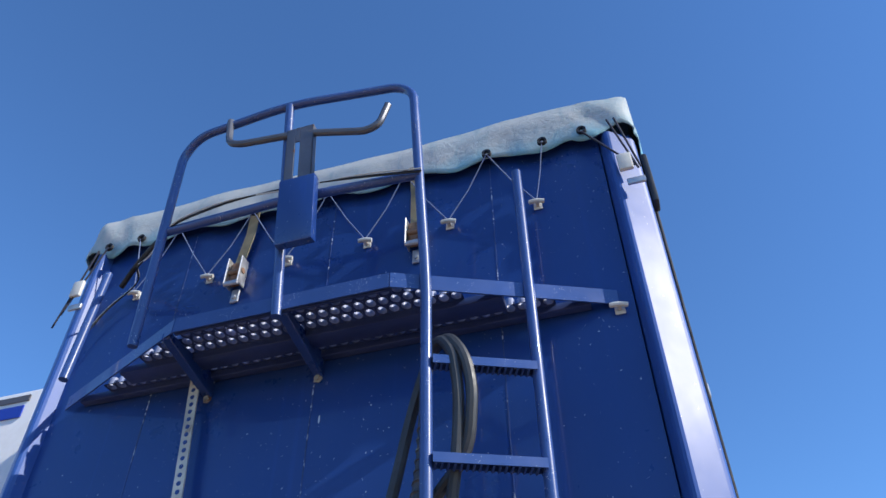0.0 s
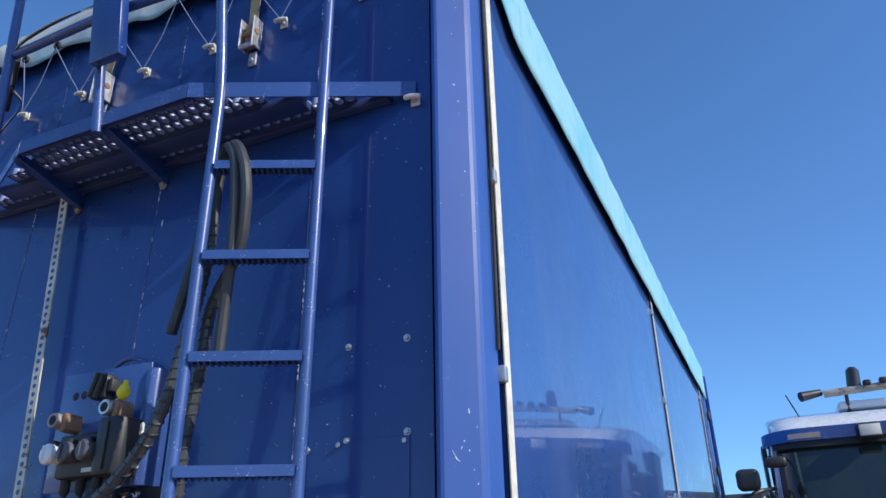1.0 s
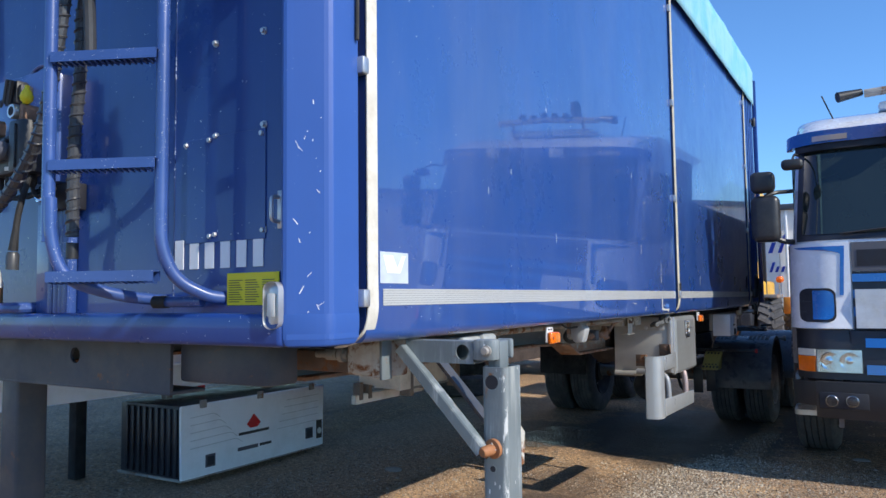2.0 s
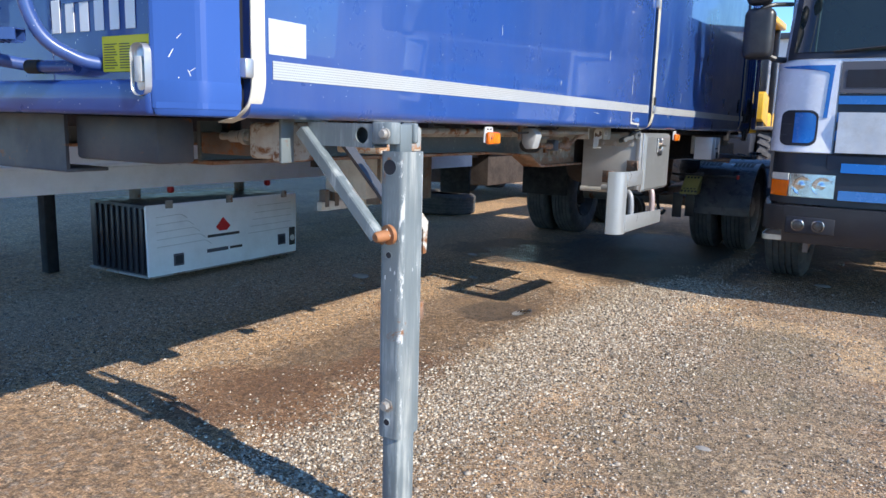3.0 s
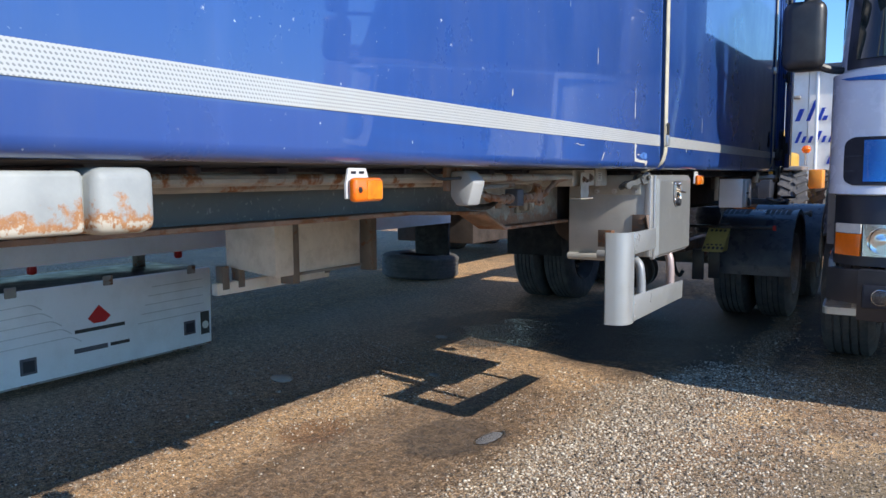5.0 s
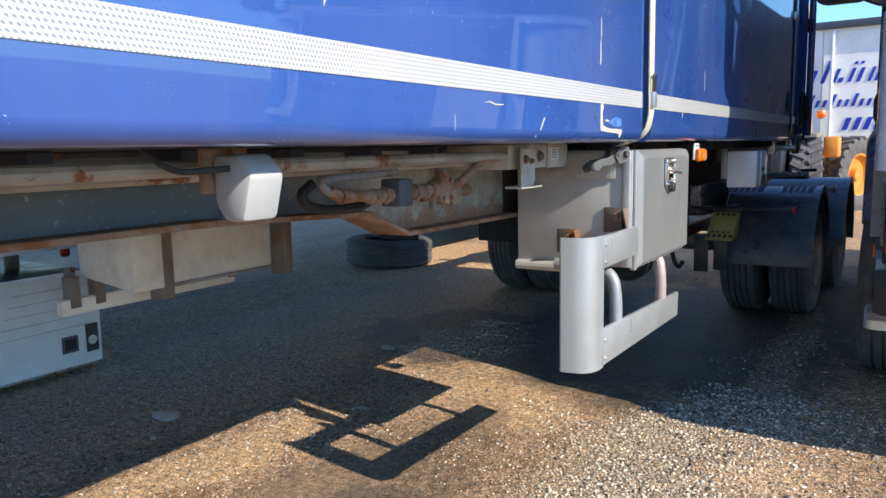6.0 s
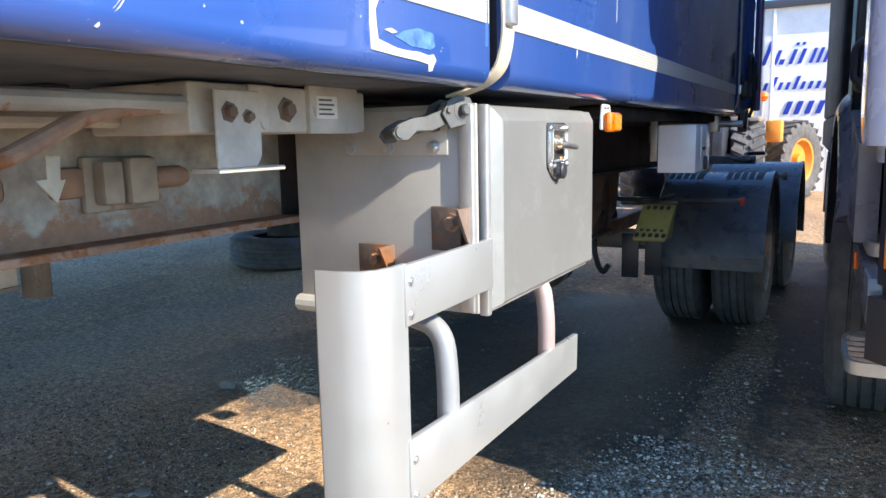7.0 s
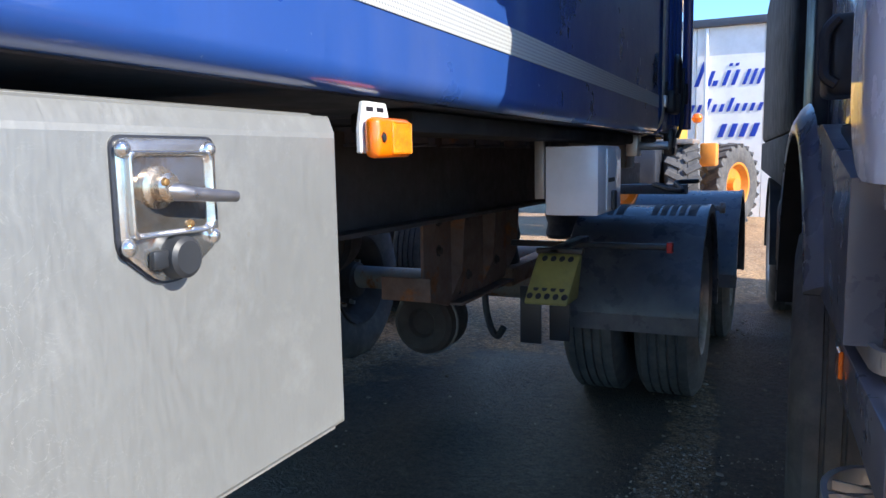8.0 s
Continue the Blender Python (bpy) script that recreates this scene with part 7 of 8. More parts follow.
def cab_point(s, z, off=0.0):
    """A place on the cab's skin: s metres from the start of the near corner's bend, along the face to the far side."""
    f = front_lean(z)
    inset = 0.045 + (0.0 if z < 1.9 else 0.05 * (z - 1.9))
    half = CABW / 2 - inset
    if s > ARC / 2 + (CABW - 2 * CR) / 2 + ARC / 2:
        p = cab_point(2 * ARC + CABW - 2 * CR - s, z, off)
        q = CABW - p[0]
        return (q, p[1], z)
    if s < 0:
        u, v, nx, ny = CABW / 2 - half, f + CR - s, -1, 0
    elif s < ARC:
        a = s / CR
        u, v, nx, ny = CABW / 2 - half + CR - CR * math.cos(a), f + CR - CR * math.sin(a), -math.cos(a), -math.sin(a)
    else:
        u, v, nx, ny = CABW / 2 - half + CR + (s - ARC) * (half - CR) / (CABW / 2 - CR), f, 0, -1
    mid = (u - CABW / 2) / (CABW / 2)
    v += 0.05 * mid * mid if s > 0 else 0.05
    return (u + nx * off, v + ny * off, z)


def skin(name, s0, s1, zs, off, thick, mat, parent, label="", n=None):
    """A curved panel on the cab."""
    n = n or (12 if callable(s0) else max(2, int(abs(s1 - s0) / 0.05)))
    bm = B()
    ends = [(s0(z) if callable(s0) else s0, s1(z) if callable(s1) else s1) for z in zs]
    grid = [[[bm.verts.new(cab_point(a + (b - a) * i / n, z, o)) for i in range(n + 1)] for z, (a, b) in zip(zs, ends)] for o in (off, off + thick)]
    for g, flip in ((grid[0], False), (grid[1], True)):
        for a, b in zip(g, g[1:]):
            for i in range(n):
                q = (a[i], a[i + 1], b[i + 1], b[i])
                bm.faces.new(q if not flip else q[::-1])
    g0, g1 = grid
    m = len(zs) - 1
    for i in range(n):
        bm.faces.new((g0[0][i], g1[0][i], g1[0][i + 1], g0[0][i + 1]))
        bm.faces.new((g0[m][i], g0[m][i + 1], g1[m][i + 1], g1[m][i]))
    for j in range(m):
        bm.faces.new((g0[j][0], g0[j + 1][0], g1[j + 1][0], g1[j][0]))
        bm.faces.new((g0[j][n], g1[j][n], g1[j + 1][n], g0[j + 1][n]))
    bmesh.ops.transform(bm, matrix=TM, verts=bm.verts)
    return part(name, bm, mat, parent, label, 50)


def tpart(name, bm, mat, parent, label=""):
    bmesh.ops.transform(bm, matrix=TM, verts=bm.verts)
    return part(name, bm, mat, parent, label)


FULL = 2 * ARC + CABW - 2 * CR


def S(u):
    """Skin length at a distance u across the face."""
    return ARC + u - CR


def cab():
    bm = B()
    loops = []
    for z in (1.12, 1.30, 1.60, 1.84, 2.1, 2.4, 2.64, 2.70, 2.76, 2.83, 2.90, 2.96, 3.0):
        lp = [cab_point(-1.55 + (FULL + 3.1) * k / 90, z) for k in range(91)]
        loops.append(lp)
    loft(bm, loops)
    # the doors stand a little behind the corner deflectors
    for v in bm.verts:
        k = max(0.0, min(1.0, (v.co.y - front_lean(v.co.z) - 0.40) / 0.16)) * max(0.0, min(1.0, (1.9 - v.co.z) / 0.1))
        v.co.x += 0.035 * k * (1 if v.co.x < CABW / 2 else -1)
    shell = tpart("cab_body", bm, M_TRUCKWHITE, truck, "white cab shell")
    # lower dark parts
    for a in (0.13, FULL - 0.13):
        skin("bumper_corner", a, 0.31 if a < 1 else FULL - 0.31, (0.585, 0.61, 0.73, 0.765), 0.0, 0.06, M_TRUCKDARK, truck)
    skin("bumper", 0.30, FULL - 0.30, (0.50, 0.53, 0.60, 0.73, 0.775), 0.03, 0.065, M_TRUCKDARK, truck, "black moulded bumper, scuffed corner")
    skin("lamp_panel", 0.08, FULL - 0.08, (0.785, 0.9, 1.02, 1.16), -0.02, 0.025, M_TRUCKDARK, truck)
    for u0 in (0.20, 2.44 - 0.20 - 0.33):
        tpart("fog_lamp_recess", box(B(), u0, u0 + 0.33, -0.148, -0.04, 0.575, 0.70, 0.012), M_SEAM, truck)
        for k in (0.085, 0.22):
            c = (u0 + k, -0.145, 0.638)
            lampf = tpart("fog_lamp", lathe(B(), [(0.040, 0.0), (0.042, 0.006), (0.040, 0.008), (0.038, 0.004), (0.02, -0.02), (0, -0.025)], c, (0, -1, 0), 24), M_CHROME, truck)
            tpart("fog_lens", lathe(B(), [(0, 0.016), (0.025, 0.014), (0.041, 0.008), (0.041, 0.005), (0, 0.010)], c, (0, -1, 0), 24), M_LENS, lampf)
    for side in (0, 1):
        def sp(a):
            return a if not side else FULL - a
        a0, a1, a2 = S(0.15), S(0.462), S(-0.005)
        hl = skin("headlamp", sp(a0), sp(a1), (0.838, 0.92, 1.008), 0.0, 0.006, M_POLISH, truck, "rectangular headlamp")
        for u in (0.235, 0.375):
            c = cab_point(S(u), 0.922, 0.008)
            c = (c[0] if not side else CABW - c[0], c[1], c[2])
            tpart("lamp_bowl", lathe(B(), [(0.066, 0.006), (0.068, 0.002), (0.060, -0.002), (0.030, -0.004), (0.014, 0.004), (0, 0.005)], c, (0, -1, 0), 20), M_CHROME, hl)
        skin("headlamp_lens", sp(a0 + 0.004), sp(a1 - 0.004), (0.842, 0.92, 1.004), 0.014, 0.005, M_LENS, hl)
        skin("turn_lamp", sp(a2), sp(a0 - 0.008), (0.838, 0.90, 0.955), 0.006, 0.016, M_AMBER, truck, "amber turn lamp")
        skin("lamp_top", sp(a2), sp(a0 - 0.008), (0.958, 1.008), 0.006, 0.016, M_CLEAT, truck)
        # corner deflector with its air intake
        def corner(z, start, r=0.13):
            """Left edge with rounded lower and upper corners."""
            d = max(0.0, r - (z - 1.168), r * 0.4 - (1.83 - z) if z > 1.6 else 0.0)
            return sp(start + r - math.sqrt(max(0.0, r * r - d * d)))

        zs = (1.168, 1.178, 1.195, 1.22, 1.26, 1.30, 1.5, 1.70, 1.78, 1.81, 1.83)
        cd = skin("corner_deflector", lambda z: corner(z, -0.19), lambda z: sp(S(0.41)), zs, 0.004, 0.034, M_TRUCKWHITE, truck, "white corner deflector with a blue stripe")
        # blue stripe that runs along the top and falls away down the inner edge
        skin("deflector_stripe", lambda z: sp(S(0.345 - 0.05 * (1.78 - z)) - 0.345 * max(0.0, min(1.0, (z - 1.735) / 0.055)) ** 2), lambda z: sp(S(0.375 - 0.05 * (1.80 - z))), (1.42, 1.5, 1.6, 1.7, 1.735, 1.745, 1.755, 1.765, 1.772, 1.779, 1.785, 1.80), 0.039, 0.004, M_TRUCKBLUE, cd)
        skin("intake", lambda z: sp(S(0.05) + 0.055 * (abs(z - 1.345) / 0.13) ** 8), lambda z: sp(S(0.30) - 0.055 * (abs(z - 1.345) / 0.13) ** 8), (1.215, 1.220, 1.228, 1.24, 1.26, 1.345, 1.43, 1.45, 1.462, 1.470, 1.475), 0.036, 0.006, M_SEAM, cd)
        skin("intake_panel", lambda z: sp(S(0.15)), lambda z: sp(S(0.285) - 0.05 * (abs(z - 1.345) / 0.112) ** 8), (1.235, 1.24, 1.25, 1.27, 1.345, 1.42, 1.44, 1.45, 1.457), 0.042, 0.004, M_TRUCKBLUE, cd)
        for z in (1.29, 1.37):
            skin("intake_bar", sp(S(0.055)), sp(S(0.14)), (z, z + 0.006), 0.042, 0.005, M_TRUCKDARK, cd)
    # grille
    skin("upper_grille", S(0.42), FULL - S(0.42), (1.60, 1.62, 1.80, 1.825), 0.0, 0.030, M_TRUCKGREY, truck, "grey plastic upper grille panel")
    for a in (S(0.46), FULL - S(0.46) - 0.27):
        skin("grille_opening", a, a + 0.27, (1.64, 1.655, 1.75, 1.765), 0.030, 0.004, M_SEAM, truck)
    skin("lower_grille", S(0.42), FULL - S(0.42), (1.16, 1.4, 1.595), -0.002, 0.020, M_TRUCKDARK, truck)
    for z0, z1 in ((1.520, 1.580), (1.395, 1.46), (1.26, 1.33), (1.030, 1.098), (0.832, 0.902)):
        edge = 0.42 if z0 > 1.1 else 0.49
        skin("blue_bar", S(edge), FULL - S(edge), (z0, z0 + 0.008, z1 - 0.008, z1), 0.012, 0.022, M_TRUCKBLUE, truck, "glossy blue grille bar")
    for z0 in (0.915, 1.11):
        gm = B()
        for i in range(26):
            for j in range(3):
                p = cab_point(S(0.85) + 0.028 * i, z0 + 0.022 + 0.026 * j + 0.0, 0.008)
                lathe(gm, [(0, 0.0), (0.009, 0.0), (0.010, -0.003)], p, (0, -1, 0), 6)
        tagged(tpart("grille_holes", gm, M_SEAM, truck), kind="stuff")
    skin("licence_panel", S(0.435), S(0.86), (1.172, 1.18, 1.455, 1.463), 0.036, 0.012, surf("scratched_aluminium", (0.60, 0.60, 0.58), 0.45, metal=0.4, var=0.12, vscale=5, dirt=((0.40, 0.36, 0.30), 0.5)), truck, "dull scratched aluminium panel")
    # windscreen, visor, roof
    skin("windscreen_frame", S(0.005), FULL - S(0.005), (1.85, 1.9, 2.3, 2.6, 2.66), 0.001, 0.008, M_TRUCKDARK, truck)
    ws = skin("windscreen", S(0.075), FULL - S(0.075), (1.90, 2.1, 2.35, 2.60), 0.010, 0.006, M_GLASS, truck, "dark tinted windscreen")
    for a, b in ((S(0.35), S(1.05)), (S(1.30), S(2.0))):
        bm = tube(B(), [cab_point(a, 1.895, 0.035), cab_point((a + b) / 2, 1.925, 0.035), cab_point(b, 1.945, 0.030)], 0.008, 6)
        tpart("wiper", bm, M_BLACK, ws)
    skin("sun_visor", S(-0.12), FULL - S(-0.12), (2.655, 2.67, 2.735, 2.755), 0.02, 0.05, M_TRUCKBLUE, truck, "blue sun visor")
    skin("visor_shade", S(0.02), FULL - S(0.02), (2.60, 2.655), 0.02, 0.035, M_SEAM, truck)
    for a in (S(0.16), S(1.90)):
        skin("visor_lamp", a, a + 0.24, (2.672, 2.712), 0.069, 0.012, M_ALU, truck)
    for u in (0.83, 1.55):
        bm = box(B(), u - 0.09, u + 0.09, 0.15, 0.27, 2.62, 2.74, 0.02)
        lampw = tpart("work_lamp", bm, M_PLASTIC, truck)
        tpart("work_lamp_lens", box(B(), u - 0.078, u + 0.078, 0.143, 0.152, 2.635, 2.725, 0.006), M_CLEAT, lampw)
    # roof light bar
    bar = tpart("roof_bar", tube(B(), [(0.62, 0.72, 3.12), (1.22, 0.68, 3.14), (1.82, 0.72, 3.12)], 0.035, 10), M_STEELRUST, truck, "roof bar with beacons and antennas")
    for u in (0.8, 1.64):
        tpart("bar_stay", tube(B(), [(u, 0.72, 3.12), (u, 0.78, 2.96)], 0.016, 8), M_TRUCKDARK, bar)
    tpart("roof_hatch", box(B(), 0.72, 1.72, 0.75, 1.35, 2.97, 3.05, 0.03), M_TRUCKWHITE, truck)
    tpart("horn", tube(B(), [(0.60, 0.74, 3.14), (0.42, 0.66, 3.10)], [0.03, 0.045], 12), M_PLASTIC, bar)
    tpart("beacon", lathe(B(), [(0, 0), (0.06, 0), (0.055, 0.16), (0.03, 0.19), (0, 0.195)], (0.88, 0.74, 3.15), (0.1, 0, 1), 16), M_TRUCKDARK, bar)
    for k in range(5):
        tpart("bar_fitting", box(B(), 0.95 + 0.13 * k, 1.01 + 0.13 * k, 0.65, 0.73, 3.15, 3.20 + 0.01 * (k % 3), 0.012), M_PLASTIC, bar)
    tpart("aerial", tube(B(), [(0.38, 0.72, 2.93), (0.30, 0.66, 3.13)], 0.006, 6), M_BLACK, truck)
    # mirrors
    for side in (0, 1):
        q = (lambda u: u) if not side else (lambda u: CABW - u)

        def bx(a, b, *r):
            lo, hi = sorted((q(a), q(b)))
            return box(B(), lo, hi, *r)

        arm = tpart("mirror_arm", tube(B(), rounded([(q(0.05), 0.45, 2.30), (q(-0.06), 0.22, 2.27), (q(-0.14), 0.18, 2.24)], 0.06), 0.017, 8), M_PLASTIC, truck)
        tpart("mirror_arm", tube(B(), rounded([(q(0.06), 0.30, 1.86), (q(-0.02), 0.20, 1.86), (q(-0.12), 0.18, 1.92)], 0.06), 0.022, 8), M_PLASTIC, truck)
        main = tpart("main_mirror", bx(-0.25, -0.03, 0.10, 0.26, 1.86, 2.24, 0.055, 4), M_PLASTIC, truck, "large black door mirror")
        tpart("mirror_glass", bx(-0.23, -0.05, 0.258, 0.264, 1.89, 2.21, 0.002, 1), M_CHROME, main)
        tpart("wide_mirror", bx(-0.25, -0.06, 0.11, 0.25, 2.265, 2.44, 0.05, 4), M_PLASTIC, truck)
        tpart("kerb_mirror", bx(0.0, 0.16, -0.02, 0.10, 2.42, 2.50, 0.03, 3), M_PLASTIC, truck)
        tpart("kerb_mirror_arm", tube(B(), rounded([(q(0.12), 0.38, 2.58), (q(0.09), 0.20, 2.57), (q(0.08), 0.06, 2.50)], 0.05), 0.010, 8), M_PLASTIC, truck)
        # door and its window, handle, steps
        tpart("door_window", bx(0.046, 0.090, 0.62, 1.50, 1.98, 2.60, 0.002, 1), M_GLASS, truck)
        tpart("door_seam", bx(0.072, 0.10, 0.625, 0.635, 1.20, 1.80), M_SEAM, truck)
        hd = tpart("door_handle", bx(0.012, 0.095, 1.00, 1.20, 1.355, 1.555, 0.02, 3), M_PLASTIC, truck)
        tpart("handle_grip", tube(B(), rounded([(q(0.03), 0.98, 1.38), (q(0.002), 0.985, 1.40), (q(0.002), 0.99, 1.51), (q(0.03), 0.985, 1.54)], 0.03), 0.014, 8), M_PLASTIC, hd)
        tpart("door_sill", bx(0.035, 0.065, 0.60, 1.62, 1.15, 1.28, 0.02, 2), M_TRUCKDARK, truck)
        tpart("door_stripe", bx(0.070, 0.09, 0.64, 1.6, 1.755, 1.795), M_TRUCKBLUE, truck)
    return shell


def truck_lower():
    """Wheel arches, steps, chassis and wheels."""
    for side in (0, 1):
        q = (lambda u: u) if not side else (lambda u: CABW - u)

        def bx(a, b, *r):
            lo, hi = sorted((q(a), q(b)))
            return box(B(), lo, hi, *r)

        yc, zc, R = 1.48, 0.62, 0.66
        angs = [0.40 + (math.pi - 0.40) * k / 24 for k in range(25)]
        arch = [(yc - R * math.cos(a), zc + R * math.sin(a)) for a in angs]
        poly = [(0.44, 0.86), (0.44, 1.17), (0.60, 1.20), (1.0, 1.285), (2.18, 1.285), (2.18, 0.60)] + arch[::-1]
        tpart("wheel_arch", prism(B(), poly, "x", *sorted((q(0.005), q(0.07)))), M_FENDER, truck, "black plastic wheel arch panel")
        bm = B()
        loops = []
        for a in angs:
            loops.append([(q(u), yc - (R + d) * math.cos(a), zc + (R + d) * math.sin(a)) for u, d in ((0.008, 0.085), (-0.008, 0.070), (-0.028, 0.035), (-0.034, 0.012), (-0.030, -0.004), (0.005, -0.004))])
        loft(bm, loops)
        tpart("arch_lip", bm, M_FENDER, truck, "flared black arch edge")
        bm = prism(B(), arch + [(yc - (R - 0.012) * math.cos(a), zc + (R - 0.012) * math.sin(a)) for a in angs][::-1], "x", *sorted((q(-0.03), q(0.40))))
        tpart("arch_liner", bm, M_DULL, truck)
        for k, (z, v0, v1, ul) in enumerate(((0.482, 0.34, 0.80, 0.0), (0.855, 0.36, 0.80, 0.045))):
            outline = rounded([(v0, ul + 0.30, 0), (v0, ul, 0), (v1 - 0.10, ul, 0), (v1, ul + 0.07, 0), (v1, ul + 0.30, 0)], 0.06, 4)
            rim = B()
            prism(rim, [(p.x, p.y) for p in outline] + [(p.x - 0.012 if p.x > (v0 + v1) / 2 else p.x + 0.012, p.y + 0.012) for p in outline][::-1], "z", z - 0.03, z + 0.012)
            for v in rim.verts:
                v.co = Vector((q(v.co.y), v.co.x, v.co.z))
            step = tpart("step", rim, M_ALU, truck, "ribbed aluminium cab step")
            for i in range(5):
                lo = v0 + 0.02 + (v1 - v0 - 0.12) * i / 5
                for e0, e1 in ((lo, lo + 0.085), (lo + 0.085, lo)):
                    bar = ribbon(B(), [(q(ul + 0.012), e0, z - 0.008), (q(ul + 0.29), e1, z - 0.008)], 0.022, 0.007, (0, 0, 1))
                    tpart("step_rib", bar, M_ZINC, step)
        kick = prism(B(), [(0.14, 0.665), (0.14, 0.80), (0.70, 0.815), (0.78, 0.81), (0.72, 0.71), (0.66, 0.70)], "x", *sorted((q(0.030), q(0.07))), 0.006, 2)
        tpart("step_kick", kick, M_FENDER, truck)
        tpart("step_back", bx(0.32, 0.36, 0.12, 0.80, 0.40, 1.16, 0.01, 2), M_FENDER, truck)
        tpart("side_reflector", bx(0.021, 0.031, 0.62, 0.675, 0.742, 0.802, 0.003, 1), M_AMBER, truck)
        tpart("air_deflector", bx(0.03, 0.08, 1.62, 2.02, 1.17, 2.85, 0.012, 2), M_TRUCKDARK, truck)
        c = Matrix.Translation((q(0.155), yc, 0))
        wheel(truck, q(0.155), yc, 0.505, 0.315, -1 if not side else 1, M_RIMG, TM @ c @ pose(0, 0, 0, 0, 0, -4.5) @ c.inverted())
        wheel(truck, q(0.20), 5.2, 0.505, 0.30, -1 if not side else 1, M_RIMG, TM)
        tpart("rear_mudguard", prism(B(), [(5.2 - 0.6 * math.cos(a), 0.42 + 0.6 * math.sin(a)) for a in [math.pi * k / 12 for k in range(13)]] + [(5.2 - 0.57 * math.cos(a), 0.42 + 0.57 * math.sin(a)) for a in [math.pi * k / 12 for k in range(13)]][::-1], "x", *sorted((q(0.03), q(0.62)))), M_PLASTIC, truck)
        tpart("frame_rail", bx(0.82, 0.90, 0.5, 6.2, 0.78, 1.02, 0.01, 1), M_TRUCKDARK, truck)
        tpart("fuel_tank", bx(0.05, 0.62, 2.6, 4.2, 0.42, 0.98, 0.12, 4), M_ALU if side else M_PLASTIC, truck)
    # unseen floor block, extended forward and down to stop sun passing behind the bumper
    tpart("cab_floor", box(B(), 0.42, CABW - 0.42, -0.03, 2.0, 0.49, 1.16, 0.02), M_TRUCKDARK, truck)
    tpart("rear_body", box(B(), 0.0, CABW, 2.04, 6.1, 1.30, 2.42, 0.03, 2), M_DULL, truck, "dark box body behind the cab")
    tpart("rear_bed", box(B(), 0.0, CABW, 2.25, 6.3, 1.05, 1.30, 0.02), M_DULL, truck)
    tpart("front_axle", tube(B(), [(0.2, 1.48, 0.5), (2.2, 1.48, 0.5)], 0.06, 12), M_TRUCKDARK, truck)


cab()
truck_lower()


# ---- white trailer parked behind the blue one ----
NX, UX = -3.38, -3.225
white = thing("parked_trailer", (NX - 1.25, 8.0, 0), "white box trailer with a cooling unit slung underneath", "trailer")
part("box_body", box(B(), NX - 2.55, NX, 2.98, 15.8, 1.12, 3.95, 0.02, 3), M_WHITE, white)
bm = prism(B(), [(NX - 0.03, 0.74), (NX - 0.005, 0.74), (NX - 0.005, 0.92), (NX + 0.012, 0.925), (NX + 0.012, 0.945), (NX - 0.005, 0.95), (NX - 0.005, 1.118), (NX - 0.03, 1.118)], "y", 3.0, 9.9)
part("side_skirt", bm, M_WHITE, white, "dull white side skirt rail")
part("front_label", box(B(), NX - 0.30, NX - 0.10, 2.972, 2.979, 3.76, 3.84), M_BINK, white)
part("front_label", box(B(), NX - 0.34, NX - 0.08, 2.972, 2.979, 3.87, 3.91), M_TRUCKGREY, white)
for x in (NX - 0.7, NX - 1.85):
    part("frame_beam", box(B(), x - 0.06, x + 0.06, 3.2, 15.5, 0.80, 1.12, 0.01), M_FRAME, white)


# dark box added to close the view below the white trailer
part("under_box", box(B(), NX - 1.75, NX - 0.45, 11.2, 14.6, 0.36, 1.10, 0.02), M_SHADERUST, white, "dark box closing the underside of the white trailer")


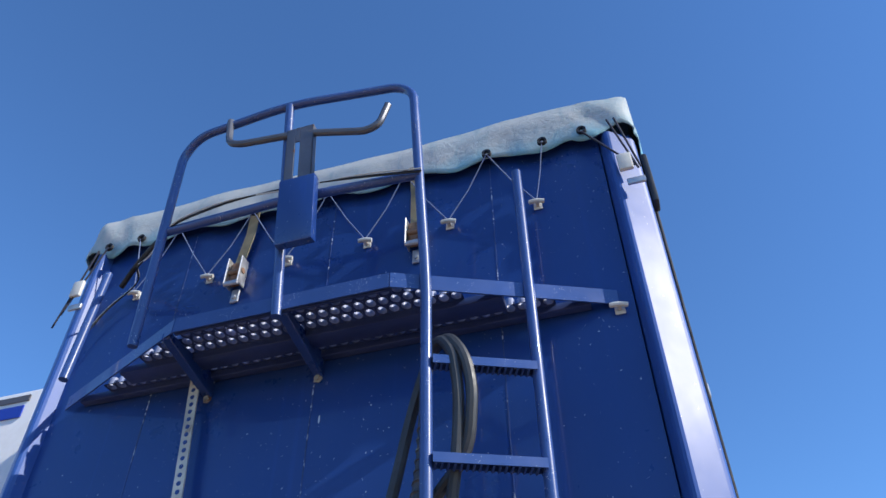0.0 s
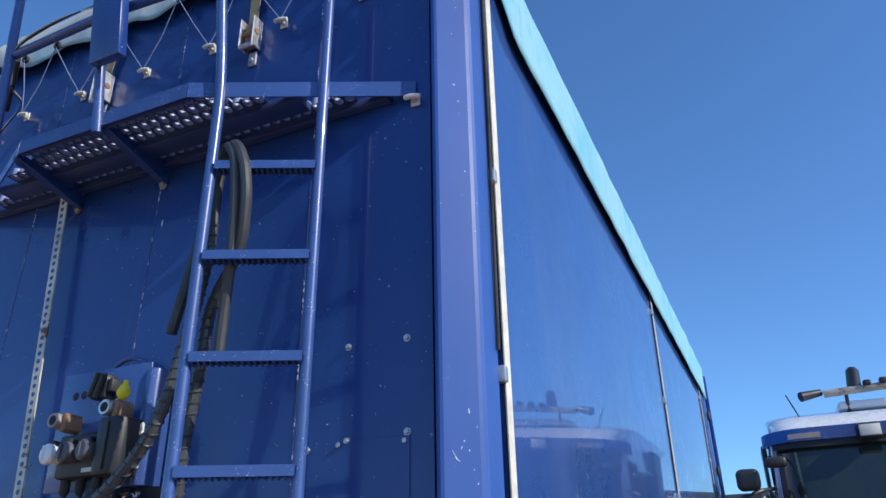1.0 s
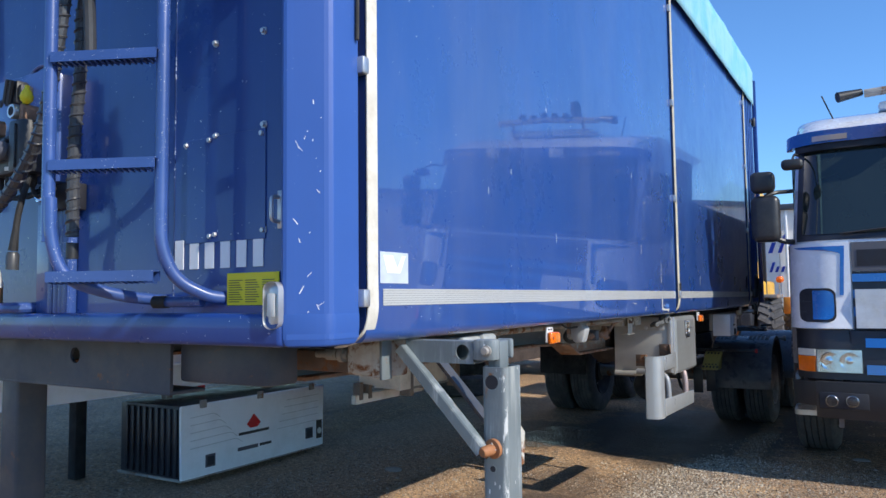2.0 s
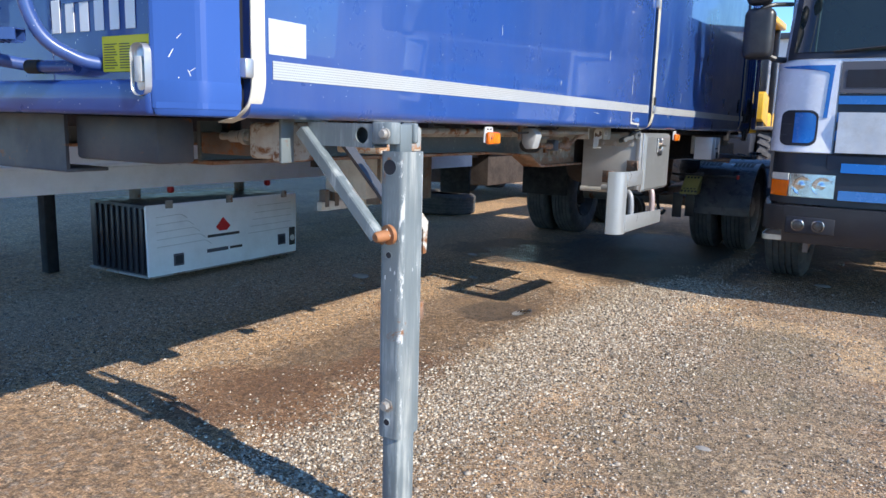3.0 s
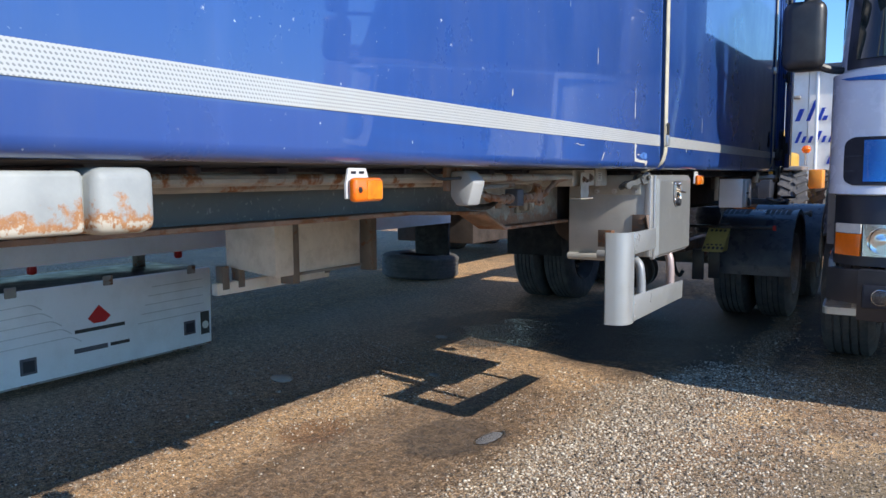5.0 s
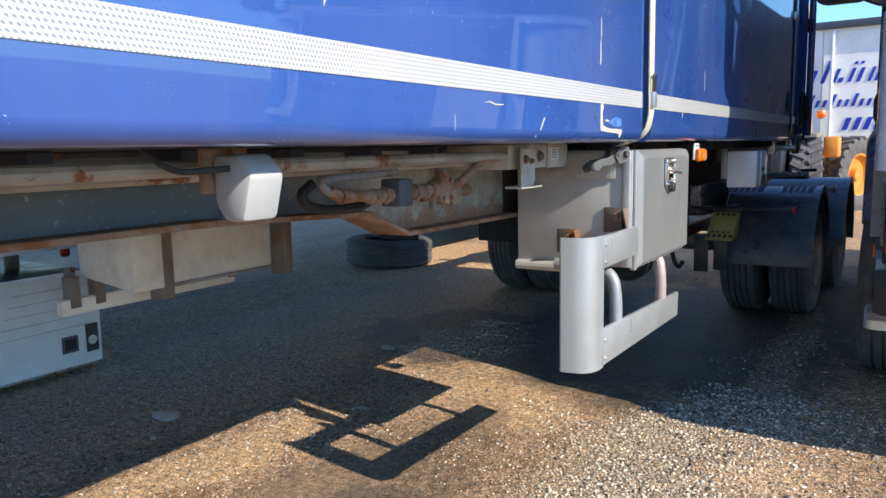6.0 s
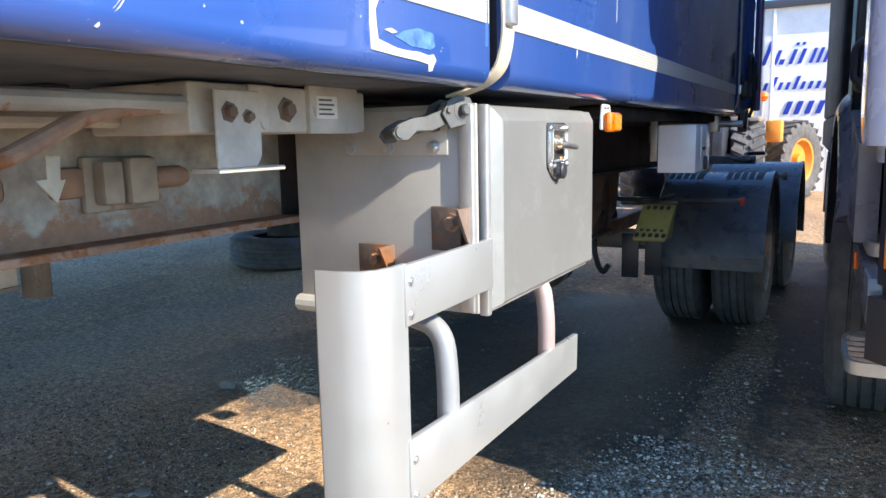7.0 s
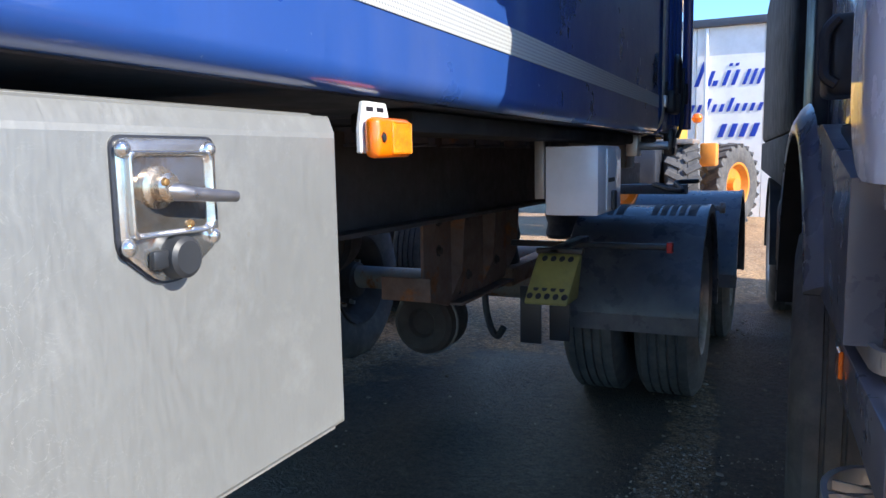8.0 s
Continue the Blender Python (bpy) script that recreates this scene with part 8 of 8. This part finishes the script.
def cooling_unit():
    x1 = UX + 0.075
    u = part("cooling_unit", box(B(), UX - 0.70, x1 - 0.03, 4.470, 6.080, 0.062, 0.625, 0.008), M_TRUCKDARK, white, "underslung cooling unit with a white cover")
    cover = part("unit_cover", prism(B(), [(4.450, 0.060), (4.440, 0.615), (4.450, 0.628), (6.100, 0.628), (6.110, 0.615), (6.100, 0.060)], "x", x1 - 0.028, x1, 0.008, 3), M_COVER, u)
    for y in (4.650, 5.270, 5.930):
        part("cover_latch", box(B(), x1, x1 + 0.012, y - 0.035, y + 0.035, 0.595, 0.66, 0.006), M_STEELRUST, u)
    for y, z in ((4.730, 0.17), (5.900, 0.20)):
        part("cover_vent", box(B(), x1, x1 + 0.006, y - 0.05, y + 0.05, z - 0.05, z + 0.05, 0.004), M_TRUCKGREY, u)
        part("vent_core", box(B(), x1 + 0.006, x1 + 0.008, y - 0.035, y + 0.035, z - 0.035, z + 0.035), M_TRUCKDARK, u)
    part("gauge_plate", box(B(), x1, x1 + 0.004, 6.000, 6.080, 0.13, 0.30, 0.002, 1), M_INK, u)
    part("gauge", lathe(B(), [(0, 0.008), (0.028, 0.008), (0.030, 0)], (x1, 6.040, 0.20), (1, 0, 0), 16), M_CLEAT, u)
    for k in range(5):
        z = 0.53 - 0.06 * k
        bm = tube(B(), rounded([(x1 + 0.001, 4.530, z), (x1 + 0.001, 4.770 + 0.06 * k, z + 0.01), (x1 + 0.001, 4.830 + 0.06 * k, z - 0.03)], 0.03), 0.003, 5)
        part("pressed_line", bm, M_GREYWHITE, cover)
        bm = tube(B(), [(x1 + 0.001, 5.600 - 0.03 * k, z + 0.01), (x1 + 0.001, 6.030, z + 0.015)], 0.003, 5)
        part("pressed_line", bm, M_GREYWHITE, cover)
    part("emblem", prism(B(), [(5.200, 0.475), (5.120, 0.395), (5.160, 0.36), (5.240, 0.36), (5.280, 0.395)], "x", x1 + 0.0005, x1 + 0.002), M_RINK, cover, "plain red emblem shape")
    part("brand_bar", box(B(), x1 + 0.0005, x1 + 0.002, 5.030, 5.380, 0.312, 0.335), M_INK, cover)
    part("model_bar", box(B(), x1 + 0.0005, x1 + 0.002, 5.020, 5.250, 0.185, 0.215), M_TRUCKGREY, cover)
    part("model_bar", box(B(), x1 + 0.0005, x1 + 0.002, 5.270, 5.410, 0.19, 0.212), M_INK, cover)
    for k in range(9):
        x = UX - 0.62 + 0.075 * k
        part("side_louvre", box(B(), x, x + 0.03, 4.450, 4.472, 0.08, 0.60, 0.006), M_TRUCKDARK, u)
    part("unit_base", box(B(), UX - 0.72, x1 - 0.01, 4.450, 6.100, 0.045, 0.064, 0.004), M_STEELRUST, u)
    for y in (4.700, 5.850):
        part("hanger", box(B(), UX - 0.5, UX - 0.42, y, y + 0.06, 0.62, 0.85, 0.006), M_FRAME, u)
        part("hanger_tag", box(B(), UX - 0.41, UX - 0.36, y + 0.3, y + 0.36, 0.66, 0.72, 0.02), M_RINK, u)


M_POSTRUST = surf("rusty_grey_post", (0.20, 0.17, 0.145), 0.7, var=0.3, vscale=6, rust=0.35, bump=0.3)


def under_frame():
    # boxes and posts slung under the far side of the trailer's frame
    bm = prism(B(), [(-2.20, 0.755), (-1.785, 0.712), (-1.785, 1.049), (-2.20, 1.049)], "y", 5.440, 5.590, 0.008)
    part("slung_box", bm, M_NBOX, trailer, "cream-grey box slung under the frame")
    part("slung_box", box(B(), -2.21, -1.885, 5.655, 6.330, 0.690, 1.049, 0.008), M_NBOX, trailer, "cream-grey box with flaking paint")
    part("box_lip", box(B(), -1.885, -1.872, 5.655, 6.330, 0.690, 0.707, 0.003), M_STEELRUST, trailer)
    for y in (5.590, 6.345):
        part("hanger_post", box(B(), -1.90, -1.80, y, y + 0.062, 0.655, 1.049, 0.004), M_POSTRUST, trailer)
    part("cross_beam", box(B(), -2.17, -2.12, 5.30, 6.28, 0.600, 0.672, 0.006), M_NBOX, trailer)
    for y in (5.34, 5.46, 6.23):
        part("beam_hanger", box(B(), -2.18, -2.115, y, y + 0.05, 0.63, 0.77, 0.004), M_POSTRUST, trailer)
    for y in (13.7, 15.0):
        wheel(white, NX - 0.22, y, 0.505, 0.33, 1, M_RIMG)
        wheel(white, NX - 2.33, y, 0.505, 0.33, -1, M_RIMG)
    part("mudflap", box(B(), NX - 0.5, NX - 0.02, 9.86, 9.90, 0.35, 0.98, 0.004), M_BLACK, white)
    part("landing_leg", box(B(), NX - 0.88, NX - 0.78, 4.22, 4.32, 0.0, 0.9, 0.01), M_DULL, white)
    part("landing_leg", box(B(), NX - 1.88, NX - 1.78, 4.22, 4.32, 0.0, 0.9, 0.01), M_DULL, white)


cooling_unit()
under_frame()


# ---- tyre lying on the ground ----
def loose_tyre(x, y):
    bm = lathe(B(), tyre_profile(0.50, 0.29), (x, y, 0.150), (0.03, 0.02, 1), 48)
    tagged(part("loose_tyre", bm, M_TYRE), "worn bare truck tyre lying flat on the gravel", "tyre")


loose_tyre(-4.12, 10.32)

# ---- wheel loader and white hall ----
loader = thing("wheel_loader", (-1.2, 18.5, 0), "yellow wheel loader with orange rims", "wheel loader")
M_ORANGE = surf("orange_paint", (0.70, 0.26, 0.03), 0.5, var=0.15, dirt=((0.2, 0.12, 0.06), 0.5))


def loader_tyre(x, y, ang):
    t = Matrix.Translation((x, y, 0)) @ pose(0, 0, 0, 0, 0, ang)
    bm = lathe(B(), tyre_profile(0.68, 0.48, 2), (0, 0, 0.67), (1, 0, 0), 40)
    for k in range(22):
        a = 2 * math.pi * k / 22
        for s in (-1, 1):
            c = Vector((s * 0.13, 0.675 * math.cos(a + 0.07 * s), 0.67 + 0.675 * math.sin(a + 0.07 * s)))
            rot = Matrix.Translation(c) @ Matrix.Rotation(a - math.pi / 2, 4, "X") @ Matrix.Rotation(0.5 * s, 4, "Z")
            box(bm, -0.13, 0.13, -0.045, 0.045, -0.03, 0.035, 0.008, 1, rot)
    bmesh.ops.transform(bm, matrix=t, verts=bm.verts)
    ty = tagged(part("tyre", bm, M_TYRE, loader), kind="stuff")
    bm = lathe(B(), [(0.40, 0.20), (0.40, 0.23), (0.36, 0.22), (0.30, 0.12), (0.14, 0.10), (0.12, 0.2), (0, 0.2)], (0, 0, 0.67), (1, 0, 0), 28)
    bmesh.ops.transform(bm, matrix=t, verts=bm.verts)
    part("rim", bm, M_ORANGE, ty)


loader_tyre(-0.86, 17.6, 12)
loader_tyre(-0.30, 19.4, -25)
loader_tyre(-2.6, 17.6, 12)
loader_tyre(-2.2, 19.6, -25)
part("engine_hood", box(B(), -2.2, -1.0, 18.3, 20.0, 0.85, 1.75, 0.08, 3), M_YELLOW, loader)
part("front_frame", box(B(), -1.9, -1.05, 16.6, 18.0, 0.7, 1.3, 0.05, 2), M_TRUCKDARK, loader)
part("tool_locker", box(B(), -0.60, -0.36, 18.0, 18.5, 1.02, 1.38, 0.03, 2), M_ORANGE, loader)
part("cab_frame", box(B(), -1.75, -1.08, 17.9, 18.0, 1.3, 2.0, 0.02, 2), M_YELLOW, loader)
for x, y in ((-1.05, 17.5), (-1.05, 18.6), (-2.0, 17.5), (-2.0, 18.6)):
    part("cab_pillar", box(B(), x - 0.06, x + 0.06, y - 0.06, y + 0.06, 1.3, 3.55, 0.015), M_TRUCKDARK, loader)
part("cab_roof", box(B(), -2.15, -0.9, 17.35, 18.75, 3.5, 3.65, 0.04, 3), M_YELLOW, loader)
part("cab_glass", box(B(), -1.98, -1.08, 17.48, 17.52, 1.9, 3.45, 0.004), M_GLASS, loader)
part("fender", box(B(), -1.15, -0.62, 17.2, 18.2, 1.36, 1.44, 0.02), M_FRAME, loader)
part("beacon", lathe(B(), [(0, -0.085), (0.06, -0.06), (0.088, 0), (0.06, 0.06), (0, 0.085)], (-0.64, 17.9, 1.76), (0, 0, 1), 18), M_AMBER, loader, "round orange beacon on a thin stalk")
part("beacon_stalk", tube(B(), [(-0.65, 17.9, 1.40), (-0.645, 17.9, 1.70)], 0.012, 8), M_ZINC, loader)

part("mast", box(B(), -1.46, -1.38, 17.44, 17.52, 1.5, 3.12, 0.015), M_YELLOW, loader)
part("side_body", prism(B(), [(17.2, 1.58), (17.9, 1.45), (17.9, 2.05), (17.45, 2.15), (17.2, 2.10)], "x", -1.42, -0.98, 0.02, 2), M_YELLOW, loader)
loader.location.x += 0.18

hall = thing("white_hall", (3, 22, 0), "long white sheet-metal hall with blue lettering", "building")
WY = 21.0


def letter_bar(bm):
    """A slanted bar that stands for one character."""
    z0 = min(v.co.z for v in bm.verts)
    for v in bm.verts:
        v.co.x += 0.35 * (v.co.z - z0)
    part("letter_bar", bm, M_BINK, hall)


xs = np.arange(-3.2, 16.0, 1.2)
for x in xs:
    part("wall_sheet", box(B(), float(x), float(x) + 1.19, WY, WY + 0.08, 0.0, 3.58, 0.004, 1), M_HALL, hall)
part("back_wall", box(B(), -3.2, 16.0, WY + 0.085, WY + 9, 0.0, 3.57), M_GREYWHITE, hall)
part("eave", box(B(), -3.3, 16.1, WY - 0.12, WY + 9.1, 3.58, 3.72, 0.01), M_TRUCKGREY, hall)
part("downpipe", tube(B(), [(-0.62, WY - 0.06, 0.05), (-0.62, WY - 0.06, 3.55)], 0.035, 10), M_WHITE, hall)
# one row of a large word with two dots, one of small letters, one of figures
for x, w, h in ((-1.07, 0.10, 0.27), (-0.84, 0.08, 0.46), (-0.62, 0.07, 0.28), (-0.52, 0.09, 0.10), (-0.34, 0.07, 0.28), (-0.18, 0.07, 0.28), (0.02, 0.06, 0.28), (0.14, 0.06, 0.28), (0.26, 0.06, 0.28)):
    letter_bar(box(B(), x, x + w, WY - 0.012, WY - 0.002, 2.49, 2.49 + h, 0.004, 1))
for x in (-0.22, -0.11):
    letter_bar(box(B(), x, x + 0.06, WY - 0.012, WY - 0.002, 2.84, 2.895, 0.004, 1))
for k in range(11):
    x = -1.06 + 0.135 * k
    letter_bar(box(B(), x, x + 0.065, WY - 0.012, WY - 0.002, 2.0, 2.145 + (0.11 if k in (0, 3, 6) else 0), 0.004, 1))
for k in range(4):
    letter_bar(box(B(), -0.40 + 0.19 * k, -0.30 + 0.19 * k, WY - 0.012, WY - 0.002, 1.52, 1.77, 0.004, 1))
part("wall_lamp", box(B(), -1.10, -0.95, WY - 0.20, WY - 0.02, 2.98, 3.05, 0.02), M_STEELRUST, hall)


# ---- loose stones on the yard ----
def gravel(name, count, area, size, seed, tones, label, belt=0.6):
    rng = np.random.default_rng(seed)
    t = (1 + 5 ** 0.5) / 2
    ico = np.array([(-1, t, 0), (1, t, 0), (-1, -t, 0), (1, -t, 0), (0, -1, t), (0, 1, t), (0, -1, -t), (0, 1, -t), (t, 0, -1), (t, 0, 1), (-t, 0, -1), (-t, 0, 1)]) / 1.9
    tri = np.array([(0, 11, 5), (0, 5, 1), (0, 1, 7), (0, 7, 10), (0, 10, 11), (1, 5, 9), (5, 11, 4), (11, 10, 2), (10, 7, 6), (7, 1, 8), (3, 9, 4), (3, 4, 2), (3, 2, 6), (3, 6, 8), (3, 8, 9), (4, 9, 5), (2, 4, 11), (6, 2, 10), (8, 6, 7), (9, 8, 1)])
    x0, x1, y0, y1 = area
    pos = np.stack([rng.uniform(x0, x1, count * 2), rng.uniform(y0, y1, count * 2)], 1)
    keep = np.array([noise.noise((p[0] * 1.1, p[1] * 0.5, seed)) + 0.6 * noise.noise((p[0] * 3, p[1] * 2.2, seed + 5)) for p in pos]) + rng.uniform(-0.7, 0.7, len(pos))
    # swept into a belt beside the trailer, thin under it
    keep += belt * np.exp(-((pos[:, 0] - 0.08 - 0.05 * (pos[:, 1] - 4.9)) / 0.27) ** 2) - 0.35 * np.clip((-1.2 - pos[:, 0]) / 0.8, 0, 1)
    keep -= 1.5 * np.clip((pos[:, 1] - 6.8 - 0.6 * (pos[:, 0] > 0.2)) / 0.5, 0, 1) * (1 - np.exp(-((pos[:, 0] - 0.42) / 0.09) ** 2)) * (1 - 0.4 * np.clip((pos[:, 0] - 0.5) / 0.3, 0, 1))
    keep -= 1.5 * np.exp(-((pos[:, 0] + 0.78) / 0.42) ** 2 - ((pos[:, 1] - 4.7) / 1.7) ** 2)
    keep -= 1.2 * np.exp(-((pos[:, 0] + 0.55) / 0.30) ** 2 - ((pos[:, 1] - 5.5) / 0.32) ** 2)
    pos = pos[np.argsort(-keep)[:count]]
    n = len(pos)
    s = size[0] * (size[1] / size[0]) ** (rng.random(n) ** 2.2)
    sh = s[:, None] * np.stack([rng.uniform(0.7, 1.3, n), rng.uniform(0.7, 1.3, n), rng.uniform(0.45, 0.8, n)], 1)
    a = rng.uniform(0, 6.283, n)
    jit = rng.uniform(0.75, 1.25, (n, 12, 1))
    v = ico[None] * jit * sh[:, None, :]
    c, q = np.cos(a)[:, None], np.sin(a)[:, None]
    vx, vy = v[:, :, 0] * c - v[:, :, 1] * q, v[:, :, 0] * q + v[:, :, 1] * c
    h = np.array([ground_height(p[0], p[1]) for p in pos])
    v = np.stack([vx + pos[:, :1], vy + pos[:, 1:], v[:, :, 2] + h[:, None] + sh[:, 2:] * 0.25], 2).reshape(-1, 3)
    f = (tri[None] + 12 * np.arange(n)[:, None, None]).reshape(-1, 3)
    me = bpy.data.meshes.new(name)
    me.vertices.add(len(v))
    me.vertices.foreach_set("co", v.ravel())
    me.loops.add(f.size)
    me.loops.foreach_set("vertex_index", f.ravel().astype(np.int32))
    me.polygons.add(len(f))
    me.polygons.foreach_set("loop_start", np.arange(0, f.size, 3, dtype=np.int32))
    me.update(calc_edges=True)
    nn = Nodes(name)
    geo = nn.add("ShaderNodeNewGeometry")
    col = nn.mix(nn.ramp(geo.outputs["Random Per Island"], 0.1, 0.9), tones[0], tones[1])
    col = nn.mix(nn.ramp(nn.noise(90, 4), 0.4, 0.8, 0, 0.5), col, tone(tones[0], 0.6))
    nn.set("Base Color", col)
    nn.set("Roughness", 0.9)
    nn.bump(nn.noise(300, 3), 0.4, 0.001)
    me.materials.append(nn.mat)
    tagged(new(name, me), label, "gravel", kind="stuff")


gravel("fine_gravel", 110000, (-2.8, 3.2, 2.6, 9.0), (0.0018, 0.0070), 3, ((0.060, 0.044, 0.032), (0.70, 0.58, 0.44)), "fine loose gravel strewn over packed dirt")
gravel("belt_gravel", 34000, (-0.7, 1.0, 2.6, 7.6), (0.0022, 0.0095), 5, ((0.09, 0.068, 0.050), (0.80, 0.69, 0.53)), "pale crushed stone swept between the vehicles", 2.2)
gravel("coarse_gravel", 3200, (-4.5, 3.4, 2.6, 12.0), (0.005, 0.016), 8, ((0.16, 0.12, 0.085), (0.44, 0.37, 0.29)), "scattered coarse stones on the yard")
for i, (x, y, s) in enumerate(((-2.08, 5.76, 0.085), (-1.30, 6.34, 0.035), (1.29, 7.94, 0.07), (-1.87, 7.32, 0.06), (1.2, 3.9, 0.035), (2.1, 5.4, 0.04))):
    bm = B()
    bmesh.ops.create_icosphere(bm, subdivisions=2, radius=1.0)
    for v in bm.verts:
        k = 1 + 0.25 * noise.noise(v.co * 1.7 + Vector((i * 7, 0, 0)))
        v.co = Vector((x + v.co.x * s * k, y + v.co.y * s * 0.7 * k, 0.004 + v.co.z * s * 0.28 * k))
    tagged(part("flat_stone", bm, surf("pale_stone", (0.34, 0.31, 0.27), 0.9, var=0.2, vscale=20, bump=0.4)), "flat pale stone lying on the dirt", "stone", "loose stones")
